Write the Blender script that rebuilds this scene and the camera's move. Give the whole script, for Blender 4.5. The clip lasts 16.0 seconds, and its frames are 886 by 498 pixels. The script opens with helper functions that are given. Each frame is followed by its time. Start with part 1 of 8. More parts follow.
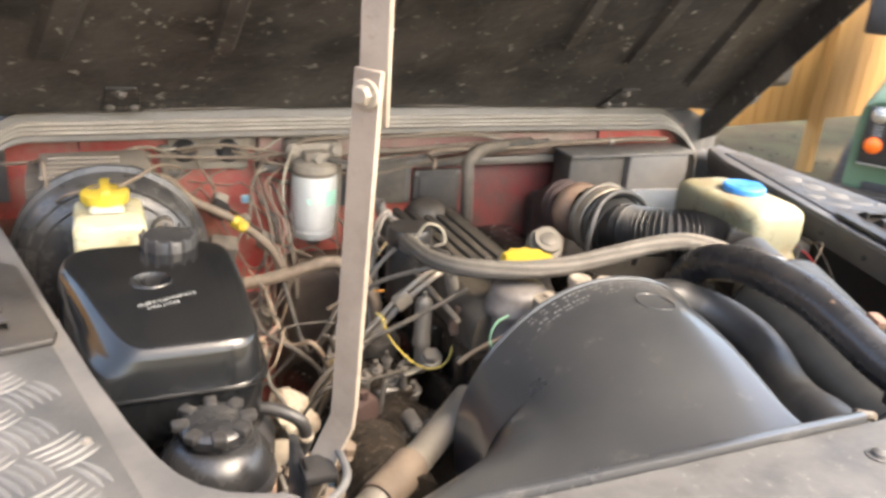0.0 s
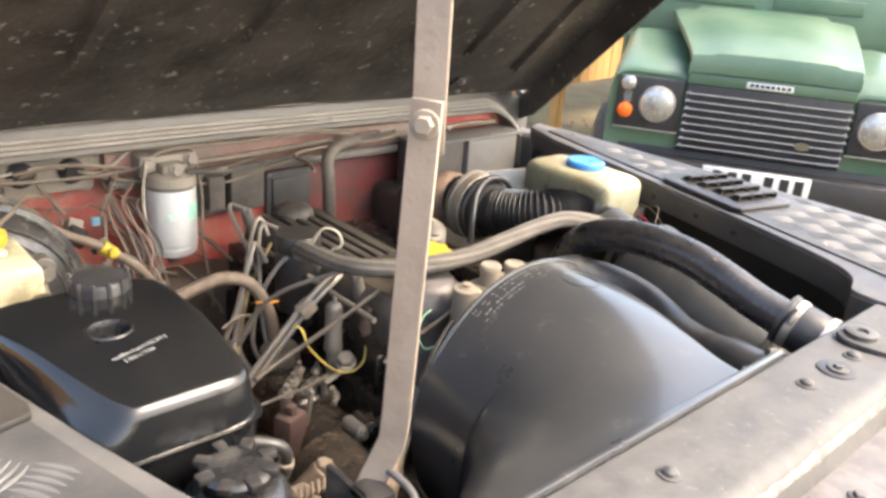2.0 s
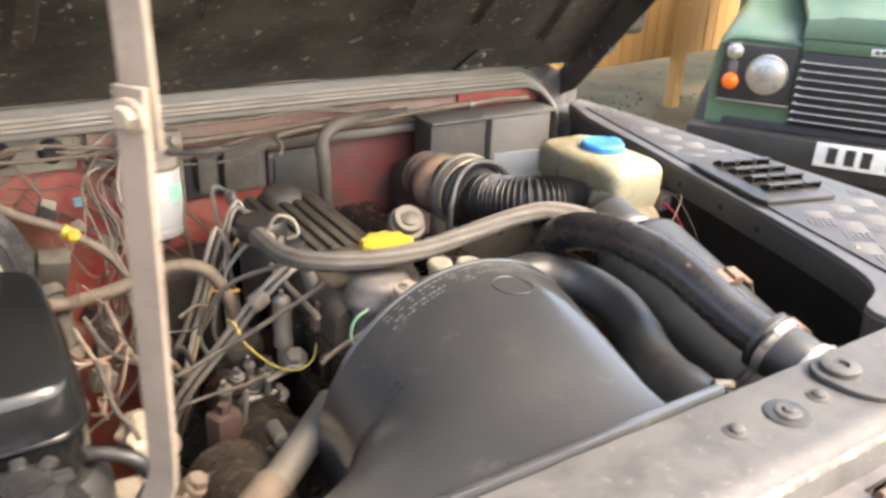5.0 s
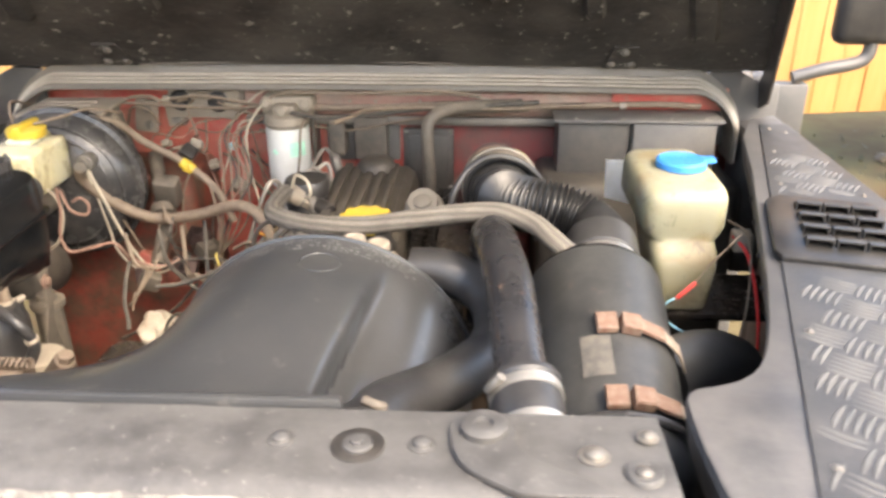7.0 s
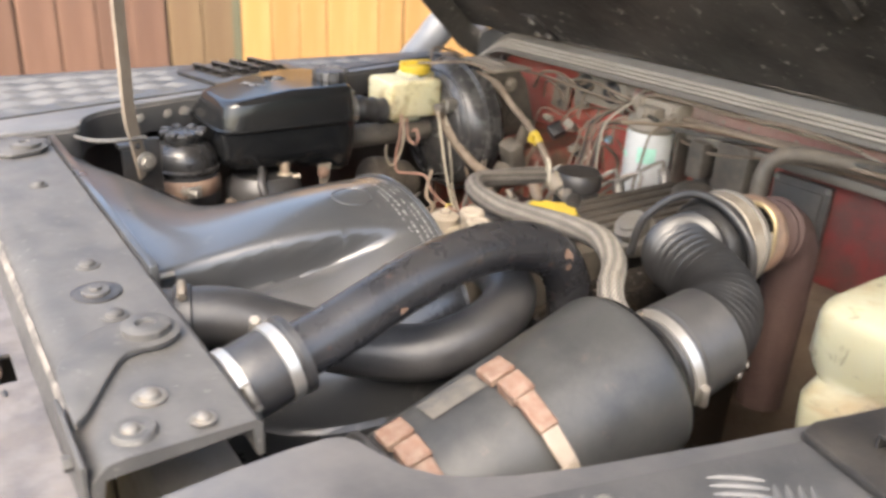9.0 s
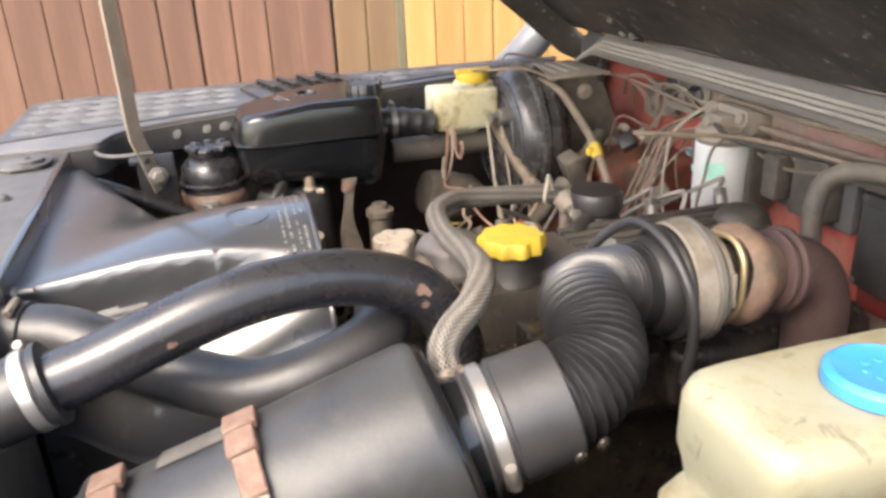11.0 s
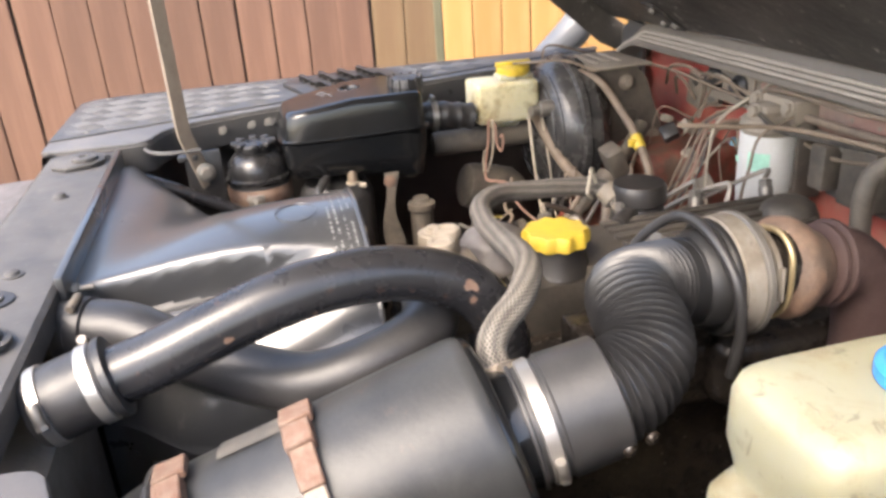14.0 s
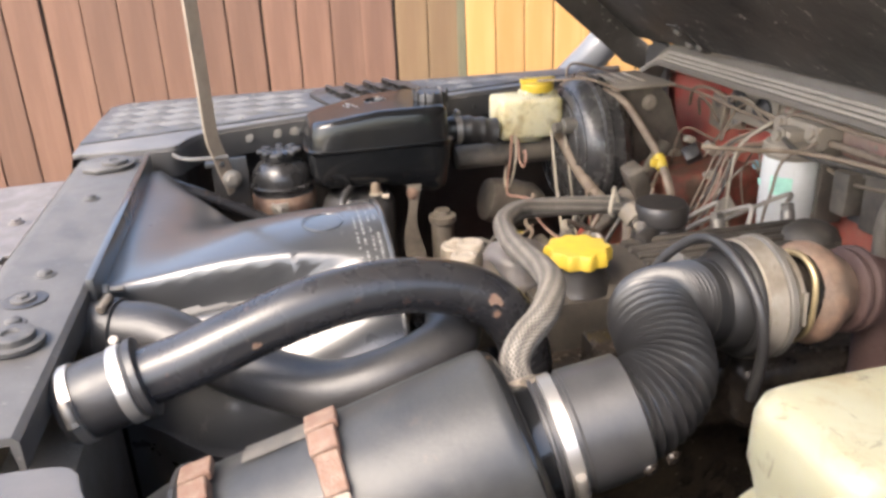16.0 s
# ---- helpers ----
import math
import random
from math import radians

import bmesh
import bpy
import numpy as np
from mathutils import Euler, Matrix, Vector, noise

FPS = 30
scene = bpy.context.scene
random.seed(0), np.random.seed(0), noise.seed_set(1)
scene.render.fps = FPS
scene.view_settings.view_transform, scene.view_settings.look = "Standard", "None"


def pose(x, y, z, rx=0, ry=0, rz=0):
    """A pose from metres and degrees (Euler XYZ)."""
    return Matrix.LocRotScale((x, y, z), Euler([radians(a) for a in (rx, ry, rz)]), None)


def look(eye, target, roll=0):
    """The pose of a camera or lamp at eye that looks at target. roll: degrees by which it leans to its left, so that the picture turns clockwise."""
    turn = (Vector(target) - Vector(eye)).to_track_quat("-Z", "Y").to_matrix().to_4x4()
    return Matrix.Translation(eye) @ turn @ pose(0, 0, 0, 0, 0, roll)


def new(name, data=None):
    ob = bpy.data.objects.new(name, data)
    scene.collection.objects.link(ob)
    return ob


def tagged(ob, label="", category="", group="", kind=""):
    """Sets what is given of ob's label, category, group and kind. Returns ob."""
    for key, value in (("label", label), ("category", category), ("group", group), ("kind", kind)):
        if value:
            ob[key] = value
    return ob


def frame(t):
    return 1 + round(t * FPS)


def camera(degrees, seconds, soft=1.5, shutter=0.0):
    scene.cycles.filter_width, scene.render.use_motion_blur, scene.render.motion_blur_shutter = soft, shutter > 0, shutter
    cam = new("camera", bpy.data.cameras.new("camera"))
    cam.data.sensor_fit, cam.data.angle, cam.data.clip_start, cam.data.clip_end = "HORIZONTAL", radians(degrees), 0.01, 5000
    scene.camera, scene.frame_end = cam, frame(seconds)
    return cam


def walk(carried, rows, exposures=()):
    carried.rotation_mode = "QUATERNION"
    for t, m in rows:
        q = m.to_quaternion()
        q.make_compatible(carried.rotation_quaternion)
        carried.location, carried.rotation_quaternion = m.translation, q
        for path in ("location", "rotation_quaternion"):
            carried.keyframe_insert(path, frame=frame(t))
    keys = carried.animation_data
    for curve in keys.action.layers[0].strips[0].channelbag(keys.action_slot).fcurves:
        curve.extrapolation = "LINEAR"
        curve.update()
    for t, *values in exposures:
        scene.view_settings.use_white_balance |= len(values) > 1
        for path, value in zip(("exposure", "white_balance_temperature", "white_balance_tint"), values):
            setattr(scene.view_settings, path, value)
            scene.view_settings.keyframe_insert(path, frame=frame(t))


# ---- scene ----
cam = camera(58.8, 16.0, soft=3.1, shutter=0.5)
PATH = [
    (0, (-0.536, -0.421, 1.554), (0.229, 1.278, 0.828), 4.6),
    (0.5, (-0.625, -0.358, 1.561), (0.385, 1.211, 0.841), 5.3),
    (1, (-0.717, -0.323, 1.584), (0.466, 1.121, 0.867), 4.7),
    (1.5, (-0.743, -0.304, 1.58), (0.517, 1.071, 0.859), 4.3),
    (2, (-0.735, -0.313, 1.575), (0.538, 1.045, 0.844), 4.8),
    (2.5, (-0.716, -0.322, 1.585), (0.544, 1.049, 0.853), 4.4),
    (3, (-0.712, -0.321, 1.588), (0.524, 1.073, 0.862), 3.7),
    (3.5, (-0.704, -0.32, 1.586), (0.516, 1.084, 0.85), 2.9),
    (4, (-0.679, -0.329, 1.578), (0.512, 1.085, 0.814), 2.3),
    (4.2, (-0.657, -0.34, 1.575), (0.507, 1.09, 0.801), 2.2),
    (6.3, (0.02, -0.455, 1.577), (0.322, 1.318, 0.702), 0.0),
    (6.5, (0.081, -0.477, 1.583), (0.22, 1.316, 0.71), -0.7),
    (7, (0.233, -0.55, 1.562), (0.143, 1.267, 0.731), -0.2),
    (7.5, (0.376, -0.57, 1.585), (-0.013, 1.217, 0.775), 1.0),
    (8, (0.576, -0.42, 1.554), (-0.29, 1.196, 0.755), 1.8),
    (8.5, (0.723, -0.31, 1.508), (-0.502, 1.048, 0.699), 2.3),
    (8.7, (0.78, -0.253, 1.496), (-0.567, 0.991, 0.696), 2.9),
    (10.8, (0.904, 0.234, 1.472), (-0.876, 0.72, 0.7), -2.4),
    (11, (0.909, 0.242, 1.471), (-0.866, 0.741, 0.697), -2.5),
    (11.5, (0.914, 0.251, 1.469), (-0.852, 0.784, 0.696), -2.2),
    (12, (0.919, 0.247, 1.473), (-0.853, 0.766, 0.705), -2.4),
    (12.5, (0.919, 0.24, 1.478), (-0.861, 0.73, 0.708), -2.8),
    (13, (0.915, 0.237, 1.48), (-0.872, 0.696, 0.707), -3.2),
    (13.5, (0.916, 0.236, 1.48), (-0.873, 0.665, 0.695), -3.8),
    (14, (0.913, 0.23, 1.481), (-0.877, 0.638, 0.687), -3.9),
    (14.5, (0.914, 0.23, 1.481), (-0.879, 0.624, 0.687), -3.8),
    (15, (0.919, 0.231, 1.481), (-0.879, 0.622, 0.697), -3.4),
    (15.5, (0.92, 0.224, 1.483), (-0.885, 0.609, 0.712), -2.9),
    (16, (0.919, 0.216, 1.487), (-0.89, 0.596, 0.723), -2.4),
]
walk(cam, [(t, look(eye, target, roll)) for t, eye, target, roll in PATH], exposures=[(0, 2.9, 7250, 9), (4.2, 2.81, 7250, 10), (6.5, 2.82, 7150, 9.5), (7.2, 2.68, 7050, 9), (8.5, 2.53, 6850, 8), (11, 2.52, 6750, 10), (16, 2.52, 6650, 11)])

# ---- light ----
world = bpy.data.worlds.new("world")
scene.world = world
world.use_nodes = True
SUN_UP, SUN_TURN = 50.0, 140.0  # degrees over the horizon; clockwise from +y
wn = world.node_tree.nodes
sky = wn.new("ShaderNodeTexSky")
sky.sky_type, sky.sun_disc = "NISHITA", False
sky.sun_elevation, sky.sun_rotation = radians(SUN_UP), radians(SUN_TURN)
sky.air_density, sky.dust_density, sky.ozone_density = 1.0, 4.0, 0.6
wn["Background"].inputs[1].default_value = 0.15
world.node_tree.links.new(sky.outputs[0], wn["Background"].inputs[0])
sun = new("sun", bpy.data.lights.new("sun", "SUN"))
sun.data.energy, sun.data.angle, sun.data.color = 0.52, radians(28), (1.0, 0.94, 0.86)
su, sr = radians(SUN_UP), radians(SUN_TURN)
sun.matrix_world = look((0, 0, 0), (-math.sin(sr) * math.cos(su), -math.cos(sr) * math.cos(su), -math.sin(su)))
sun.location = (0, -3, 8)


# ---- materials ----
def material(name, base, rough=0.5, metal=0.0, other=None, amount=0.5, scale=6.0, dust=None, dusty=0.0, grain=120.0,
             bump=0.15, coat=0.0, spread=0.12, piece=0.0, stretch=(1, 1, 1), spots=None, spotty=0.0, alpha=None):
    """Paint, plastic, metal or rubber: a base colour mottled with another, dust that lies in patches and more on top, fine grain."""
    m = bpy.data.materials.new(name)
    m.use_nodes = True
    nt = m.node_tree
    n, l = nt.nodes, nt.links
    b = n["Principled BSDF"]
    tc = n.new("ShaderNodeTexCoord")
    mp = n.new("ShaderNodeMapping")
    mp.inputs["Scale"].default_value = stretch
    l.new(tc.outputs["Object"], mp.inputs[0])

    def noise_at(s, detail=4.0, rgh=0.6):
        t = n.new("ShaderNodeTexNoise")
        t.inputs["Scale"].default_value, t.inputs["Detail"].default_value, t.inputs["Roughness"].default_value = s, detail, rgh
        l.new(mp.outputs[0], t.inputs["Vector"])
        return t.outputs["Fac"]

    def ramp(src, lo, hi):
        r = n.new("ShaderNodeMapRange")
        r.interpolation_type = "SMOOTHSTEP"
        r.inputs[1].default_value, r.inputs[2].default_value = lo, hi
        l.new(src, r.inputs[0])
        return r.outputs[0]

    def times(a, v):
        k = n.new("ShaderNodeMath")
        k.operation = "MULTIPLY"
        l.new(a, k.inputs[0])
        if isinstance(v, (int, float)):
            k.inputs[1].default_value = v
        else:
            l.new(v, k.inputs[1])
        return k.outputs[0]

    def mix(f, a, c):
        x = n.new("ShaderNodeMix")
        x.data_type = "RGBA"
        l.new(f, x.inputs[0])
        for s, v in ((6, a), (7, c)):
            if isinstance(v, tuple):
                x.inputs[s].default_value = (*v, 1)
            else:
                l.new(v, x.inputs[s])
        return x.outputs[2]

    other = other or tuple(min(1.0, c * 1.5 + 0.01) for c in base)
    big = noise_at(scale)
    colour = mix(times(ramp(big, 0.35, 0.7), amount), base, other)
    fine = noise_at(grain, 3.0, 0.7)
    if spots:
        colour = mix(times(ramp(noise_at(scale * 7, 5.0, 0.75), 0.6, 0.68), spotty), colour, spots)
    if dusty > 0:
        geo = n.new("ShaderNodeNewGeometry")
        sep = n.new("ShaderNodeSeparateXYZ")
        l.new(geo.outputs["Normal"], sep.inputs[0])
        lie = n.new("ShaderNodeMapRange")
        lie.inputs[1].default_value, lie.inputs[2].default_value, lie.inputs[3].default_value, lie.inputs[4].default_value = -0.4, 0.9, 0.35, 1.0
        l.new(sep.outputs[2], lie.inputs[0])
        veil = times(times(ramp(noise_at(scale * 1.7, 6.0, 0.7), 0.25, 0.75), lie.outputs[0]), dusty)
        colour = mix(veil, colour, dust or (0.3, 0.25, 0.19))
    if piece > 0:
        info = n.new("ShaderNodeObjectInfo")
        hsv = n.new("ShaderNodeHueSaturation")
        pr = n.new("ShaderNodeMapRange")
        pr.inputs[3].default_value, pr.inputs[4].default_value = 1 - piece, 1 + piece
        l.new(info.outputs["Random"], pr.inputs[0])
        l.new(pr.outputs[0], hsv.inputs["Value"])
        l.new(colour, hsv.inputs["Color"])
        colour = hsv.outputs[0]
    l.new(colour, b.inputs["Base Color"])
    rr = n.new("ShaderNodeMapRange")
    rr.inputs[3].default_value, rr.inputs[4].default_value = max(0.03, rough - spread), min(1.0, rough + spread)
    l.new(noise_at(scale * 3, 5.0), rr.inputs[0])
    if dusty > 0:
        ra = n.new("ShaderNodeMath")
        ra.operation = "ADD"
        ra.use_clamp = True
        l.new(rr.outputs[0], ra.inputs[0])
        l.new(times(veil, 0.45), ra.inputs[1])
        l.new(ra.outputs[0], b.inputs["Roughness"])
    else:
        l.new(rr.outputs[0], b.inputs["Roughness"])
    b.inputs["Metallic"].default_value = metal
    if coat:
        b.inputs["Coat Weight"].default_value, b.inputs["Coat Roughness"].default_value = coat, 0.12
    if bump:
        bp = n.new("ShaderNodeBump")
        bp.inputs["Strength"].default_value, bp.inputs["Distance"].default_value = bump, 0.002
        l.new(fine, bp.inputs["Height"])
        l.new(bp.outputs[0], b.inputs["Normal"])
    return m


def glass(name, tint=(0.9, 0.95, 0.93), rough=0.02):
    m = bpy.data.materials.new(name)
    m.use_nodes = True
    b = m.node_tree.nodes["Principled BSDF"]
    b.inputs["Base Color"].default_value = (*tint, 1)
    b.inputs["Roughness"].default_value, b.inputs["Transmission Weight"].default_value, b.inputs["IOR"].default_value = rough, 1.0, 1.48
    return m


def milky(name, base, other, scale=9.0):
    """Thin translucent plastic, yellowed in patches."""
    m = material(name, base, 0.5, other=other, amount=0.9, scale=scale, dust=(0.2, 0.155, 0.085), dusty=0.26, bump=0.05, grain=60, spots=(0.13, 0.1, 0.062), spotty=0.55)
    b = m.node_tree.nodes["Principled BSDF"]
    # brown smears and grey finger marks
    n, l = m.node_tree.nodes, m.node_tree.links
    tc = n.new("ShaderNodeTexCoord")
    for size, lo, hi, much, tone in ((16, 0.5, 0.68, 0.75, (0.17, 0.12, 0.062)), (34, 0.58, 0.66, 0.6, (0.08, 0.064, 0.045))):
        t, r, x = n.new("ShaderNodeTexNoise"), n.new("ShaderNodeMapRange"), n.new("ShaderNodeMix")
        t.inputs["Scale"].default_value, t.inputs["Detail"].default_value, t.inputs["Roughness"].default_value, t.inputs["Distortion"].default_value = size, 6.0, 0.65, 0.6
        l.new(tc.outputs["Object"], t.inputs["Vector"])
        r.inputs[1].default_value, r.inputs[2].default_value, r.inputs[4].default_value = lo, hi, much
        l.new(t.outputs["Fac"], r.inputs[0])
        x.data_type = "RGBA"
        l.new(r.outputs[0], x.inputs[0])
        l.new(b.inputs["Base Color"].links[0].from_socket, x.inputs[6])
        x.inputs[7].default_value = (*tone, 1)
        l.new(x.outputs[2], b.inputs["Base Color"])
    b.inputs["Subsurface Weight"].default_value = 1.0
    b.inputs["Subsurface Radius"].default_value = (0.05, 0.046, 0.032)
    b.inputs["Subsurface Scale"].default_value = 0.6
    return m


TAN = (0.30, 0.245, 0.18)
M_COWL = material("cowl_plastic", (0.028, 0.03, 0.0335), 0.27, other=(0.042, 0.042, 0.042), amount=0.7, scale=3, dust=(0.12, 0.11, 0.096), dusty=0.16, bump=0.05, grain=260, spread=0.06, coat=0.55, spots=(0.22, 0.205, 0.18), spotty=0.16)
M_TANK = material("gloss_black_plastic", (0.006, 0.0068, 0.008), 0.16, scale=7, other=(0.009, 0.0095, 0.0105), dust=TAN, dusty=0.02, bump=0.008, spread=0.03)
M_RUBBER = material("black_rubber", (0.017, 0.017, 0.0185), 0.38, scale=14, dust=(0.2, 0.18, 0.15), dusty=0.12, bump=0.2, grain=200)
M_PIPE = material("black_painted_pipe", (0.012, 0.0122, 0.0145), 0.26, scale=10, dust=(0.2, 0.18, 0.15), dusty=0.07, bump=0.05, spots=(0.3, 0.13, 0.07), spotty=0.1, spread=0.08)
M_PANEL = material("dusty_black_paint", (0.044, 0.042, 0.041), 0.52, other=(0.068, 0.065, 0.062), scale=14, dust=(0.17, 0.161, 0.15), dusty=0.36, bump=0.15, spots=(0.24, 0.225, 0.2), spotty=0.35)
M_WING = material("dark_wing_paint", (0.058, 0.058, 0.06), 0.38, other=(0.088, 0.086, 0.084), scale=6, dust=(0.26, 0.235, 0.21), dusty=0.35, bump=0.12)
M_TREAD = material("black_tread_plate", (0.04, 0.041, 0.043), 0.42, metal=0.1, other=(0.055, 0.055, 0.055), scale=9, dust=(0.18, 0.165, 0.15), dusty=0.28, bump=0.3, grain=180)
M_TREADBAR = material("worn_tread_relief", (0.07, 0.07, 0.07), 0.58, metal=0.0, other=(0.12, 0.117, 0.112), amount=0.8, scale=14, dust=(0.21, 0.19, 0.17), dusty=0.25, bump=0.2)
M_VENT = material("black_vent_plastic", (0.014, 0.014, 0.015), 0.36, scale=10, dust=TAN, dusty=0.12)
M_SATIN = material("satin_black_moulding", (0.011, 0.011, 0.012), 0.26, scale=12, dust=(0.2, 0.18, 0.15), dusty=0.07, bump=0.06)
M_UNDER = material("bonnet_underside", (0.018, 0.0165, 0.0155), 0.46, other=(0.064, 0.057, 0.05), amount=1.0, scale=6, dust=(0.23, 0.205, 0.18), dusty=0.3, bump=1.0, grain=45, spots=(0.5, 0.47, 0.42), spotty=0.7)
M_SEAL = material("bulkhead_seal_paint", (0.42, 0.38, 0.325), 0.28, other=(0.22, 0.195, 0.16), scale=8, dust=(0.4, 0.35, 0.285), dusty=0.42, spots=(0.11, 0.088, 0.065), spotty=0.4)
M_LEDGE = material("dirty_ledge_paint", (0.125, 0.112, 0.094), 0.4, other=(0.19, 0.168, 0.142), scale=8, dust=(0.24, 0.21, 0.17), dusty=0.35, spots=(0.07, 0.055, 0.042), spotty=0.4)
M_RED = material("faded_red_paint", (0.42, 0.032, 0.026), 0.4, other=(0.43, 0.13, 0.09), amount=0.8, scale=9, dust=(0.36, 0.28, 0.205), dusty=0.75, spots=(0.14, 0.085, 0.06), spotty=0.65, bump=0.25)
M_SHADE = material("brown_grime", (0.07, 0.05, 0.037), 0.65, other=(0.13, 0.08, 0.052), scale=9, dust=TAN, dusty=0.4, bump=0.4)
M_GRIME = material("tan_grime_metal", (0.21, 0.178, 0.138), 0.6, other=(0.28, 0.236, 0.184), scale=18, dust=(0.35, 0.3, 0.24), dusty=0.5, bump=0.5, spots=(0.08, 0.055, 0.04), spotty=0.6)
M_BLOCK = material("oily_engine_iron", (0.014, 0.0125, 0.0115), 0.2, metal=0.2, other=(0.034, 0.027, 0.021), scale=24, dust=(0.16, 0.12, 0.085), dusty=0.2, bump=1.0, grain=70)
M_ROCKER = material("dusty_rocker_cover", (0.03, 0.027, 0.023), 0.5, other=(0.06, 0.05, 0.041), scale=22, dust=(0.15, 0.125, 0.095), dusty=0.45, bump=0.5)
M_ALLOY = material("dull_cast_alloy", (0.19, 0.178, 0.16), 0.45, metal=0.5, other=(0.12, 0.105, 0.087), scale=20, dust=(0.22, 0.185, 0.14), dusty=0.45, bump=0.45, grain=200)
M_STEEL = material("worn_steel_bar", (0.3, 0.25, 0.2), 0.5, metal=0.3, other=(0.21, 0.17, 0.135), amount=0.9, scale=22, dust=(0.32, 0.265, 0.21), dusty=0.35, bump=0.3, spots=(0.15, 0.095, 0.06), spotty=0.5)
M_BAND = material("bright_clamp_steel", (0.5, 0.485, 0.455), 0.36, metal=0.8, other=(0.36, 0.33, 0.29), scale=24, dust=TAN, dusty=0.2)
M_BARE = material("dull_bare_rust", (0.11, 0.06, 0.042), 0.65, other=(0.17, 0.115, 0.082), amount=0.9, scale=60, dust=(0.22, 0.18, 0.13), dusty=0.25, bump=0.6, spots=(0.05, 0.033, 0.025), spotty=0.5)
M_BOLT = material("dull_bolt_steel", (0.2, 0.19, 0.175), 0.45, metal=0.6, other=(0.16, 0.14, 0.115), scale=60, dust=TAN, dusty=0.3)
M_RUST = material("rusty_latch_steel", (0.15, 0.075, 0.048), 0.62, metal=0.15, other=(0.21, 0.145, 0.108), amount=0.9, scale=70, dust=(0.27, 0.225, 0.18), dusty=0.35, bump=0.9, grain=300, spots=(0.05, 0.035, 0.028), spotty=0.65)
M_COPPER = material("heat_browned_turbine", (0.12, 0.08, 0.06), 0.55, metal=0.25, other=(0.32, 0.19, 0.125), amount=0.9, scale=20, dust=(0.28, 0.22, 0.165), dusty=0.55, bump=1.0, grain=90, spots=(0.07, 0.045, 0.035), spotty=0.6)
M_YELLOW = material("yellow_plastic", (0.56, 0.4, 0.03), 0.42, other=(0.5, 0.34, 0.03), scale=18, dust=TAN, dusty=0.25)
M_BLUE = material("blue_plastic", (0.02, 0.2, 0.56), 0.4, other=(0.03, 0.25, 0.62), scale=14, dust=(0.4, 0.4, 0.38), dusty=0.12, bump=0.15)
M_MILK = milky("yellowed_milky_plastic", (0.26, 0.257, 0.19), (0.225, 0.209, 0.126), 3.2)
M_MILK2 = milky("brake_reservoir_plastic", (0.54, 0.52, 0.36), (0.5, 0.44, 0.26), 16)
M_WHITE = material("white_filter_paint", (0.56, 0.56, 0.53), 0.35, other=(0.48, 0.47, 0.425), scale=16, dust=TAN, dusty=0.22, spots=(0.36, 0.31, 0.24), spotty=0.35)
M_LABEL = material("faded_green_print", (0.35, 0.62, 0.48), 0.5, scale=40)
M_PAPER = material("pale_card", (0.82, 0.8, 0.72), 0.7, scale=24, dust=TAN, dusty=0.1)
M_CLOTH = material("pale_grimy_cloth", (0.38, 0.34, 0.275), 0.8, other=(0.24, 0.165, 0.12), amount=0.9, scale=22, dust=TAN, dusty=0.2, bump=0.4)
M_WIREK = material("black_wire", (0.02, 0.019, 0.018), 0.5, scale=30, dust=TAN, dusty=0.35)
M_WIREB = material("dusty_brown_wire", (0.13, 0.095, 0.066), 0.55, scale=30, dust=(0.31, 0.25, 0.185), dusty=0.6)
M_WIRER = material("red_wire", (0.6, 0.03, 0.03), 0.45, scale=30)
M_WIREP = material("faded_pink_wire", (0.22, 0.115, 0.085), 0.5, scale=30, dust=TAN, dusty=0.5)
M_WIREG = material("green_wire", (0.2, 0.42, 0.28), 0.5, scale=30, dust=TAN, dusty=0.2)
M_WIREW = material("pale_wire", (0.34, 0.3, 0.23), 0.5, scale=30, dust=TAN, dusty=0.4)
M_WIREC = material("thin_blue_wire", (0.25, 0.5, 0.6), 0.45, scale=30)
M_WIREY = material("dull_yellow_wire", (0.42, 0.32, 0.06), 0.5, scale=30, dust=TAN, dusty=0.3)
M_WIREO = material("orange_wire", (0.6, 0.26, 0.03), 0.5, scale=30, dust=TAN, dusty=0.2)
M_LINE = material("steel_fuel_line", (0.25, 0.225, 0.195), 0.4, metal=0.5, scale=30, dust=TAN, dusty=0.45)
M_GREYBOX = material("grey_heater_box", (0.1, 0.096, 0.092), 0.45, other=(0.145, 0.138, 0.13), scale=12, dust=(0.27, 0.24, 0.2), dusty=0.35, spots=(0.07, 0.06, 0.05), spotty=0.3)
M_DARKBOX = material("dark_heater_box", (0.03, 0.029, 0.028), 0.5, scale=9, dust=TAN, dusty=0.25)
M_PRINT = material("worn_white_print", (0.17, 0.17, 0.165), 0.5, scale=90, spots=(0.03, 0.03, 0.032), spotty=0.9)
M_CAN = material("satin_black_can_paint", (0.018, 0.019, 0.02), 0.42, other=(0.03, 0.0315, 0.0325), scale=8, dust=(0.22, 0.21, 0.185), dusty=0.16, bump=0.1, grain=260, spots=(0.2, 0.12, 0.08), spotty=0.1)
M_SLEEVE = material("grey_black_rubber_sleeve", (0.022, 0.022, 0.023), 0.42, other=(0.034, 0.034, 0.034), scale=12, dust=(0.2, 0.185, 0.165), dusty=0.15, bump=0.12, grain=160)
M_MATT = material("matt_black_rubber", (0.009, 0.009, 0.0095), 0.5, scale=16, dust=(0.2, 0.18, 0.15), dusty=0.05, bump=0.15, grain=180)
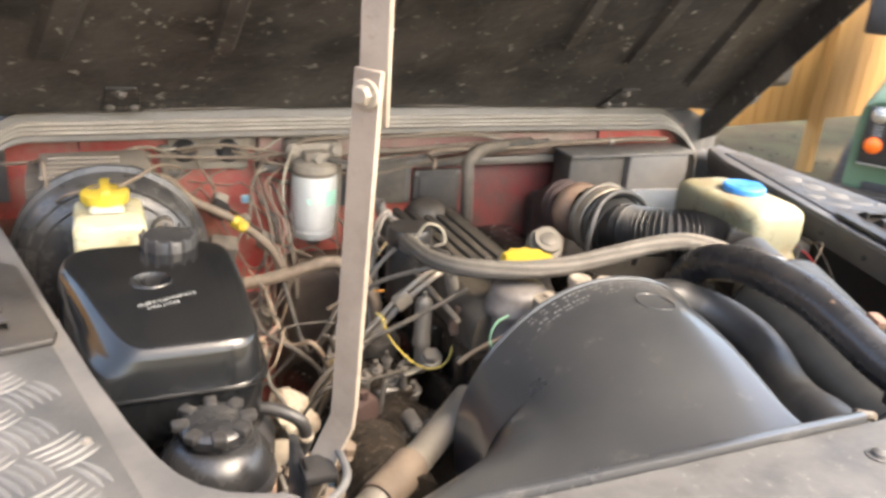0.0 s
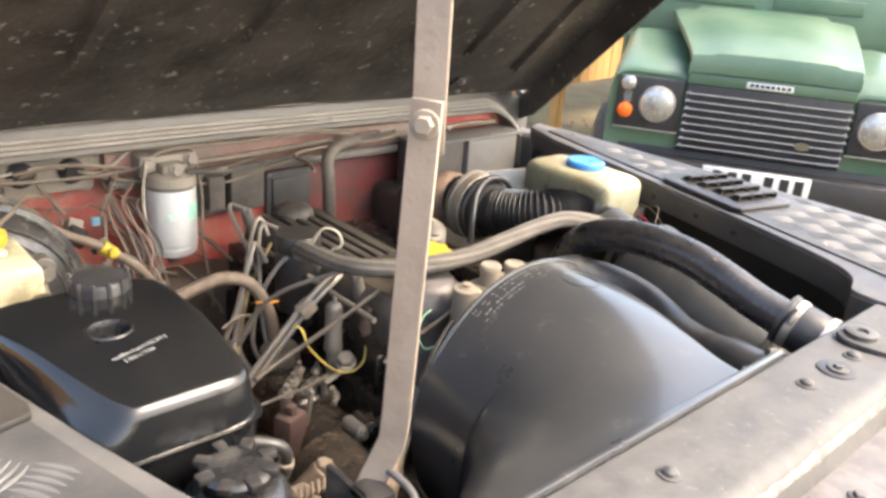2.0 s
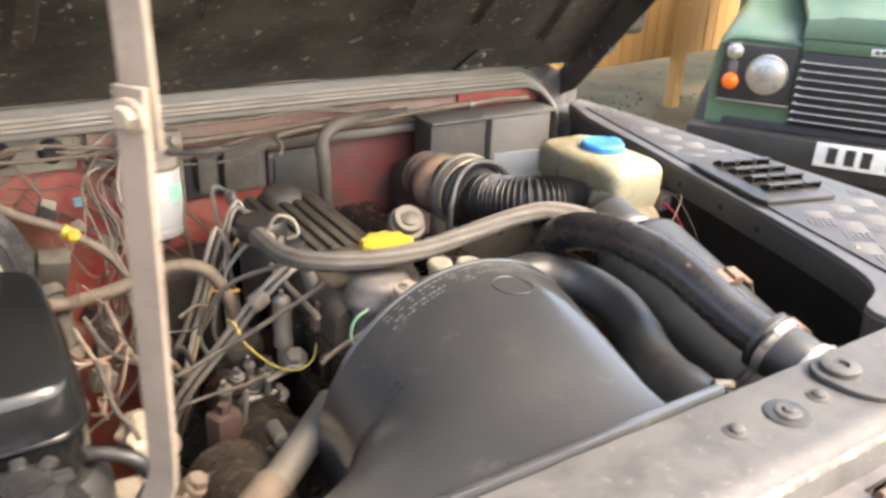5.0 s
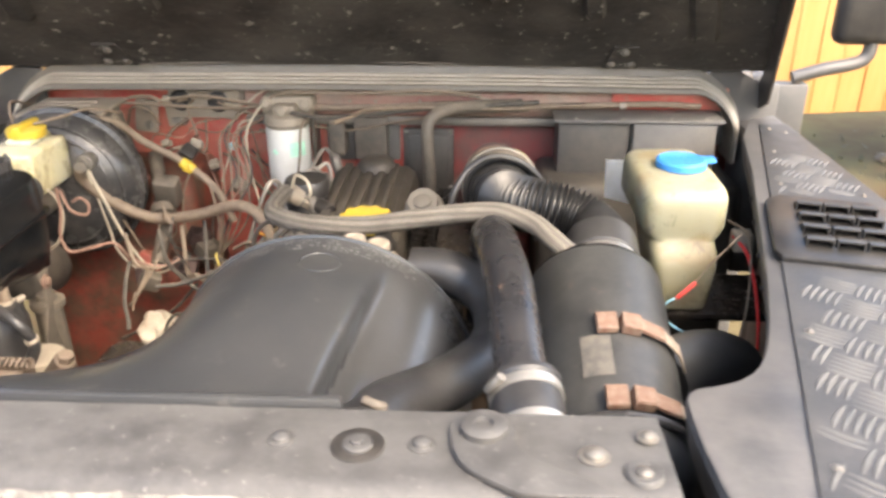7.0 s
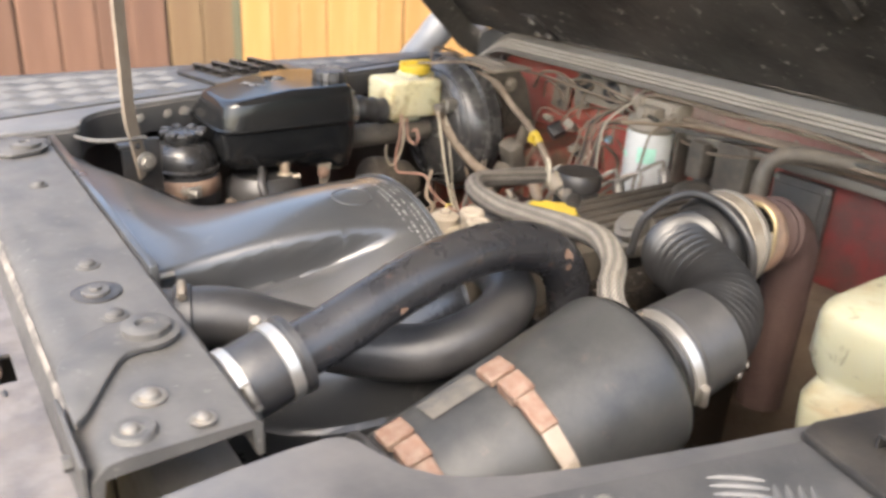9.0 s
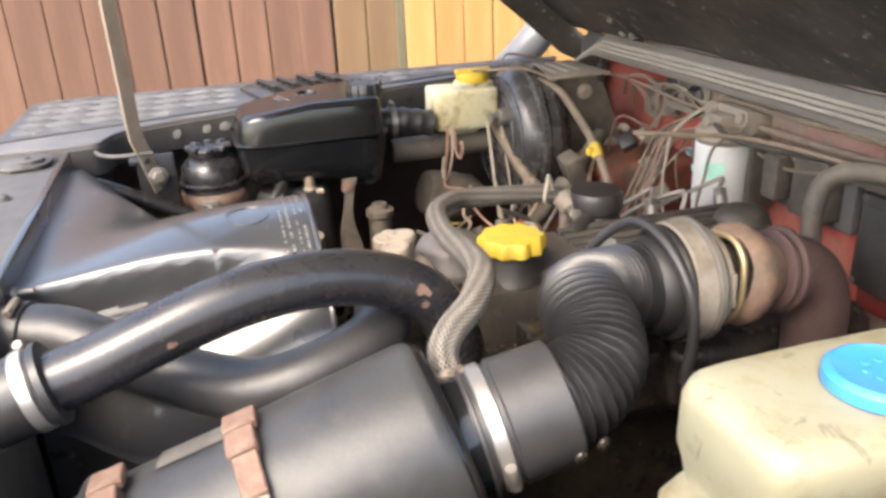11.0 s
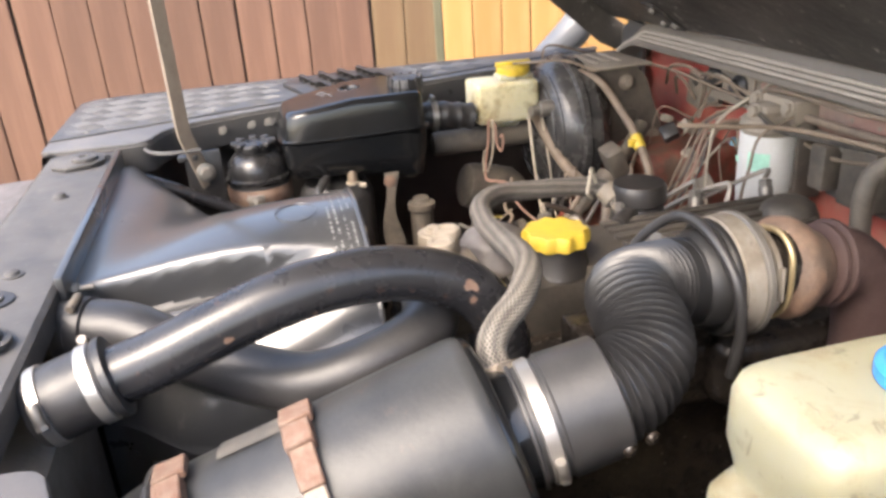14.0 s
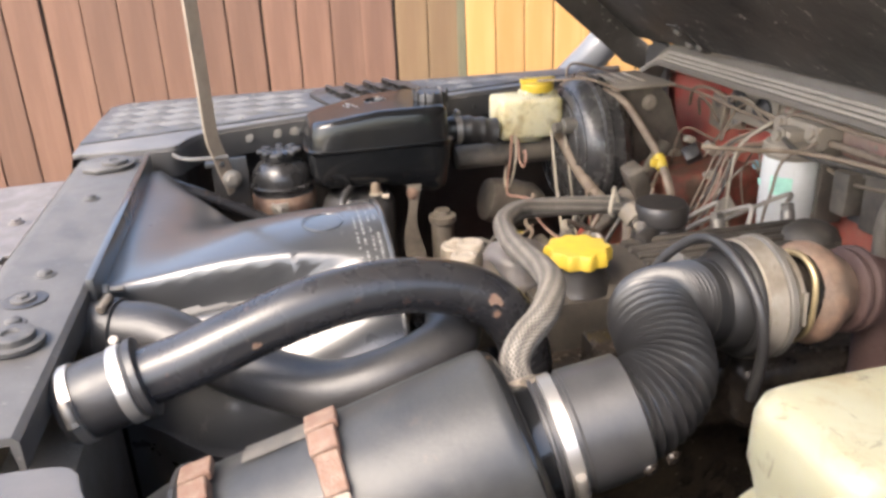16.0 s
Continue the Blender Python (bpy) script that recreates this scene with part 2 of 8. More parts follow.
M_CORR = material("shiny_corrugated_rubber", (0.01, 0.01, 0.011), 0.33, scale=30, dust=(0.3, 0.28, 0.25), dusty=0.06, bump=0.12, grain=160)
M_PINK = material("dust_veiled_red_paint", (0.24, 0.075, 0.06), 0.5, other=(0.2, 0.155, 0.125), amount=0.9, scale=9, dust=(0.42, 0.34, 0.265), dusty=0.85, spots=(0.12, 0.08, 0.055), spotty=0.6)
M_EXH = material("rust_brown_exhaust_iron", (0.045, 0.023, 0.02), 0.65, other=(0.075, 0.044, 0.036), scale=20, dust=(0.12, 0.085, 0.072), dusty=0.3, bump=0.8, grain=140)
M_BRASS = material("golden_pipe_steel", (0.42, 0.33, 0.18), 0.38, metal=0.7, scale=30, dust=TAN, dusty=0.4)
M_CHIP = material("worn_fold_paint", (0.07, 0.067, 0.064), 0.45, other=(0.24, 0.22, 0.195), amount=1.0, scale=55, dust=TAN, dusty=0.2, bump=0.5, spots=(0.4, 0.38, 0.34), spotty=0.7)
# dirty red paint, darkened for the shade on the firewall's passenger side
M_REDSHADE = material("shade_darkened_dirty_red", (0.2, 0.018, 0.017), 0.45, other=(0.08, 0.036, 0.029), amount=1.0, scale=13, dust=(0.13, 0.09, 0.07), dusty=0.6, bump=0.5, spots=(0.05, 0.03, 0.025), spotty=0.8)
M_FOOT = material("rusty_orange_red_panel", (0.25, 0.038, 0.026), 0.5, other=(0.075, 0.047, 0.031), amount=1.0, scale=17, dust=(0.21, 0.15, 0.1), dusty=0.65, bump=0.6, spots=(0.06, 0.04, 0.03), spotty=0.85)
M_LABELG = material("scuffed_grey_sticker", (0.05, 0.051, 0.051), 0.45, other=(0.09, 0.088, 0.083), amount=0.9, scale=40, dust=TAN, dusty=0.25, spots=(0.04, 0.04, 0.04), spotty=0.6)
M_COMP = material("tan_stained_compressor_alloy", (0.36, 0.325, 0.275), 0.4, metal=0.45, other=(0.2, 0.165, 0.125), amount=0.9, scale=26, dust=(0.3, 0.25, 0.19), dusty=0.45, bump=0.4, grain=220, spots=(0.1, 0.075, 0.055), spotty=0.6)
M_CARRIER = material("pinkish_grey_chipped_paint", (0.075, 0.067, 0.064), 0.38, other=(0.15, 0.138, 0.132), amount=0.9, scale=26, dust=(0.18, 0.155, 0.13), dusty=0.4, bump=0.3, spots=(0.09, 0.05, 0.036), spotty=0.5)
M_BOXBROWN = material("dust_browned_dark_steel", (0.05, 0.043, 0.036), 0.55, other=(0.09, 0.078, 0.063), amount=0.9, scale=16, dust=(0.24, 0.195, 0.145), dusty=0.6, bump=0.4, spots=(0.15, 0.08, 0.05), spotty=0.4)
M_DRUM = material("dust_hazed_black_steel", (0.022, 0.022, 0.024), 0.22, other=(0.04, 0.039, 0.038), scale=10, dust=(0.26, 0.235, 0.2), dusty=0.3, bump=0.1, spots=(0.2, 0.17, 0.13), spotty=0.25)
M_REDPEN = material("red_pen_mark", (0.75, 0.08, 0.07), 0.5, scale=40)


def braid_material():
    m = material("woven_hose_sleeve", (0.27, 0.245, 0.21), 0.6, other=(0.15, 0.133, 0.11), scale=30, dust=TAN, dusty=0.3, bump=0.0)
    n, l = m.node_tree.nodes, m.node_tree.links
    uv = n.new("ShaderNodeUVMap")
    hs = []
    for turn, fine in ((33, 1.3), (-33, 1.3), (3, 0.42)):
        mp = n.new("ShaderNodeMapping")
        mp.inputs["Rotation"].default_value = (0, 0, radians(turn))
        l.new(uv.outputs[0], mp.inputs[0])
        w = n.new("ShaderNodeTexWave")
        w.inputs["Scale"].default_value = fine
        w.inputs["Distortion"].default_value = 0.5
        l.new(mp.outputs[0], w.inputs["Vector"])
        hs.append(w.outputs["Fac"])
    mx = n.new("ShaderNodeMath")
    mx.operation = "MAXIMUM"
    l.new(hs[0], mx.inputs[0]), l.new(hs[1], mx.inputs[1])
    bp = n.new("ShaderNodeBump")
    bp.inputs["Strength"].default_value, bp.inputs["Distance"].default_value = 0.9, 0.0015
    l.new(mx.outputs[0], bp.inputs["Height"])
    l.new(bp.outputs[0], n["Principled BSDF"].inputs["Normal"])
    base = n["Principled BSDF"].inputs["Base Color"]
    dark = n.new("ShaderNodeMix")
    dark.data_type, dark.blend_type = "RGBA", "MULTIPLY"
    ramp = n.new("ShaderNodeMapRange")
    ramp.inputs[1].default_value, ramp.inputs[2].default_value, ramp.inputs[3].default_value = 0.45, 0.95, 0.3
    l.new(mx.outputs[0], ramp.inputs[0])
    dark.inputs[0].default_value = 1.0
    rib = n.new("ShaderNodeMapRange")
    rib.inputs[3].default_value = 0.5
    l.new(hs[2], rib.inputs[0])
    both = n.new("ShaderNodeMath")
    both.operation = "MULTIPLY"
    l.new(ramp.outputs[0], both.inputs[0]), l.new(rib.outputs[0], both.inputs[1])
    l.new(base.links[0].from_socket, dark.inputs[6])
    l.new(both.outputs[0], dark.inputs[7])
    l.new(dark.outputs[2], base)
    return m


M_BRAID = braid_material()

# ---- building tools ----
# The bay is laid out in units of K metres about the bonnet hinges.
K = 1.17
BAY = Matrix.Translation((0, 1 - K, 1.28 - 1.3 * K)) @ Matrix.Scale(K, 4)
GROUND = Matrix.Identity(4)


def at(x, y, z, m=BAY):
    return m @ Vector((x, y, z))


def thing(name, label, category, base, group="", kind="", m=BAY):
    ob = new(name)
    ob.empty_display_size = 0.05
    ob.location = m @ Vector(base)
    return tagged(ob, label, category, group, kind)


def part(name, bm, mat, parent=None, label="", m=BAY, smooth=True, uv=None):
    """Links a bmesh, given in the bay's units, as one mesh, under its thing or part."""
    bm.transform(m)
    bmesh.ops.recalc_face_normals(bm, faces=bm.faces)
    me = bpy.data.meshes.new(name)
    lo = Vector([min(v.co[i] for v in bm.verts) for i in range(3)])
    hi = Vector([max(v.co[i] for v in bm.verts) for i in range(3)])
    base = Vector(((lo.x + hi.x) / 2, (lo.y + hi.y) / 2, lo.z))
    bmesh.ops.translate(bm, verts=bm.verts, vec=-base)
    bm.to_mesh(me)
    bm.free()
    me.materials.append(mat)
    if smooth:
        me.polygons.foreach_set("use_smooth", [True] * len(me.polygons))
        me.set_sharp_from_angle(angle=radians(38))
    ob = new(name, me)
    up, q = Vector((0, 0, 0)), parent
    while q is not None:
        up += q.location
        q = q.parent
    ob.parent = parent
    ob.location = base - up
    return tagged(ob, label) if label else ob


def solo(name, bm, mat, label, category, group="", kind="", m=BAY, smooth=True):
    return tagged(part(name, bm, mat, None, "", m, smooth), label, category, group, kind)


def join(*bms):
    out = bms[0]
    for b in bms[1:]:
        me = bpy.data.meshes.new("tmp")
        b.to_mesh(me)
        b.free()
        out.from_mesh(me)
        bpy.data.meshes.remove(me)
    return out


def raw(verts, faces):
    bm = bmesh.new()
    vs = [bm.verts.new(v) for v in verts]
    for f in faces:
        try:
            bm.faces.new([vs[i] for i in f])
        except ValueError:
            pass
    return bm


def box(lo, hi, bevel=0.004, seg=2, turn=None, taper=None):
    """A bevelled box; taper: how the top shrinks in x and y."""
    bm = bmesh.new()
    bmesh.ops.create_cube(bm, size=1)
    lo, hi = Vector(lo), Vector(hi)
    c, s = (lo + hi) / 2, hi - lo
    for v in bm.verts:
        k = taper if taper and v.co.z > 0 else (1, 1)
        v.co = Vector((v.co.x * s.x * k[0], v.co.y * s.y * k[1], v.co.z * s.z))
    if bevel:
        bmesh.ops.bevel(bm, geom=bm.edges[:], offset=min(bevel, 0.45 * min(s)), segments=seg, affect="EDGES", profile=0.5)
    if turn:
        bm.transform(Euler([radians(a) for a in turn]).to_matrix().to_4x4())
    bmesh.ops.translate(bm, verts=bm.verts, vec=c)
    return bm


def slab(outline, z0, z1, bevel=0.0):
    """An outline in x and y, raised from z0 to z1."""
    bm = bmesh.new()
    f = bm.faces.new([bm.verts.new((x, y, z0)) for x, y in outline])
    r = bmesh.ops.extrude_face_region(bm, geom=[f])
    bmesh.ops.translate(bm, verts=[g for g in r["geom"] if isinstance(g, bmesh.types.BMVert)], vec=(0, 0, z1 - z0))
    if bevel:
        bmesh.ops.bevel(bm, geom=bm.edges[:], offset=bevel, segments=2, affect="EDGES", profile=0.5)
    return bm


def spun(p0, p1, profile, seg=28):
    """A turned shape on the axis p0 to p1. profile: rows of (share of the way, radius)."""
    p0, p1 = Vector(p0), Vector(p1)
    d = p1 - p0
    q = d.to_track_quat("Z", "Y")
    verts, faces = [], []
    for t, r in profile:
        for k in range(seg):
            a = 2 * math.pi * k / seg
            verts.append(p0 + d * t + q @ Vector((max(r, 1e-5) * math.cos(a), max(r, 1e-5) * math.sin(a), 0)))
    for i in range(len(profile) - 1):
        for k in range(seg):
            faces.append((i * seg + k, i * seg + (k + 1) % seg, (i + 1) * seg + (k + 1) % seg, (i + 1) * seg + k))
    faces.append(tuple(range(seg - 1, -1, -1)))
    faces.append(tuple((len(profile) - 1) * seg + k for k in range(seg)))
    return raw(verts, faces)


def rod(p0, p1, r, seg=20, edge=0.12):
    return spun(p0, p1, [(0, r * 0.9), (edge * 0.3, r), (1 - edge * 0.3, r), (1, r * 0.9)], seg)


def smooth_path(points, steps=8):
    """A smooth curve through the points (Catmull-Rom)."""
    p = [Vector(q) for q in points]
    p = [2 * p[0] - p[1]] + p + [2 * p[-1] - p[-2]]
    out = []
    for i in range(1, len(p) - 2):
        for k in range(steps):
            t = k / steps
            a, b, c, d = p[i - 1:i + 3]
            out.append(0.5 * (2 * b + (c - a) * t + (2 * a - 5 * b + 4 * c - d) * t * t + (3 * b - a - 3 * c + d) * t ** 3))
    out.append(p[-2])
    return out


def tube(points, r, seg=14, steps=8, rings=0, depth=0.0, uvs=False):
    """A hose along a smooth curve. rings, depth: a corrugated skin of that many ribs."""
    path = smooth_path(points, steps)
    if rings:
        ln = [0.0]
        for a, b in zip(path[:-1], path[1:]):
            ln.append(ln[-1] + (b - a).length)
        fine, j = [], 0
        count = rings * 10
        for k in range(count + 1):
            s = ln[-1] * k / count
            while j < len(ln) - 2 and ln[j + 1] < s:
                j += 1
            fine.append(path[j].lerp(path[j + 1], (s - ln[j]) / max(1e-9, ln[j + 1] - ln[j])))
        path = fine
    bm = bmesh.new()
    layer = bm.loops.layers.uv.new("UVMap") if uvs else None
    rows, up, run = [], None, 0.0
    runs = []
    for i, p in enumerate(path):
        gap = 12 if rings else 1
        d = (path[min(i + gap, len(path) - 1)] - path[max(i - gap, 0)]).normalized()
        if up is None:
            up = d.orthogonal().normalized()
        up = (up - d * up.dot(d)).normalized()
        side = d.cross(up)
        rad = r(i / (len(path) - 1)) if callable(r) else r
        if rings:
            rad += depth * ((0.5 + 0.5 * math.cos(2 * math.pi * i / 10)) ** 1.6 - 0.4)
        if i:
            run += (p - path[i - 1]).length
        runs.append(run)
        rows.append([bm.verts.new(p + rad * (math.cos(2 * math.pi * k / seg) * up + math.sin(2 * math.pi * k / seg) * side)) for k in range(seg)])
    for i in range(len(rows) - 1):
        for k in range(seg):
            f = bm.faces.new((rows[i][k], rows[i][(k + 1) % seg], rows[i + 1][(k + 1) % seg], rows[i + 1][k]))
            if uvs:
                for lp, (a, b) in zip(f.loops, ((k, i), (k + 1, i), (k + 1, i + 1), (k, i + 1))):
                    lp[layer].uv = (a * 6.0 / seg, runs[b] * 90)
    bm.faces.new(rows[0][::-1])
    bm.faces.new(rows[-1])
    return bm


def patch(points, r, along, angle, size, seed=0):
    """An irregular bare patch lying on a hose of radius r: along its length (0 to 1) and round it (degrees)."""
    path = smooth_path(points, 24)
    rnd = random.Random(seed)
    i0 = along * (len(path) - 1)
    step = (path[1] - path[0]).length
    vs = []
    for k in range(14):
        a = 2 * math.pi * k / 14
        q = size * rnd.uniform(0.55, 1.15)
        i = min(len(path) - 2, max(1, i0 + q * 1.3 * math.cos(a) / step))
        j = int(i)
        p = path[j].lerp(path[j + 1], i - j)
        d = (path[j + 1] - path[j - 1]).normalized()
        up = (Vector((0, 0, 1)) - d * d.z).normalized()
        t = radians(angle) + q * math.sin(a) / r
        vs.append(p + (r + 0.0007) * (math.cos(t) * up + math.sin(t) * d.cross(up)))
    c = sum(vs, Vector()) / 14
    j = int(i0)
    c = path[j] + (c - path[j]).normalized() * (r + 0.0007)
    return raw(vs + [c], [(k, (k + 1) % 14, 14) for k in range(14)])


def hoop(p0, p1, r, thick, seg=32):
    """A flat band round the axis p0 to p1."""
    return spun(p0, p1, [(0, r), (0.08, r + thick), (0.92, r + thick), (1, r)], seg)


def hexbolt(p, axis, r=0.007, washer=0.0):
    p, axis = Vector(p), Vector(axis).normalized()
    bm = spun(p, p + axis * r * 0.9, [(0, r), (0.8, r), (1, r * 0.82)], 6)
    if washer:
        bm = join(bm, spun(p - axis * 0.001, p + axis * 0.002, [(0, washer), (0.8, washer), (1, washer * 0.93)], 18))
    return bm


def domebolt(p, axis, r=0.009):
    p, axis = Vector(p), Vector(axis).normalized()
    return spun(p, p + axis * r * 0.75, [(0, r * 1.25), (0.2, r * 1.25), (0.25, r * 0.85), (0.7, r * 0.75), (1, r * 0.35)], 14)


def jubilee(p0, p1, r, parent, screw=(0, 0, 1), mat=None):
    """A worm-drive clamp: band and screw housing."""
    p0, p1 = Vector(p0), Vector(p1)
    band = part("clamp_band", hoop(p0, p1, r, 0.0016), mat or M_BAND, parent, "bright steel hose clamp band")
    c, d = (p0 + p1) / 2, (p1 - p0).normalized()
    s = Vector(screw)
    s = (s - d * s.dot(d)).normalized()
    t = d.cross(s)
    q = c + s * (r + 0.004)
    part("clamp_screw", join(rod(q - t * 0.008, q + t * 0.008, 0.0042, 12), hexbolt(q + t * 0.008, t, 0.0045)), M_BOXBROWN if mat else M_BOLT, band)
    return band


def wire(name, points, r, mat, label, category="wire", group="loose engine-bay wiring"):
    return solo(name, tube(points, r, 7, 6), mat, label, category, group)

# ---- the open vehicle: bonnet, bulkhead, wings, front panel ----
LIFT = radians(38)


def bon(s, x, h):
    """A place on the open bonnet: s along it from the hinges, x across, h above its lower rim."""
    return Vector((x, 1.035 - s * math.cos(LIFT) + h * math.sin(LIFT), 1.2 + s * math.sin(LIFT) + h * math.cos(LIFT)))


def bon_half(s):
    return 0.69 - 0.25 * s


def bonnet():
    ob = thing("bonnet", "open black bonnet with a dirty flaking underside", "bonnet", (0, 1.035, 1.2))
    nx, ns, length = 28, 28, 1.02
    verts, faces = [], []
    for layer in (0.05, 0.054):
        for i in range(ns + 1):
            s = 0.03 + (length - 0.03) * i / ns
            for j in range(nx + 1):
                u = 2 * j / nx - 1
                x = u * bon_half(s)
                crown = 0.012 * (1 - u * u) + 0.0025 * noise.noise((x * 5, s * 5, 0)) * (1 if layer < 0.052 else 0)
                verts.append(bon(s, x, layer + crown))
    row, count = nx + 1, (nx + 1) * (ns + 1)
    for i in range(ns):
        for j in range(nx):
            a = i * row + j
            faces.append((a, a + 1, a + row + 1, a + row))
            faces.append((count + a, count + a + row, count + a + row + 1, count + a + 1))
    part("skin", raw(verts, faces), M_UNDER, ob)

    def beam(a, b, wide, deep, top=0.05):
        """A pressed stiffener on the underside from a to b, given as (s, x)."""
        (s0, x0), (s1, x1) = a, b
        d = Vector((s1 - s0, x1 - x0)).normalized()
        sd = Vector((-d.y, d.x)) * wide / 2
        vs, k = [], 12
        for i in range(k + 1):
            s, x = s0 + (s1 - s0) * i / k, x0 + (x1 - x0) * i / k
            for w, h in ((1.3, 0), (0.8, -deep), (-0.8, -deep), (-1.3, 0)):
                u = (x + sd.y * w) / bon_half(s)
                vs.append(bon(s + sd.x * w, x + sd.y * w, top + 0.012 * (1 - u * u) + h))
        fs = [(i * 4 + j, i * 4 + j + 1, i * 4 + j + 5, i * 4 + j + 4) for i in range(k) for j in range(3)]
        fs += [(0, 1, 2, 3), tuple(k * 4 + j for j in (3, 2, 1, 0))]
        return raw(vs, fs)
    for a, b, w, d in (((0.2, -0.52), (0.95, -0.33), 0.035, 0.01), ((0.14, 0.55), (0.95, 0.33), 0.035, 0.01), ((0.22, -0.305), (0.95, -0.26), 0.026, 0.009), ((0.2, 0.37), (0.95, 0.24), 0.026, 0.009),
                       ((0.26, -0.085), (0.95, -0.05), 0.024, 0.008), ((0.24, 0.225), (0.9, 0.12), 0.024, 0.008)):
        part("stiffener", beam(a, b, w, d), M_UNDER, ob)
    vs = [p for i in range(21) for p in (bon(0.0305, (i / 10 - 1) * 0.675, 0.05 + 0.012 * (1 - (i / 10 - 1) ** 2)), Vector(((i / 10 - 1) * 0.66, 1.068, 1.262 - 0.006 * (i / 10 - 1) ** 2)), Vector(((i / 10 - 1) * 0.66, 1.1, 1.245)), Vector(((i / 10 - 1) * 0.66, 1.1, 1.31)))]
    part("rear_flange", raw(vs, [(4 * i + j, 4 * i + j + 1, 4 * i + j + 5, 4 * i + j + 4) for i in range(20) for j in range(3)]), M_UNDER, ob)
    for sg in (-1, 1):
        vs, fs, k = [], [], 20
        for i in range(k + 1):
            s = -0.04 + (length + 0.04) * i / k
            x = bon_half(max(0, s))
            drop = 0.012 if i == 0 else 0.0
            for dx, h in ((-0.003, 0.054), (0.0, 0.0 + drop), (0.004, 0.0 + drop), (0.006, 0.056), (-0.03, 0.05), (-0.02, 0.044)):
                vs.append(bon(s, sg * (x + dx), h))
        for i in range(k):
            a = i * 6
            for p, q in ((0, 1), (1, 2), (2, 3)):
                fs.append((a + p, a + q, a + 6 + q, a + 6 + p))
        part("side_skirt", raw(vs, fs), M_UNDER, ob)
    part("front_skirt", raw([bon(length + d, u * bon_half(length), h) for u in (-1, -0.5, 0, 0.5, 1) for d, h in ((0, 0.056), (0.01, 0.0), (0.014, 0.0), (0.008, 0.06))],
                            [(4 * i + j, 4 * i + j + 1, 4 * i + j + 5, 4 * i + j + 4) for i in range(4) for j in range(3)]), M_UNDER, ob)
    for sg in (-1, 1):
        hinge = part("hinge_plate", raw([bon(s, sg * x, h) for s, x, h in ((0.032, 0.405, 0.0535), (0.032, 0.465, 0.0535), (0.105, 0.455, 0.0535), (0.105, 0.415, 0.0535), (0.032, 0.405, 0.057), (0.032, 0.465, 0.057), (0.105, 0.455, 0.057), (0.105, 0.415, 0.057))],
                                        [(0, 1, 2, 3), (4, 5, 6, 7), (0, 1, 5, 4), (2, 3, 7, 6), (1, 2, 6, 5), (0, 3, 7, 4)]), M_UNDER, ob)
        for s, x, h in ((0.047, 0.418, 0.0535), (0.047, 0.452, 0.0535), (0.089, 0.435, 0.0535)):
            d = bon(0, 0, -1) - bon(0, 0, 0)
            part("bolt", hexbolt(bon(s, sg * x, h), d, 0.0062, 0.0085), M_BOLT, hinge)


bonnet()


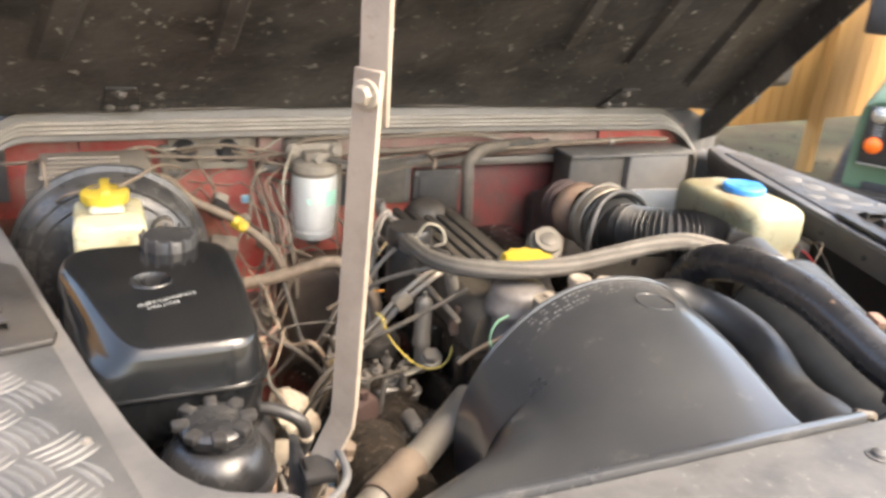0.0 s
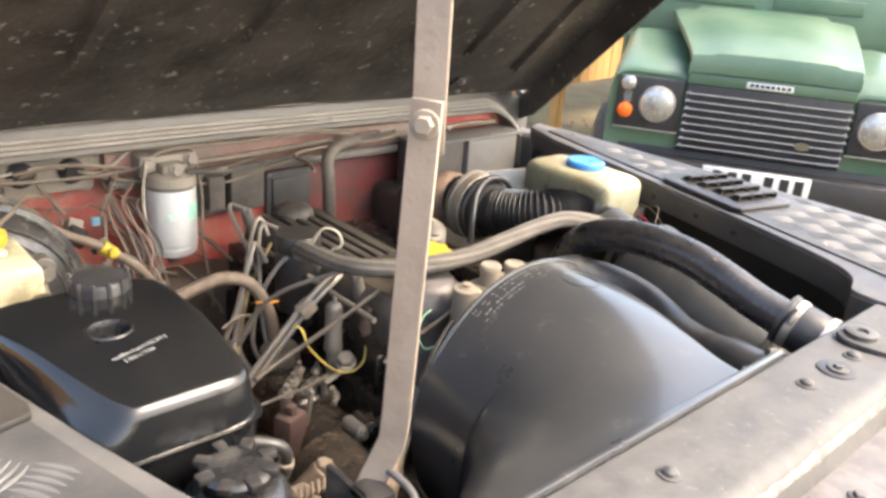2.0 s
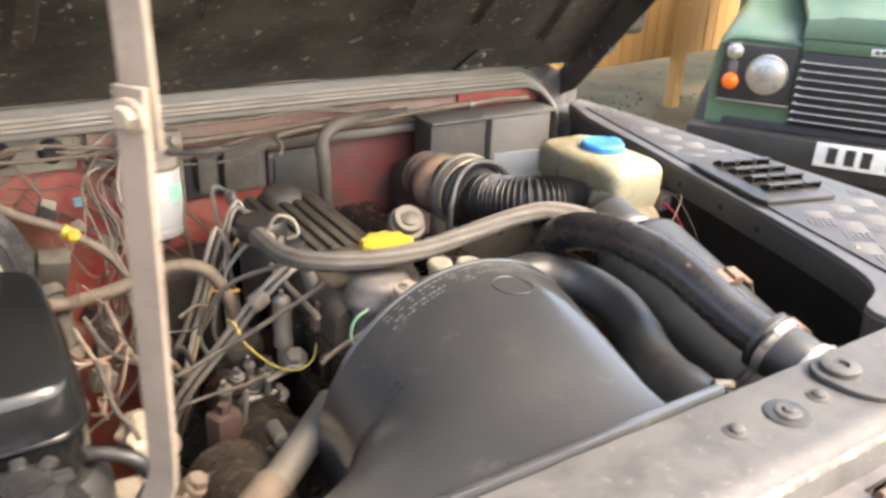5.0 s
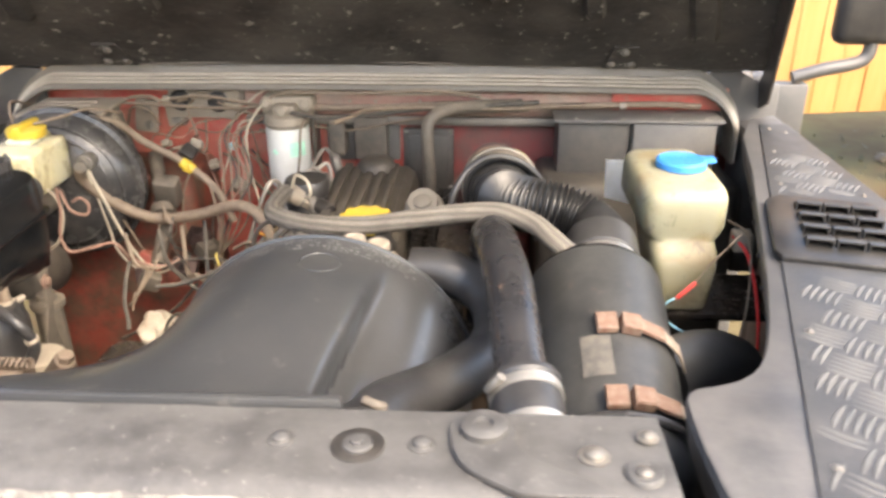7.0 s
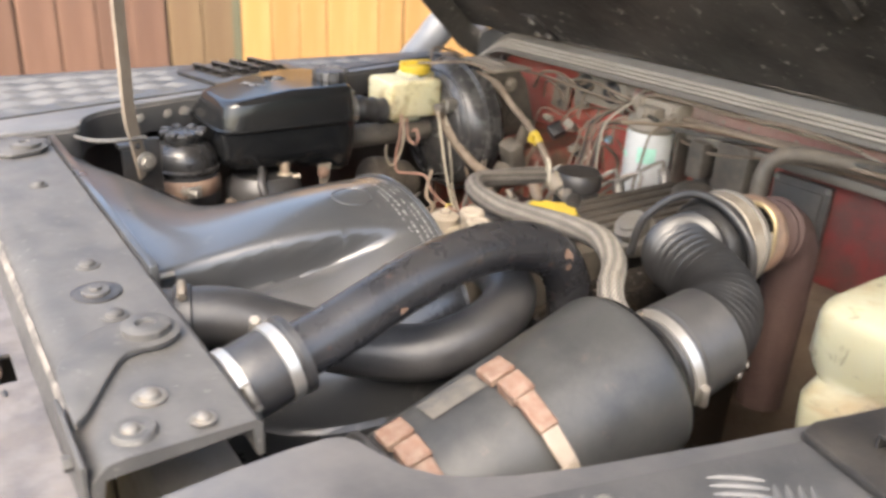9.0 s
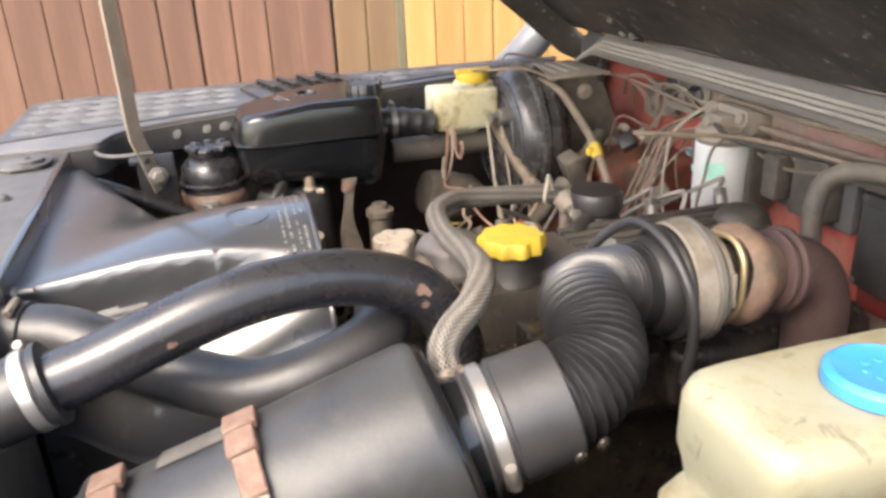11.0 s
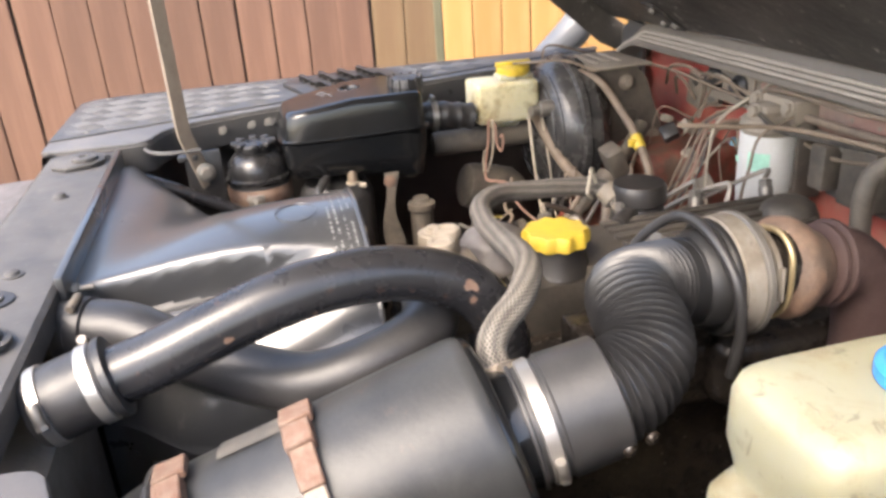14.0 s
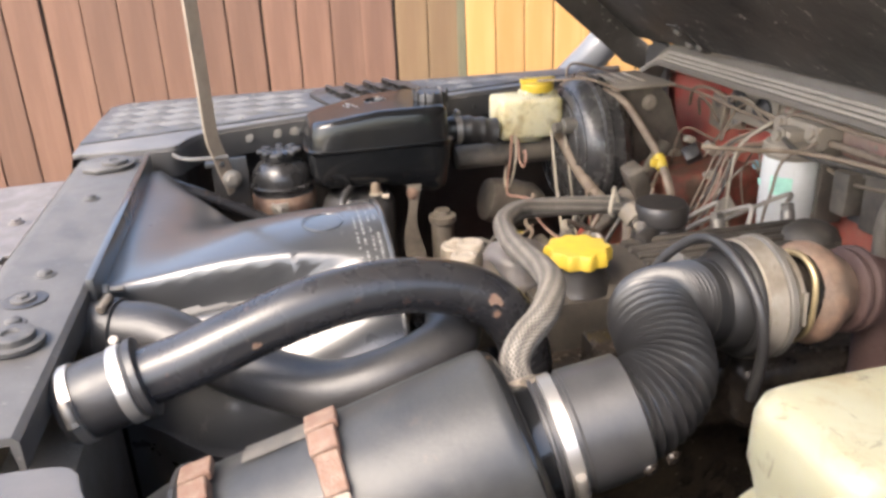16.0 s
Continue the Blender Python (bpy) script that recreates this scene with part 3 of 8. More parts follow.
def bulkhead():
    ob = thing("bulkhead", "dusty bulkhead in faded red and grey paint", "bulkhead", (0, 1.1, 0.6))
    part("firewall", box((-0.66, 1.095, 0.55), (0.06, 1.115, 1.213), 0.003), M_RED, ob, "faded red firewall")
    # right part of the same firewall; its darker red paints the shade there
    part("firewall", box((0.0605, 1.095, 0.55), (0.66, 1.115, 1.213), 0.003), M_REDSHADE, ob, "dirty red firewall, darkened for shade")
    # top ledge, with a double ridge that carries the bonnet seal
    prof = [(1.046, 1.2165), (1.038, 1.218), (1.036, 1.221), (1.037, 1.2265), (1.041, 1.229), (1.045, 1.229), (1.055, 1.236), (1.066, 1.243), (1.07, 1.257), (1.115, 1.257), (1.115, 1.2165)]
    # the ledge runs across and turns down round both corners: place across, height, lean of the section
    line = []
    for sg in (-1, 1):
        turn = [(sg * 0.632, 1.105, sg * 90), (sg * 0.632, 1.135, sg * 90)]
        turn += [(sg * (0.567 + 0.065 * math.sin(radians(a))), 1.148 + 0.065 * math.cos(radians(a)), sg * a) for a in range(80, -1, -10)]
        line += turn if sg < 0 else [(x / 10 * 0.5, 1.213 + 0.003 * (1 - (x / 10) ** 2), 0) for x in range(-10, 11)] + turn[::-1]
    k = len(prof)
    vs = []
    for x, z, lean in line:
        a = radians(lean)
        squeeze = 1 - 0.5 * abs(math.sin(a))
        for y, h in prof:
            h = (h - 1.213) * squeeze + 0.001 * noise.noise((x * 14, y * 9, 1))
            vs.append((x + h * math.sin(a), y - 0.03 * abs(math.sin(a)) ** 2, z + h * math.cos(a)))
    fs = [(i * k + j, i * k + (j + 1) % k, (i + 1) * k + (j + 1) % k, (i + 1) * k + j) for i in range(len(line) - 1) for j in range(k)]
    ledge = part("top_ledge", raw(vs, fs), M_LEDGE, ob, "grey dirty seal ledge")
    # ridges coloured paler than the ledge, as painted highlights
    for y, h, r in ((1.0435, 0.0178, 0.0026), (1.0515, 0.0228, 0.0026), (1.06, 0.0282, 0.003)):
        run = []
        for x, z, lean in line:
            a = radians(lean)
            g = h * (1 - 0.5 * abs(math.sin(a))) + 0.0007 * noise.noise((x * 22, y * 90, 2))
            run.append((x + g * math.sin(a), y - 0.03 * abs(math.sin(a)) ** 2, z + g * math.cos(a)))
        part("seal_ridge", tube(run, r, 8, 2), M_SEAL, ledge, "ridge of the bonnet seal, paled for its highlight")
    for sg in (-1, 1):
        vs = [(sg * x, y, z) for y in (1.07, 1.078) for x, z in ((0.6, 1.12), (0.6, 1.25), (0.65, 1.252), (0.682, 1.236), (0.7, 1.19), (0.704, 1.12))]
        part("corner_plate", raw(vs, [tuple(range(6)), tuple(range(6, 12))] + [(q, (q + 1) % 6, 6 + (q + 1) % 6, 6 + q) for q in range(6)]), M_WING, ob, "grey rounded corner plate")
    part("channel", box((-0.23, 1.066, 1.168), (0.6, 1.098, 1.212), 0.006, 3), M_PINK, ob)
    part("lower_rail", box((-0.23, 1.06, 1.152), (0.6, 1.098, 1.168), 0.005), M_LEDGE, ob)
    part("red_band", box((-0.5, 1.086, 1.175), (-0.232, 1.099, 1.216), 0.003), M_RED, ob)
    part("red_band", box((0.43, 1.059, 1.185), (0.632, 1.0655, 1.224), 0.002), M_RED, ob)
    for sg in (-1, 1):
        part("footwell_panel", box((sg * 0.47 - 0.17, 0.93, 0.55), (sg * 0.47 + 0.17, 1.1, 1.09), 0.02, 3), M_FOOT if sg < 0 else M_DARKBOX, ob, "red footwell box" if sg < 0 else "dark footwell box")
        part("corner_post", box((sg * 0.69 - 0.035, 0.99, 0.9), (sg * 0.69 + 0.035, 1.12, 1.165), 0.01), M_WING, ob)
    # unseen sheet, added so that no sunlit ground shows through the bay
    part("undertray", box((-0.6, -0.025, 0.5), (0.6, 1.094, 0.52), 0.004), M_BLOCK, ob, "added black sheet that closes the bay below")
    part("gearbox_tunnel", box((-0.2, 1.0, 0.55), (0.26, 1.1, 1.0), 0.03, 3), M_SHADE, ob)
    return ob


bulkhead()


def wing(sg, top):
    """A front wing: top with its opening edge, inner wall, front, outer side, tread plate, vent."""
    side = "passenger" if sg > 0 else "driver"
    ob = thing("wing", f"dusty black {side}-side front wing", "car wing", (sg * 0.6, 0.5, 0.6), "front wings")
    inner = [(0.361, 0.07), (0.358, 0.117), (0.3575, 0.155), (0.359, 0.178), (0.3625, 0.188), (0.37, 0.194), (0.386, 0.1985), (0.405, 0.206), (0.42, 0.2175), (0.432, 0.233), (0.4435, 0.256), (0.457, 0.293), (0.4835, 0.38), (0.519, 0.515), (0.548, 0.628), (0.5736, 0.7266), (0.596, 0.83), (0.6109, 0.893), (0.655, 1.0)]
    outer = [(0.70, 1.02), (0.702, 0.7), (0.702, 0.3), (0.7, 0.11), (0.693, 0.075), (0.67, 0.055), (0.6, 0.05)]
    ring = [(sg * x, y) for x, y in inner + outer + [(0.365, 0.05)]]
    part("top_panel", slab(ring, top - 0.012, top - 0.003, 0.0025), M_WING, ob)
    # inner wall, hanging from the opening's edge
    vs, fs = [], []
    for x, y in inner:
        for dx, z in ((0.004, top - 0.006), (-0.001, top - 0.01), (0.0, top - 0.014), (0.006, top - 0.046), (0.008, top - 0.05)):
            vs.append((sg * (x + dx), y, z))
    for i in range(len(inner) - 1):
        for j in range(4):
            fs.append((i * 5 + j, i * 5 + j + 1, i * 5 + j + 6, i * 5 + j + 5))
    part("opening_lip", raw(vs, fs), M_WING, ob, "folded lip of the bonnet opening")
    # lower wall, set back and coloured black for the shade beneath the lip
    vs, fs = [], []
    for x, y in inner:
        for dx, z in ((0.007, top - 0.048), (0.05, top - 0.052), (0.058, top - 0.2), (0.062, 0.62)):
            vs.append((sg * (x + dx), y, z))
    for i in range(len(inner) - 1):
        for j in range(3):
            fs.append((i * 4 + j, i * 4 + j + 1, i * 4 + j + 5, i * 4 + j + 4))
    part("inner_wall", raw(vs, fs), M_VENT, ob, "inner wing wall, black for the shade under the lip")
    for y in (0.42, 0.5, 0.6, 0.68):
        x = next(a[0] + (b[0] - a[0]) * (y - a[1]) / (b[1] - a[1]) for a, b in zip(inner, inner[1:]) if a[1] <= y <= b[1])
        part("rivet", domebolt((sg * (x + 0.002), y, top - 0.03), (-sg, 0, 0), 0.0035), M_VENT, ob)
    vs, fs = [], []
    rim = [(0.702, 1.02), (0.702, 0.7), (0.702, 0.3), (0.7, 0.11), (0.693, 0.075), (0.67, 0.055), (0.6, 0.05), (0.5, 0.05), (0.362, 0.05)]
    for x, y in rim:
        for o, z in ((-0.012, top - 0.004), (0.0, top - 0.012), (0.004, top - 0.03), (0.006, top - 0.25), (0.006, 0.62)):
            n = (o if x > 0.69 else o * 0.5, 0 if y > 0.2 else -o)
            vs.append((sg * (x + n[0]), y + n[1], z))
    for i in range(len(rim) - 1):
        for j in range(4):
            fs.append((i * 5 + j, i * 5 + j + 1, i * 5 + j + 6, i * 5 + j + 5))
    part("outer_panel", raw(vs, fs), M_WING, ob)
    # tread plate with five-bar relief
    edge = lambda y: 0.398 + 0.2685 * y
    plate = [(sg * x, y) for x, y in ((edge(0.052), 0.052), (edge(0.95), 0.95), (0.698, 0.95), (0.698, 0.11), (0.691, 0.076), (0.669, 0.057))]
    bm = slab(plate, top - 0.003, top, 0.001)
    vs, fs = [], []
    # five raised bars in each cell of a grid that lies askew on the wing
    cell, askew = 0.0352, Matrix.Rotation(radians(45), 2)
    for i in range(-3, 38):
        for j in range(-20, 20):
            mid = askew @ Vector(((i + 0.5) * cell, (j + 0.5) * cell)) + Vector((0.4, 0.0))
            flat = (i + j) % 2
            for k in range(5):
                o = (k - 2) * cell * 0.2
                dirn = askew @ Vector((1, 0.16) if flat else (-0.16, 1)).normalized()
                nrm = Vector((-dirn.y, dirn.x))
                c0 = mid + nrm * o
                half, wide, bow = cell * 0.475, cell * 0.07, cell * 0.05
                ends = [c0 + dirn * u * half for u in (-1, 1)]
                if any(not (edge(p.y) + 0.004 < p.x < 0.69 and 0.062 < p.y < 0.8) or (0.515 < p.x < 0.672 and 0.392 < p.y < 0.618) for p in ends):
                    continue
                q = len(vs)
                for u in (-1, -0.5, 0, 0.5, 1):
                    c = c0 + dirn * u * half + nrm * bow * (1 - u * u)
                    w = wide * (1 - 0.75 * u * u)
                    for v, h in ((-1, -0.0001), (-0.45, 0.0011), (0.45, 0.0011), (1, -0.0001)):
                        p = c + nrm * w * v
                        vs.append((sg * p.x, p.y, top + (h if abs(u) < 1 else h * 0.25)))
                fs += [(q + 4 * a + b, q + 4 * a + b + 1, q + 4 * a + b + 5, q + 4 * a + b + 4) for a in range(4) for b in range(3)]
    tread = part("tread_plate", bm, M_TREAD, ob, "black five-bar tread plate")
    tagged(part("relief", raw(vs, fs), M_TREADBAR, tread), "worn grey five-bar relief", kind="stuff")
    for y in (0.1, 0.28, 0.47, 0.66, 0.8, 0.92):
        part("rivet", domebolt((sg * (edge(y) + 0.014), y, top), (0, 0, 1), 0.0035), M_BOLT, tread)
    for y in (0.1, 0.3, 0.62, 0.9):
        part("rivet", domebolt((sg * 0.678, y, top), (0, 0, 1), 0.0035), M_BOLT, tread)
    # louvred vent
    c, s = math.cos(radians(-14)), math.sin(radians(-14))

    def vt(u, v):
        return (sg * (0.595 + u * c - v * s), 0.505 + u * s + v * c)
    o = [vt(-0.062, -0.1), vt(0.05, -0.1), vt(0.066, -0.085), vt(0.066, 0.07), vt(0.05, 0.088), vt(-0.05, 0.088), vt(-0.066, 0.07), vt(-0.068, -0.085)]
    vent = part("vent", slab(o, top + 0.0005, top + 0.007, 0.002), M_VENT, ob, "black plastic louvred wing vent")
    for i in range(4):
        v0 = -0.07 + i * 0.036
        for j in range(3):
            u0 = -0.036 + j * 0.03
            a, b, cc, d = vt(u0, v0), vt(u0 + 0.027, v0), vt(u0 + 0.027, v0 + 0.026), vt(u0, v0 + 0.026)
            z = top + 0.006
            def hood(g, lift):
                w0, w1 = u0 + g, u0 + 0.027 - g
                return [(*vt(w0, v0), z), (*vt(w1, v0), z), (*vt(w1, v0 + 0.026 - g), z), (*vt(w0, v0 + 0.026 - g), z), (*vt(w0, v0), z + lift), (*vt(w1, v0), z + lift), (*vt(w1, v0 + 0.008), z + lift), (*vt(w0, v0 + 0.008), z + lift)]
            o8 = hood(0, 0.0105) + hood(0.0016, 0.0088)
            part("louvre", raw(o8, [(4, 5, 6, 7), (7, 6, 2, 3), (0, 4, 7, 3), (1, 2, 6, 5), (12, 13, 14, 15), (15, 14, 10, 11), (8, 12, 15, 11), (9, 10, 14, 13), (4, 5, 13, 12), (0, 4, 12, 8), (1, 5, 13, 9)]), M_VENT, vent, smooth=False)
    if sg < 0:
        for y in (0.288, 0.332, 0.358):
            x = 0.457 + (y - 0.293) * 0.305
            part("bolt", hexbolt((sg * (x + 0.003), y, top - 0.024), (-sg * 1, 0, 0.1), 0.0048, 0.008), M_BOLT, ob)
    return ob


wing(1, 1.192)
wing(-1, 1.204)


def front_panel():
    ob = thing("front_panel", "dusty grey-black bonnet landing panel over the radiator", "car panel", (0, 0.1, 0.7))
    prof = [(0.152, 1.168), (0.152, 1.19), (0.148, 1.194), (0.075, 1.196), (0.064, 1.194), (0.056, 1.186), (0.053, 1.172), (0.05, 1.165), (0.04, 1.163), (0.04, 1.16), (0.058, 1.16), (0.062, 1.185), (0.146, 1.188), (0.148, 1.168)]
    n, k = 24, len(prof)
    vs = [(-0.345 + 0.675 * i / n, y, z + 0.0012 * noise.noise((i * 0.7, y * 30, 3))) for i in range(n + 1) for y, z in prof]
    fs = [(i * k + j, i * k + (j + 1) % k, (i + 1) * k + (j + 1) % k, (i + 1) * k + j) for i in range(n) for j in range(k)]
    fs += [tuple(range(k)), tuple(n * k + j for j in range(k))]
    part("landing_panel", raw(vs, fs), M_PANEL, ob)
    rnd = random.Random(8)

    def panel_dz(x, y):
        i = (x + 0.345) / 0.675 * 24
        j = math.floor(i)
        return 0.0012 * ((1 - i + j) * noise.noise((j * 0.7, y * 30, 3)) + (i - j) * noise.noise(((j + 1) * 0.7, y * 30, 3)))
    # the front fold, worn through to pale metal; thin right end paints a highlight
    vs, fs, n2 = [], [], 96
    for i in range(n2 + 1):
        x = -0.335 + 0.655 * i / n2
        dz = panel_dz(x, 0.056) + 0.0005
        e = (0.35 + 0.65 * abs(noise.noise((i * 0.3, 0, 5)))) * (0.0055 if x < 0.1 else 0.0032)
        vs += [(x, 0.056 + e, 1.1868 + e * 0.9 + dz), (x, 0.0554, 1.1862 + dz), (x, 0.0546 - e * 0.2, 1.1845 - e * 0.8 + dz)]
    fs = [(3 * i + j, 3 * i + j + 3, 3 * i + j + 4, 3 * i + j + 1) for i in range(n2) for j in (0, 1)]
    part("worn_edge", raw(vs, fs), M_CHIP, ob, "paint worn pale along the front fold, highlight at its right")
    part("rear_lip", box((-0.335, 0.15, 1.172), (0.1, 0.158, 1.2), 0.002), M_COWL, ob)
    part("radiator_core", box((-0.31, 0.1, 0.66), (0.1, 0.15, 1.165), 0.004), M_BLOCK, ob)
    part("intercooler", box((0.12, 0.1, 0.66), (0.3, 0.16, 1.12), 0.008), M_ALLOY, ob)
    # flat flange in front, with square holes, and the grille carrier under it
    xs, ys = [-0.36, -0.2, -0.078, -0.054, 0.04, 0.128, 0.168, 0.25, 0.335], [-0.055, -0.02, 0.014, 0.03, 0.04, 0.046, 0.0495]
    vs = [(x, y, 1.1655 - 0.03 * max(0, 0.01 - y) + 0.001 * noise.noise((x * 20, y * 20, 7))) for x in xs for y in ys]
    ny = len(ys)
    fs = [(i * ny + j, (i + 1) * ny + j, (i + 1) * ny + j + 1, i * ny + j + 1) for i in range(len(xs) - 1) for j in range(ny - 1)
          if not (xs[i] == 0.128 and 0.014 <= ys[j] < 0.04) and not (xs[i] == -0.078 and 0.03 <= ys[j] < 0.046)]
    bm = raw(vs, fs)
    r = bmesh.ops.extrude_face_region(bm, geom=bm.faces[:])
    bmesh.ops.translate(bm, verts=[g for g in r["geom"] if isinstance(g, bmesh.types.BMVert)], vec=(0, 0, -0.003))
    flange = part("front_flange", bm, M_CARRIER, ob, "chipped pinkish-grey front flange")
    part("catch", join(box((0.124, 0.02, 1.1625), (0.158, 0.032, 1.172), 0.003), rod((0.124, 0.026, 1.172), (0.156, 0.026, 1.172), 0.004, 12)), M_BARE, flange, "rusty bonnet catch tongue")
    for x, y in ((0.182, 0.03), (0.195, 0.008)):
        part("slot", box((x - 0.004, y - 0.0015, 1.165), (x + 0.004, y + 0.0015, 1.1669), 0.0008, 1), M_VENT, flange)
    for x, y in ((0.225, 0.005), (0.25, -0.015), (-0.02, 0.02), (-0.19, 0.015)):
        part("bolt", hexbolt((x, y, 1.166), (0, 0, 1), 0.006, 0.009), M_CARRIER, flange)
    part("grille_carrier", box((-0.4, -0.056, 0.75), (0.4, -0.03, 1.155), 0.006), M_CARRIER, ob, "chipped pinkish-grey grille carrier")
    for x, y in ((-0.28, 0.1), (-0.16, 0.11), (0.065, 0.11), (0.163, 0.108), (-0.315, 0.14), (-0.305, 0.09)):
        part("bolt", domebolt((x, y, 1.195), (0, 0, 1), 0.0078), M_PANEL, ob)
    rec = part("drain_recess", join(spun((0.119, 0.105, 1.194), (0.119, 0.105, 1.1966), [(0, 0.0185), (0.9, 0.0185), (1, 0.0178), (0.95, 0.0125), (0.95, 0.001)], 28)), M_VENT, ob, "dark round recess with a bolt")
    part("bolt", hexbolt((0.119, 0.105, 1.1967), (0, 0, 1), 0.005, 0.0105), M_PANEL, rec)
    for sx, x in ((1, 0.205), (-1, -0.29)):
        pl = [(0.204 + 0.0225 * math.cos(radians(a)), 0.119 + 0.0225 * math.sin(radians(a))) for a in range(-20, 200, 20)]
        pl += [(0.1835, 0.1), (0.188, 0.087), (0.196, 0.077), (0.21, 0.067), (0.226, 0.0575), (0.245, 0.0555), (0.293, 0.0555), (0.284, 0.064), (0.268, 0.074), (0.25, 0.084), (0.236, 0.0925), (0.2285, 0.1005)]
        if sx < 0:
            pl = [(x + sx * a, b) for a, b in ((-0.028, 0.1), (-0.02, 0.13), (0.0, 0.143), (0.03, 0.138), (0.05, 0.11), (0.03, 0.07), (-0.015, 0.08))]
        br = part("corner_bracket", slab(pl, 1.196, 1.2015, 0.0015), M_PANEL, ob, "grey pressed corner bracket")
        part("buffer", spun((x, 0.119, 1.2), (x, 0.119, 1.2075), [(0, 0.0225), (0.12, 0.0225), (0.15, 0.0165), (0.85, 0.0165), (1, 0.0145), (0.98, 0.007), (0.6, 0.006), (0.6, 0.001)], 26), M_PANEL, br, "round rubber bonnet buffer")
        if sx > 0:
            part("boss", spun((0.309, 0.0835, 1.1945), (0.309, 0.0835, 1.199), [(0, 0.0135), (0.6, 0.013), (1, 0.0115), (0.9, 0.006), (0.3, 0.005)], 24), M_PANEL, br)
            for px, py, pr in ((0.279, 0.1, 0.0085), (0.318, 0.12, 0.0062), (0.309, 0.0815, 0.0065)):
                part("bolt", domebolt((px, py, 1.1955 if pr > 0.0064 and py > 0.09 else 1.197), (0, 0, 1), pr), M_BOLT, br)
    tab = part("hold_tab", box((0.255, 0.0505, 1.166), (0.33, 0.0535, 1.198), 0.0012), M_PANEL, ob)
    part("bolt", hexbolt((0.3, 0.05, 1.182), (0, -1, 0), 0.005), M_PANEL, tab)
    # cowl support rods
    part("support_rod", tube([(-0.322, 0.162, 1.165), (-0.328, 0.23, 1.128), (-0.332, 0.308, 1.08), (-0.33, 0.33, 1.06)], 0.009, 12), M_PIPE, ob)
    part("stud", join(rod((0.075, 0.15, 1.177), (0.075, 0.176, 1.177), 0.003, 10), hexbolt((0.075, 0.158, 1.177), (0, 1, 0), 0.006)), M_BOLT, ob)
    return ob


front_panel()


def prop_strut():
    ob = thing("bonnet_prop", "worn flat steel folding bonnet prop", "prop", (-0.33, 0.25, 1.1))

    def bar(p, w, t, axis):
        p = [Vector(q) for q in p]
        vs, fs = [], []
        ax = Vector(axis).normalized()
        for i, q in enumerate(p):
            d = (p[min(i + 1, len(p) - 1)] - p[max(i - 1, 0)]).normalized()
            a = (ax - d * ax.dot(d)).normalized()
            b = d.cross(a)
            for u, v in ((-1, -1), (1, -1), (1, 1), (-1, 1)):
                vs.append(q + a * u * w / 2 + b * v * t / 2)
        for i in range(len(p) - 1):
            for j in range(4):
                fs.append((4 * i + j, 4 * i + (j + 1) % 4, 4 * i + 4 + (j + 1) % 4, 4 * i + 4 + j))
        fs += [(3, 2, 1, 0), tuple(4 * (len(p) - 1) + j for j in range(4))]
        bm = raw(vs, fs)
        bmesh.ops.bevel(bm, geom=bm.edges[:], offset=0.0006, segments=1, affect="EDGES")
        return bm
    low = part("lower_bar", bar([(-0.345, 0.262, 1.13), (-0.334, 0.254, 1.165), (-0.319, 0.244, 1.212), (-0.318, 0.243, 1.23), (-0.31, 0.242, 1.46)], 0.0205, 0.0045, (0.6, -0.8, 0)), M_STEEL, ob)
    part("upper_bar", bar([(-0.3055, 0.2445, 1.425), (-0.305, 0.247, 1.5), (-0.297, 0.262, 1.82)], 0.0215, 0.0045, (0.6, -0.8, 0)), M_STEEL, ob)
    part("pivot", join(rod((-0.318, 0.2365, 1.445), (-0.3, 0.249, 1.445), 0.0055, 16), hexbolt((-0.3125, 0.24, 1.445), (-0.8, -0.6, 0), 0.0065, 0.0095)), M_GRIME, low)
    part("foot_bolt", hexbolt((-0.332, 0.262, 1.152), (0.9, 0.2, 0), 0.009, 0.0135), M_BOLT, ob)
    part("foot_bracket", join(box((-0.349, 0.228, 1.172), (-0.325, 0.255, 1.18), 0.002), box((-0.349, 0.235, 1.10), (-0.343, 0.285, 1.18), 0.002)), M_VENT, ob)
    part("guide_loop", tube([(-0.42, 0.19, 1.186), (-0.36, 0.185, 1.188), (-0.325, 0.21, 1.188), (-0.322, 0.262, 1.188)], 0.003, 8), M_PANEL, ob)


prop_strut()


def side_mirror(sg):
    ob = thing("door_mirror", "grey door mirror on a tubular arm beside the windscreen pillar", "car mirror", (sg * 0.78, 1.15, 1.1), "door mirrors")
    part("hinge_bracket", box((sg * 0.768 - 0.033, 1.14, 1.06), (sg * 0.768 + 0.033, 1.175, 1.215), 0.006), M_WING, ob)
    part("arm", tube([(sg * 0.77, 1.15, 1.225), (sg * 0.82, 1.148, 1.24), (sg * 0.89, 1.15, 1.258), (sg * 0.9, 1.15, 1.3)], 0.012, 12), M_WING, ob)
    h = part("housing", box((sg * 0.905 - 0.078, 1.13, 1.285), (sg * 0.905 + 0.078, 1.175, 1.47), 0.022, 4), M_VENT, ob, "rectangular black mirror housing")
    part("mirror_glass", box((sg * 0.905 - 0.065, 1.176, 1.3), (sg * 0.905 + 0.065, 1.1785, 1.455), 0.001), M_CHROME, h)


M_CHROME = material("mirror_silver", (0.85, 0.86, 0.87), 0.04, metal=1.0, spread=0.01, bump=0.0)
side_mirror(1)
side_mirror(-1)


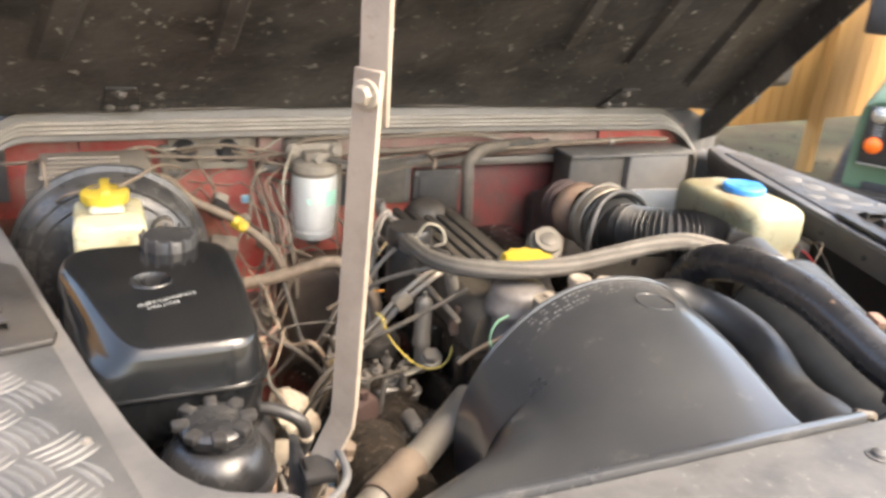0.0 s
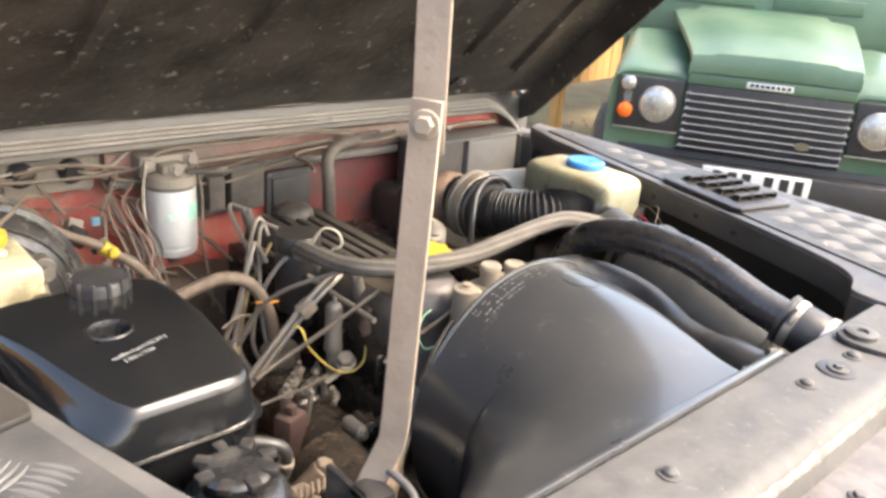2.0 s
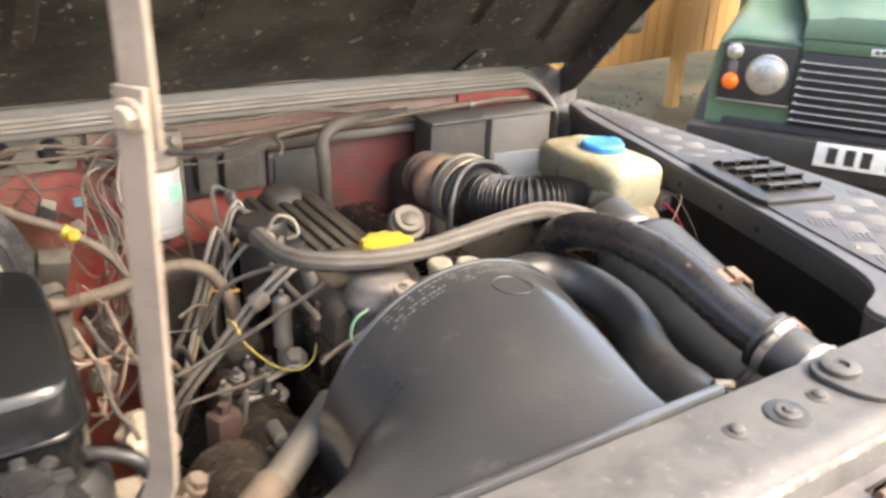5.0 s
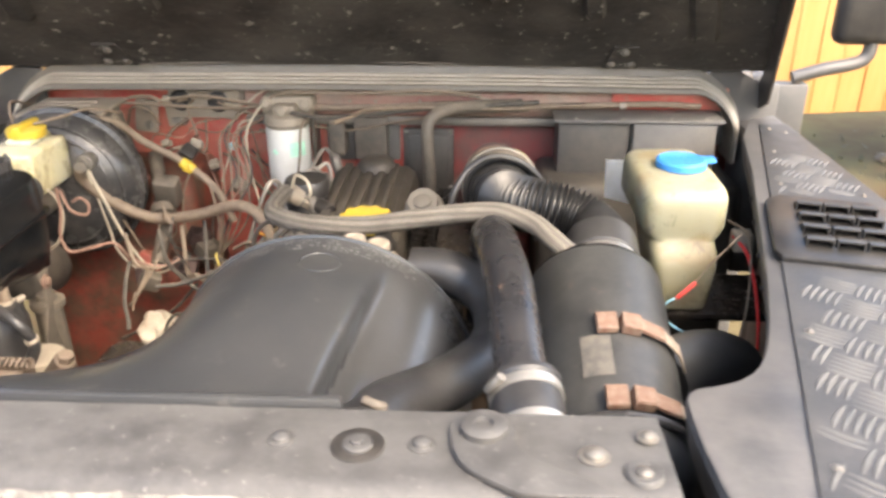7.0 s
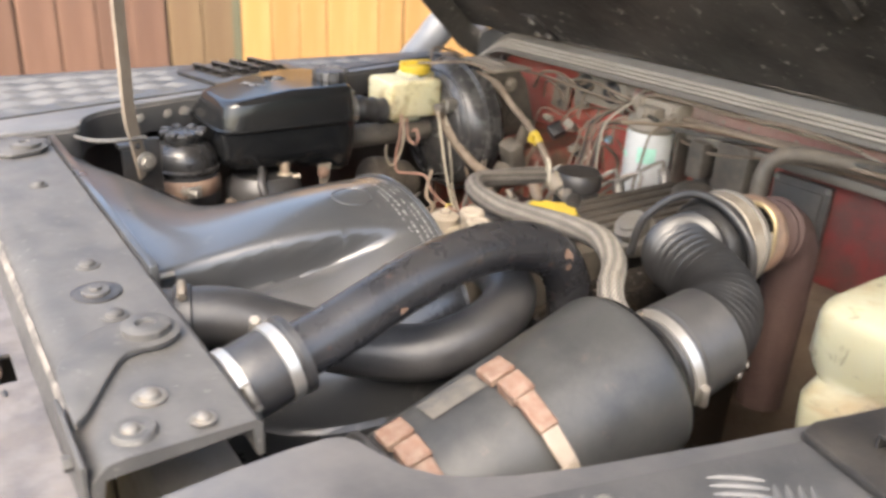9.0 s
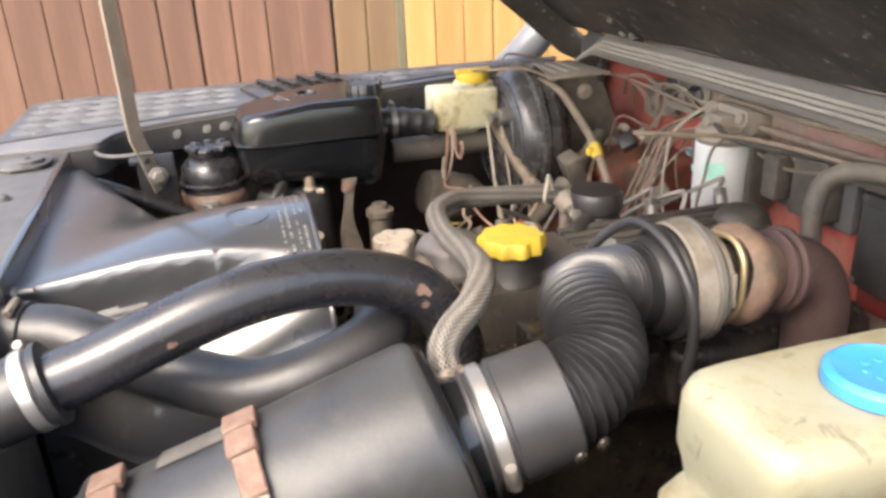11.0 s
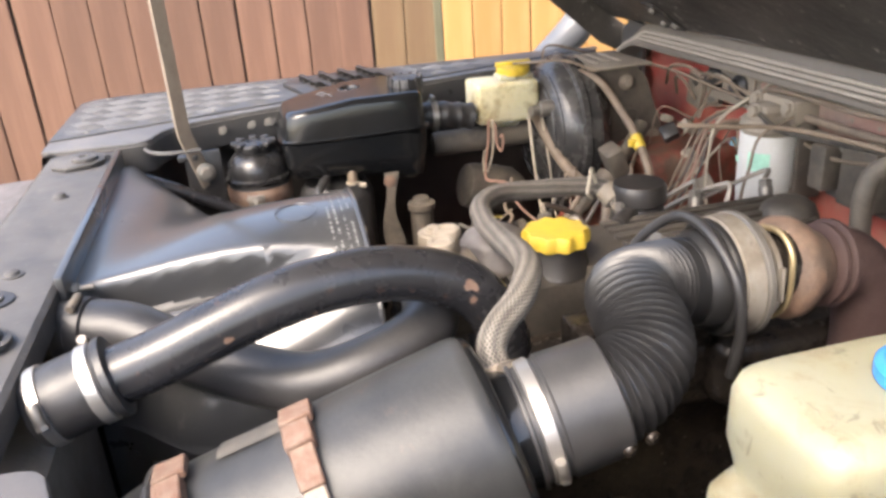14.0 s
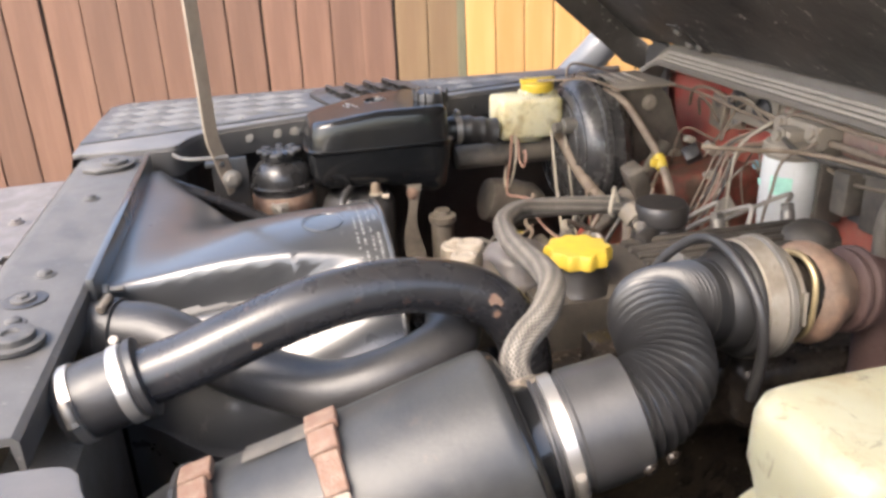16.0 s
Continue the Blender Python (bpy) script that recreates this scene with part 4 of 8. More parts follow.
def raised_intake():
    ob = thing("raised_air_intake", "smooth grey tube rising beside the windscreen pillar", "air intake", (-0.745, 0.95, 1.15))
    part("tube", tube([(-0.715, 0.9, 1.16), (-0.735, 0.94, 1.185), (-0.748, 0.99, 1.225), (-0.755, 1.06, 1.3), (-0.75, 1.16, 1.44), (-0.735, 1.27, 1.6)], 0.034, 20), M_INTAKE, ob)
    part("base", box((-0.755, 0.86, 1.13), (-0.685, 0.94, 1.18), 0.02, 3), M_INTAKE, ob)


M_INTAKE = material("blue_grey_plastic", (0.14, 0.146, 0.155), 0.3, other=(0.19, 0.195, 0.2), scale=6, dust=TAN, dusty=0.1)
raised_intake()


def running_gear():
    ob = thing("running_gear", "dark chassis with front wheels under the open vehicle", "chassis", (0, 0.5, 0.21))
    for sg in (-1, 1):
        part("chassis_rail", box((sg * 0.375 - 0.045, 0.05, 0.42), (sg * 0.375 + 0.045, 2.1, 0.55), 0.008), M_SHADE, ob)
        w = part("wheel", spun((sg * 0.5, 0.5, 0.52), (sg * 0.69, 0.5, 0.52), [(0, 0.25), (0.12, 0.312), (0.88, 0.312), (1, 0.25)], 40), M_RUBBER, ob)
        part("rim", spun((sg * 0.6, 0.5, 0.52), (sg * 0.69, 0.5, 0.52), [(0, 0.18), (0.8, 0.17), (1, 0.08)], 28), M_WING, w)
        part("wheel", spun((sg * 0.5, 1.95, 0.52), (sg * 0.69, 1.95, 0.52), [(0, 0.25), (0.12, 0.312), (0.88, 0.312), (1, 0.25)], 40), M_RUBBER, ob)
    part("axle", rod((-0.55, 0.5, 0.52), (0.55, 0.5, 0.52), 0.04), M_SHADE, ob)


running_gear()


def cab():
    ob = thing("cab", "dark cab front behind the open bonnet", "car body", (0, 1.5, 0.6))
    part("scuttle", box((-0.72, 1.116, 0.6), (0.72, 1.2, 1.215), 0.012), M_WING, ob)
    for sg in (-1, 1):
        part("corner_panel", box((sg * 0.69 - 0.045, 1.1005, 1.05), (sg * 0.69 + 0.045, 1.1155, 1.225), 0.006), M_WING, ob)
        part("door_side", box((sg * 0.735 - 0.02, 1.2, 0.55), (sg * 0.735 + 0.02, 2.1, 1.22), 0.015), M_WING, ob)
        part("screen_pillar", rod((sg * 0.68, 1.15, 1.2), (sg * 0.66, 1.42, 1.7), 0.022), M_WING, ob)
    part("screen_rail", rod((-0.66, 1.42, 1.7), (0.66, 1.42, 1.7), 0.022), M_WING, ob)
    part("windscreen", raw([(-0.66, 1.17, 1.22), (0.66, 1.17, 1.22), (0.645, 1.41, 1.69), (-0.645, 1.41, 1.69)], [(0, 1, 2, 3)]), M_GLASS, ob)


M_GLASS = glass("window_glass")
cab()

# ---- under the bonnet ----
def fan_cowl():
    """Radiator cowl: a rectangular mouth that gathers into a round fan ring."""
    ob = thing("fan_cowl", "black moulded radiator fan cowl with worn white print", "fan cowl", (0.0, 0.3, 0.7))
    cx, cz, r = 0.03, 1.045, 0.165
    lo, hi, zt, zb = -0.335, 0.098, 1.178, 0.7

    def mouth(a):
        """The rectangular outline seen from the ring's axis, at the angle a."""
        dx, dz = math.cos(a), math.sin(a)
        t = 9.0
        if dx > 1e-6:
            t = min(t, (hi - cx) / dx)
        if dx < -1e-6:
            t = min(t, (lo - cx) / dx)
        if dz > 1e-6:
            t = min(t, (zt - cz) / dz)
        if dz < -1e-6:
            t = min(t, (zb - cz) / dz)
        return t
    cone = [0, 0, 0.06, 0.22, 0.45, 0.7, 0.84, 0.92, 0.96, 0.985, 1, 1, 1, 0.997, 0.975, 0.975, 0.9]
    rows = [(0.157, 0.0), (0.168, 0.0), (0.178, 0.03), (0.195, 0.1), (0.215, 0.22), (0.24, 0.4), (0.265, 0.58), (0.29, 0.74), (0.315, 0.86), (0.34, 0.94), (0.365, 0.985), (0.39, 1.0), (0.418, 1.0), (0.4245, 0.997)]
    seg = 240
    vs, fs = [], []
    for (y, f0), f1 in zip(rows + [(0.4245, 0.975), (0.39, 0.975), (0.33, 0.9)], cone):
        for k in range(seg):
            a = 2 * math.pi * k / seg
            w = min(1, max(0, (math.cos(a) - 0.43) / 0.11))
            w = w * w * (3 - 2 * w)
            f = f0 * (1 - w) + f1 * w
            ring = r
            m = mouth(a)
            m2 = sum(mouth(a + d * 0.05) for d in (-2, -1, 0, 1, 2)) / 5
            rad = (m * (1 - min(1, f * 8)) + m2 * min(1, f * 8)) * (1 - f) + ring * f
            # the moulded groove between the shoulder and the ring
            da = math.degrees(a) - (69 - 50 * max(0.0, y - 0.2))
            if -75 < da < 12 and 0.16 < y < 0.395:
                rad -= 0.04 * min(1, (y - 0.155) / 0.03) * min(1, (0.4 - y) / 0.1) * (math.exp(-(da / 3.2) ** 2) if da > 0 else 1 + da / 75)
            vs.append((cx + rad * math.cos(a), y, cz + rad * math.sin(a)))
    nrow = len(rows) + 3
    for i in range(nrow - 1):
        for k in range(seg):
            fs.append((i * seg + k, i * seg + (k + 1) % seg, (i + 1) * seg + (k + 1) % seg, (i + 1) * seg + k))
    part("cowl_shell", raw(vs, fs), M_COWL, ob)
    part("rim", tube([(cx + (r + 0.001) * math.cos(a), 0.4235, cz + (r + 0.001) * math.sin(a)) for a in [math.pi * (-0.1 + 1.2 * i / 24) for i in range(25)]], 0.0025, 8, 3), M_COWL, ob)
    # worn moulded print along the ring, and a shallow oval pad
    part("oval_rim", tube([(cx + 0.014 + 0.02 * math.cos(t), 0.365 + 0.02 * math.sin(t), cz + math.sqrt(r * r - (0.014 + 0.02 * math.cos(t)) ** 2)) for t in [2 * math.pi * i / 26 for i in range(27)]], 0.0006, 6, 3), M_COWL, ob)
    rnd = random.Random(4)
    vs, fs = [], []
    for row_y, w in ((0.414, 0.0022), (0.408, 0.0018), (0.4, 0.0024), (0.394, 0.0018)):
        a = math.radians(128)
        while a > math.radians(52):
            da = rnd.uniform(0.008, 0.03)
            if rnd.random() < 0.72:
                q = len(vs)
                for aa, y in ((a, row_y), (a - da, row_y), (a - da, row_y + w), (a, row_y + w)):
                    vs.append((cx + (r + 0.0006) * math.cos(aa), y, cz + (r + 0.0006) * math.sin(aa)))
                fs.append((q, q + 1, q + 2, q + 3))
            a -= da + rnd.uniform(0.008, 0.02)
    part("print", raw(vs, fs), M_PRINT, ob, "worn rows of illegible white print")
    # viscous fan inside the ring
    part("fan_hub", spun((cx, 0.3, cz - 0.02), (cx, 0.44, cz - 0.02), [(0, 0.05), (0.3, 0.055), (0.32, 0.035), (1, 0.03)]), M_ALLOY, ob)


fan_cowl()


def expansion_tank():
    ob = thing("expansion_tank", "glossy black plastic coolant expansion tank", "coolant tank", (-0.42, 0.49, 1.08))
    x0, x1, y0, y1 = -0.514, -0.345, 0.372, 0.592

    def shell(z0, z1, grow, top):
        bm = bmesh.new()
        n = 40
        rows = [(z0, 0.84), (z0 + 0.008, 0.93), (z0 + (z1 - z0) * 0.45, 0.985), (z1 - 0.001, 1.0)] if not top else [(z0, 1.0), (z0 + (z1 - z0) * 0.55, 0.985), (z1 - 0.014, 0.96), (z1 - 0.006, 0.92), (z1 - 0.001, 0.85), (z1, 0.6)]
        rings = []
        for z, s in rows:
            ring = []
            for k in range(n):
                a = 2 * math.pi * k / n
                c, d = math.cos(a), math.sin(a)
                e = 0.27
                ux, uy = math.copysign(abs(c) ** e, c), math.copysign(abs(d) ** e, d)
                px = (x0 + x1) / 2 + ux * ((x1 - x0) / 2 + grow) - (1 - s) * ux * 0.1
                py = (y0 + y1) / 2 + uy * ((y1 - y0) / 2 + grow) - (1 - s) * uy * 0.1
                sag = -0.03 * max(0, uy) ** 2 * max(0, ux) ** 2 if not top and s < 0.95 else 0
                dip = -0.012 * max(0, -uy) if top and z > z0 + 0.02 else 0
                ring.append(bm.verts.new((px, py, z + sag + dip)))
            rings.append(ring)
        for a, b in zip(rings[:-1], rings[1:]):
            for k in range(n):
                bm.faces.new((a[k], a[(k + 1) % n], b[(k + 1) % n], b[k]))
        bm.faces.new(rings[0][::-1])
        bm.faces.new(rings[-1])
        return bm
    part("lower_shell", shell(1.112, 1.1705, 0, False), M_TANK, ob)

    # upper half: steep sides, a broad rounded shoulder and a top with a hollowed dimple
    n, z0, z1, bend = 120, 1.1735, 1.2265, 0.0115
    rows = [(0, z0), (0.0008, z0 + 0.014), (0.0016, z0 + 0.024), (0.0025, z1 - bend - 0.002)]
    rows += [(0.003 + bend * (1 - math.cos(t)), z1 - bend + bend * math.sin(t)) for t in [math.pi / 2 * k / 8 for k in range(9)]]
    cx, cy, hx, hy = (x0 + x1) / 2, (y0 + y1) / 2, (x1 - x0) / 2, (y1 - y0) / 2
    deep = rows[-1][0]
    rings = [(d, z, 1.0) for d, z in rows] + [(deep, z1 + 0.002 * (k / 30), 1 - k / 31) for k in range(1, 31)]
    bm = bmesh.new()
    grid, holed = [], set()
    for d, z, shrink in rings:
        ring = []
        for k in range(n):
            a = 2 * math.pi * k / n
            c, e = math.cos(a), math.sin(a)
            ux, uy = math.copysign(abs(c) ** 0.3, c), math.copysign(abs(e) ** 0.3, e)
            px, py = cx + ux * (hx - d) * shrink, cy + uy * (hy - d) * shrink
            # the outer side and the front lean in towards the top
            rise = min(1.0, (z - z0) / (z1 - z0))
            px += 0.052 * min(1.0, max(0.0, (0.53 - py) / 0.155)) * rise * max(0.0, (cx - px) / hx)
            py += 0.004 * rise * max(0.0, (cy - py) / hy)
            pz = z - 0.014 * max(0.0, (cy - py) / hy) * min(1.0, (z - z0) / 0.04)
            away = math.hypot((px + 0.431) / 0.9, (py - 0.487) / 0.8)
            ring.append(bm.verts.new((px, py, pz)))
            if shrink < 1 and away < 0.0195:
                holed.add(ring[-1])
        grid.append(ring)
    for a, b in zip(grid[:-1], grid[1:]):
        for k in range(n):
            corners = (a[k], a[(k + 1) % n], b[(k + 1) % n], b[k])
            if not holed.intersection(corners):
                bm.faces.new(corners)
    if not holed.intersection(grid[-1]):
        bm.faces.new(grid[-1])
    bmesh.ops.delete(bm, geom=list(holed), context="VERTS")
    part("upper_shell", bm, M_TANK, ob)
    # the hollowed dimple: a small cup let into the top, with a rolled rim
    vs, m = [], 40
    for f, z in ((1.16, 1.2266), (1.1, 1.2281), (1.02, 1.2281), (0.96, 1.226), (0.92, 1.22), (0.86, 1.214), (0.6, 1.2115), (0.25, 1.211)):
        vs += [(-0.431 + 0.0195 * 0.9 * f * math.cos(2 * math.pi * q / m), 0.487 + 0.0195 * 0.8 * f * math.sin(2 * math.pi * q / m), z) for q in range(m)]
    part("dimple", raw(vs, [(i * m + q, i * m + (q + 1) % m, (i + 1) * m + (q + 1) % m, (i + 1) * m + q) for i in range(7) for q in range(m)] + [tuple(7 * m + q for q in range(m))]), M_SATIN, ob, "hollowed dimple in the tank's top")
    part("seam", shell(1.169, 1.175, 0.004, False), M_TANK, ob)
    cap = part("filler_cap", spun((-0.409, 0.571, 1.208), (-0.409, 0.571, 1.24), [(0, 0.021), (0.2, 0.0245), (0.15, 0.026), (0.85, 0.026), (0.95, 0.024), (1, 0.019)], 24), M_RUBBER, ob, "round black ribbed filler cap")
    for k in range(12):
        a = math.pi * k / 6
        d = Vector((math.cos(a), math.sin(a), 0))
        q = Vector((-0.409, 0.571, 1.222)) + d * 0.026
        part("rib", box(q - Vector((0.0018, 0.0018, 0)), q + Vector((0.0018, 0.0018, 0.02)), 0.0007, 1), M_RUBBER, cap)
    along = Vector((0.963, 0.27)).normalized()
    for i in range(2):
        vs, fs = [], []
        rnd = random.Random(7 + i)
        u = 0.0 + i * 0.006
        while u < 0.05 - i * 0.016:
            w, h = rnd.uniform(0.0009, 0.0024), rnd.uniform(0.0034, 0.0054)
            p = Vector((-0.4443, 0.4405)) + along * u + Vector((-along.y, along.x)) * (-0.0075 * i + rnd.uniform(-0.0006, 0.0006))
            q = len(vs)
            for a, b in ((0, 0), (w, 0), (w, h), (0, h)):
                r = p + along * a + Vector((-along.y, along.x)) * b
                vs.append((r.x, r.y, 1.2287 - 0.014 * max(0.0, (0.482 - r.y) / 0.11)))
            fs.append((q, q + 1, q + 2, q + 3))
            u += w + rnd.uniform(0.0007, 0.002)
        part("print", raw(vs, fs), M_PRINT, ob, "faded white print on the tank")
    part("mount_tab", raw([(-0.503, 0.366, 1.172), (-0.478, 0.362, 1.172), (-0.484, 0.372, 1.19), (-0.499, 0.374, 1.19), (-0.503, 0.369, 1.172), (-0.478, 0.365, 1.172), (-0.484, 0.375, 1.19), (-0.499, 0.377, 1.19)], [(0, 1, 2, 3), (4, 5, 6, 7), (0, 1, 5, 4), (1, 2, 6, 5), (2, 3, 7, 6), (3, 0, 4, 7)]), M_GREYBOX, ob, "grey mounting tab")
    hose = part("outlet_hose", tube([(-0.43, 0.59, 1.17), (-0.43, 0.62, 1.17), (-0.43, 0.65, 1.165), (-0.432, 0.68, 1.16)], 0.021, 18, 8, 4, 0.0022), M_RUBBER, ob)
    jubilee((-0.43, 0.612, 1.17), (-0.43, 0.622, 1.17), 0.0235, hose)
    

expansion_tank()


def steering_reservoir():
    ob = thing("steering_fluid_reservoir", "round black steering fluid reservoir with a lobed cap", "fluid reservoir", (-0.397, 0.332, 1.06))
    c = Vector((-0.397, 0.332, 0))
    part("body", spun(c + Vector((0, 0, 1.05)), c + Vector((0, 0, 1.1)), [(0, 0.04), (0.2, 0.046), (1.3, 0.046)], 36), M_RUBBER, ob)
    part("shoulder", spun(c + Vector((0, 0, 1.115)), c + Vector((0, 0, 1.16)), [(0, 0.047), (0.06, 0.0485), (0.14, 0.0485), (0.18, 0.0445), (0.4, 0.0445), (0.62, 0.041), (0.85, 0.033), (0.9, 0.026), (1, 0.026)], 36), M_SATIN, ob)
    cap = part("cap", spun(c + Vector((0, 0, 1.158)), c + Vector((0, 0, 1.172)), [(0, 0.026), (0.2, 0.0285), (0.7, 0.0285), (0.9, 0.026), (1, 0.02)], 28), M_SATIN, ob)
    for k in range(8):
        a = math.pi * k / 4
        d = Vector((math.cos(a), math.sin(a), 0))
        lobe = part("lobe", box((0.018, -0.0055, 1.166), (0.032, 0.0055, 1.174), 0.0025, 2), M_VENT, cap)
        lobe.matrix_local = Matrix.Translation((0, 0, lobe.location.z)) @ Matrix.Rotation(a, 4, "Z") @ Matrix.Translation((0.026 * K, 0, 0))
    strap = part("clamp_strap", hoop(c + Vector((0, 0, 1.084)), c + Vector((0, 0, 1.108)), 0.0465, 0.0015), M_BARE, ob, "rusty brown steel strap")
    part("strap_bolt", join(rod((-0.36, 0.31, 1.096), (-0.335, 0.325, 1.096), 0.0035, 10), hexbolt((-0.335, 0.325, 1.096), (0.8, 0.5, 0), 0.0055), box((-0.356, 0.312, 1.087), (-0.352, 0.332, 1.104), 0.001), box((-0.346, 0.316, 1.087), (-0.342, 0.336, 1.104), 0.001)), M_BOLT, strap)


steering_reservoir()


def brake_servo():
    ob = thing("brake_servo", "black brake servo with a milky fluid reservoir", "brake servo", (-0.46, 0.85, 1.0))
    c = Vector((-0.462, 0, 1.113))
    part("booster_drum", spun(c + Vector((0, 0.79, 0)), c + Vector((0, 0.91, 0)), [(0, 0.03), (0.02, 0.05), (0.1, 0.085), (0.2, 0.104), (0.3, 0.113), (0.42, 0.116), (0.44, 0.123), (0.52, 0.123), (0.56, 0.117), (0.7, 0.117), (0.85, 0.1), (1, 0.07)], 56), M_DRUM, ob)
    for y, r in ((0.803, 0.088), (0.812, 0.102)):
        part("drum_ridge", tube([(-0.462 + r * math.cos(t), y, 1.113 + r * math.sin(t)) for t in [2 * math.pi * i / 40 for i in range(41)]], 0.0022, 6, 3), M_DRUM, ob)
    part("master_cylinder", rod((-0.462, 0.62, 1.112), (-0.462, 0.8, 1.112), 0.02, 24), M_BOXBROWN, ob)
    part("check_valve", join(rod((-0.4, 0.785, 1.165), (-0.4, 0.815, 1.165), 0.013, 18), rod((-0.4, 0.77, 1.163), (-0.405, 0.79, 1.163), 0.009, 14)), M_ALLOY, ob, "grey plastic vacuum check valve")
    res = part("fluid_reservoir", join(box((-0.502, 0.69, 1.142), (-0.424, 0.796, 1.208), 0.007, 3, taper=(1.0, 1.0)), box((-0.48, 0.715, 1.13), (-0.446, 0.77, 1.145), 0.006, 2), box((-0.485, 0.735, 1.2), (-0.445, 0.795, 1.216), 0.005, 2)), M_MILK2, ob, "yellowed milky brake fluid reservoir")
    part("reservoir_cap", join(spun((-0.466, 0.765, 1.213), (-0.466, 0.765, 1.229), [(0, 0.025), (0.2, 0.0275), (0.8, 0.0275), (1, 0.023)], 24), box((-0.472, 0.735, 1.226), (-0.46, 0.795, 1.235), 0.003)), M_YELLOW, res, "yellow cap with two leads")
    side = [(0.868, 1.2), (0.9, 1.212), (0.966, 1.212), (0.985, 1.19), (1.021, 1.09), (0.99, 1.06), (0.95, 1.068), (0.93, 1.05), (0.905, 0.99), (0.878, 0.99)]
    vs = [(x, y, z) for x in (-0.56, -0.42) for y, z in side]
    m = len(side)
    part("pedal_box", raw(vs, [tuple(range(m)), tuple(range(m, 2 * m))] + [(q, (q + 1) % m, m + (q + 1) % m, m + q) for q in range(m)]), M_BOXBROWN, ob, "dusty dark pedal box", smooth=False)
    part("hole_rim", tube([(-0.419, 0.957 + 0.014 * math.cos(t), 1.127 + 0.014 * math.sin(t)) for t in [2 * math.pi * i / 20 for i in range(21)]], 0.0022, 6, 3), M_BOXBROWN, ob)
    for p in ((-0.4195, 0.947, 1.187), (-0.4195, 1.0, 1.09)):
        part("bolt", hexbolt(p, (1, 0, 0), 0.009, 0.013), M_GRIME, ob)
    part("cover_plate", join(box((-0.545, 0.868, 1.2135), (-0.407, 0.985, 1.218), 0.0015, turn=(0, 0, 3)), *[box((-0.535, 0.88 + 0.022 * q, 1.2175), (-0.445, 0.886 + 0.022 * q, 1.2205), 0.001) for q in range(4)]), M_GRIME, ob, "dust-coated ribbed cover plate")
    part("column_shaft", join(rod((-0.36, 0.95, 1.13), (-0.32, 0.86, 1.045), 0.012, 16), rod((-0.329, 0.877, 1.06), (-0.325, 0.865, 1.05), 0.02, 16), rod((-0.318, 0.85, 1.04), (-0.314, 0.79, 0.995), 0.011, 16), box((-0.338, 0.865, 1.06), (-0.298, 0.895, 1.115), 0.006, 2, turn=(25, 10, 0))), M_BOXBROWN, ob, "rusty steering column shaft")


brake_servo()


def fuel_filter():
    ob = thing("fuel_filter", "white spin-on fuel filter with a green label on a grimy bracket", "fuel filter", (-0.145, 1.03, 1.04))
    c = Vector((-0.145, 1.028, 0))
    can = part("canister", spun(c + Vector((0, 0, 1.05)), c + Vector((0, 0, 1.162)), [(0, 0.03), (0.03, 0.036), (0.12, 0.038), (0.14, 0.0365), (0.17, 0.0365), (0.19, 0.0385), (0.97, 0.0385), (1, 0.036)], 40), M_WHITE, ob)
    vs, fs = [], []
    for i in range(7):
        a = radians(-75 + i * 7.5)
        for z in (1.112, 1.138):
            vs.append((c.x + 0.0389 * math.cos(a), c.y + 0.0389 * math.sin(a), z))
    fs = [(2 * i, 2 * i + 2, 2 * i + 3, 2 * i + 1) for i in range(6)]
    part("label", raw(vs, fs), M_LABEL, can, "pale green printed label")
    for a0, z in ((-112, 1.12), (-116, 1.124)):
        a = radians(a0)
        part("print", box((c.x + 0.039 * math.cos(a) - 0.004, c.y + 0.039 * math.sin(a) - 0.0006, z - 0.003), (c.x + 0.039 * math.cos(a) + 0.004, c.y + 0.039 * math.sin(a) + 0.0006, z + 0.001), 0), M_LABEL, can)
    head = part("filter_head", join(spun(c + Vector((0, 0, 1.16)), c + Vector((0, 0, 1.185)), [(0, 0.037), (0.3, 0.041), (0.8, 0.038), (1, 0.03)], 30), box((-0.19, 1.03, 1.175), (-0.098, 1.09, 1.21), 0.006), box((-0.165, 1.005, 1.18), (-0.125, 1.06, 1.2), 0.005)), M_GRIME, ob, "grimy cast filter head")
    for p in ((-0.18, 1.028, 1.198), (-0.11, 1.028, 1.198), (-0.145, 1.003, 1.19)):
        part("banjo_bolt", hexbolt(p, (0, -1, 0.25), 0.009, 0.012), M_GRIME, head)
    part("hanger", box((-0.106, 1.04, 1.07), (-0.098, 1.085, 1.185), 0.004), M_BOXBROWN, ob, "dark brown filter hanger")
    part("drain_plug", rod(c + Vector((0, 0, 1.035)), c + Vector((0, 0, 1.052)), 0.012, 14), M_ALLOY, can)


fuel_filter()


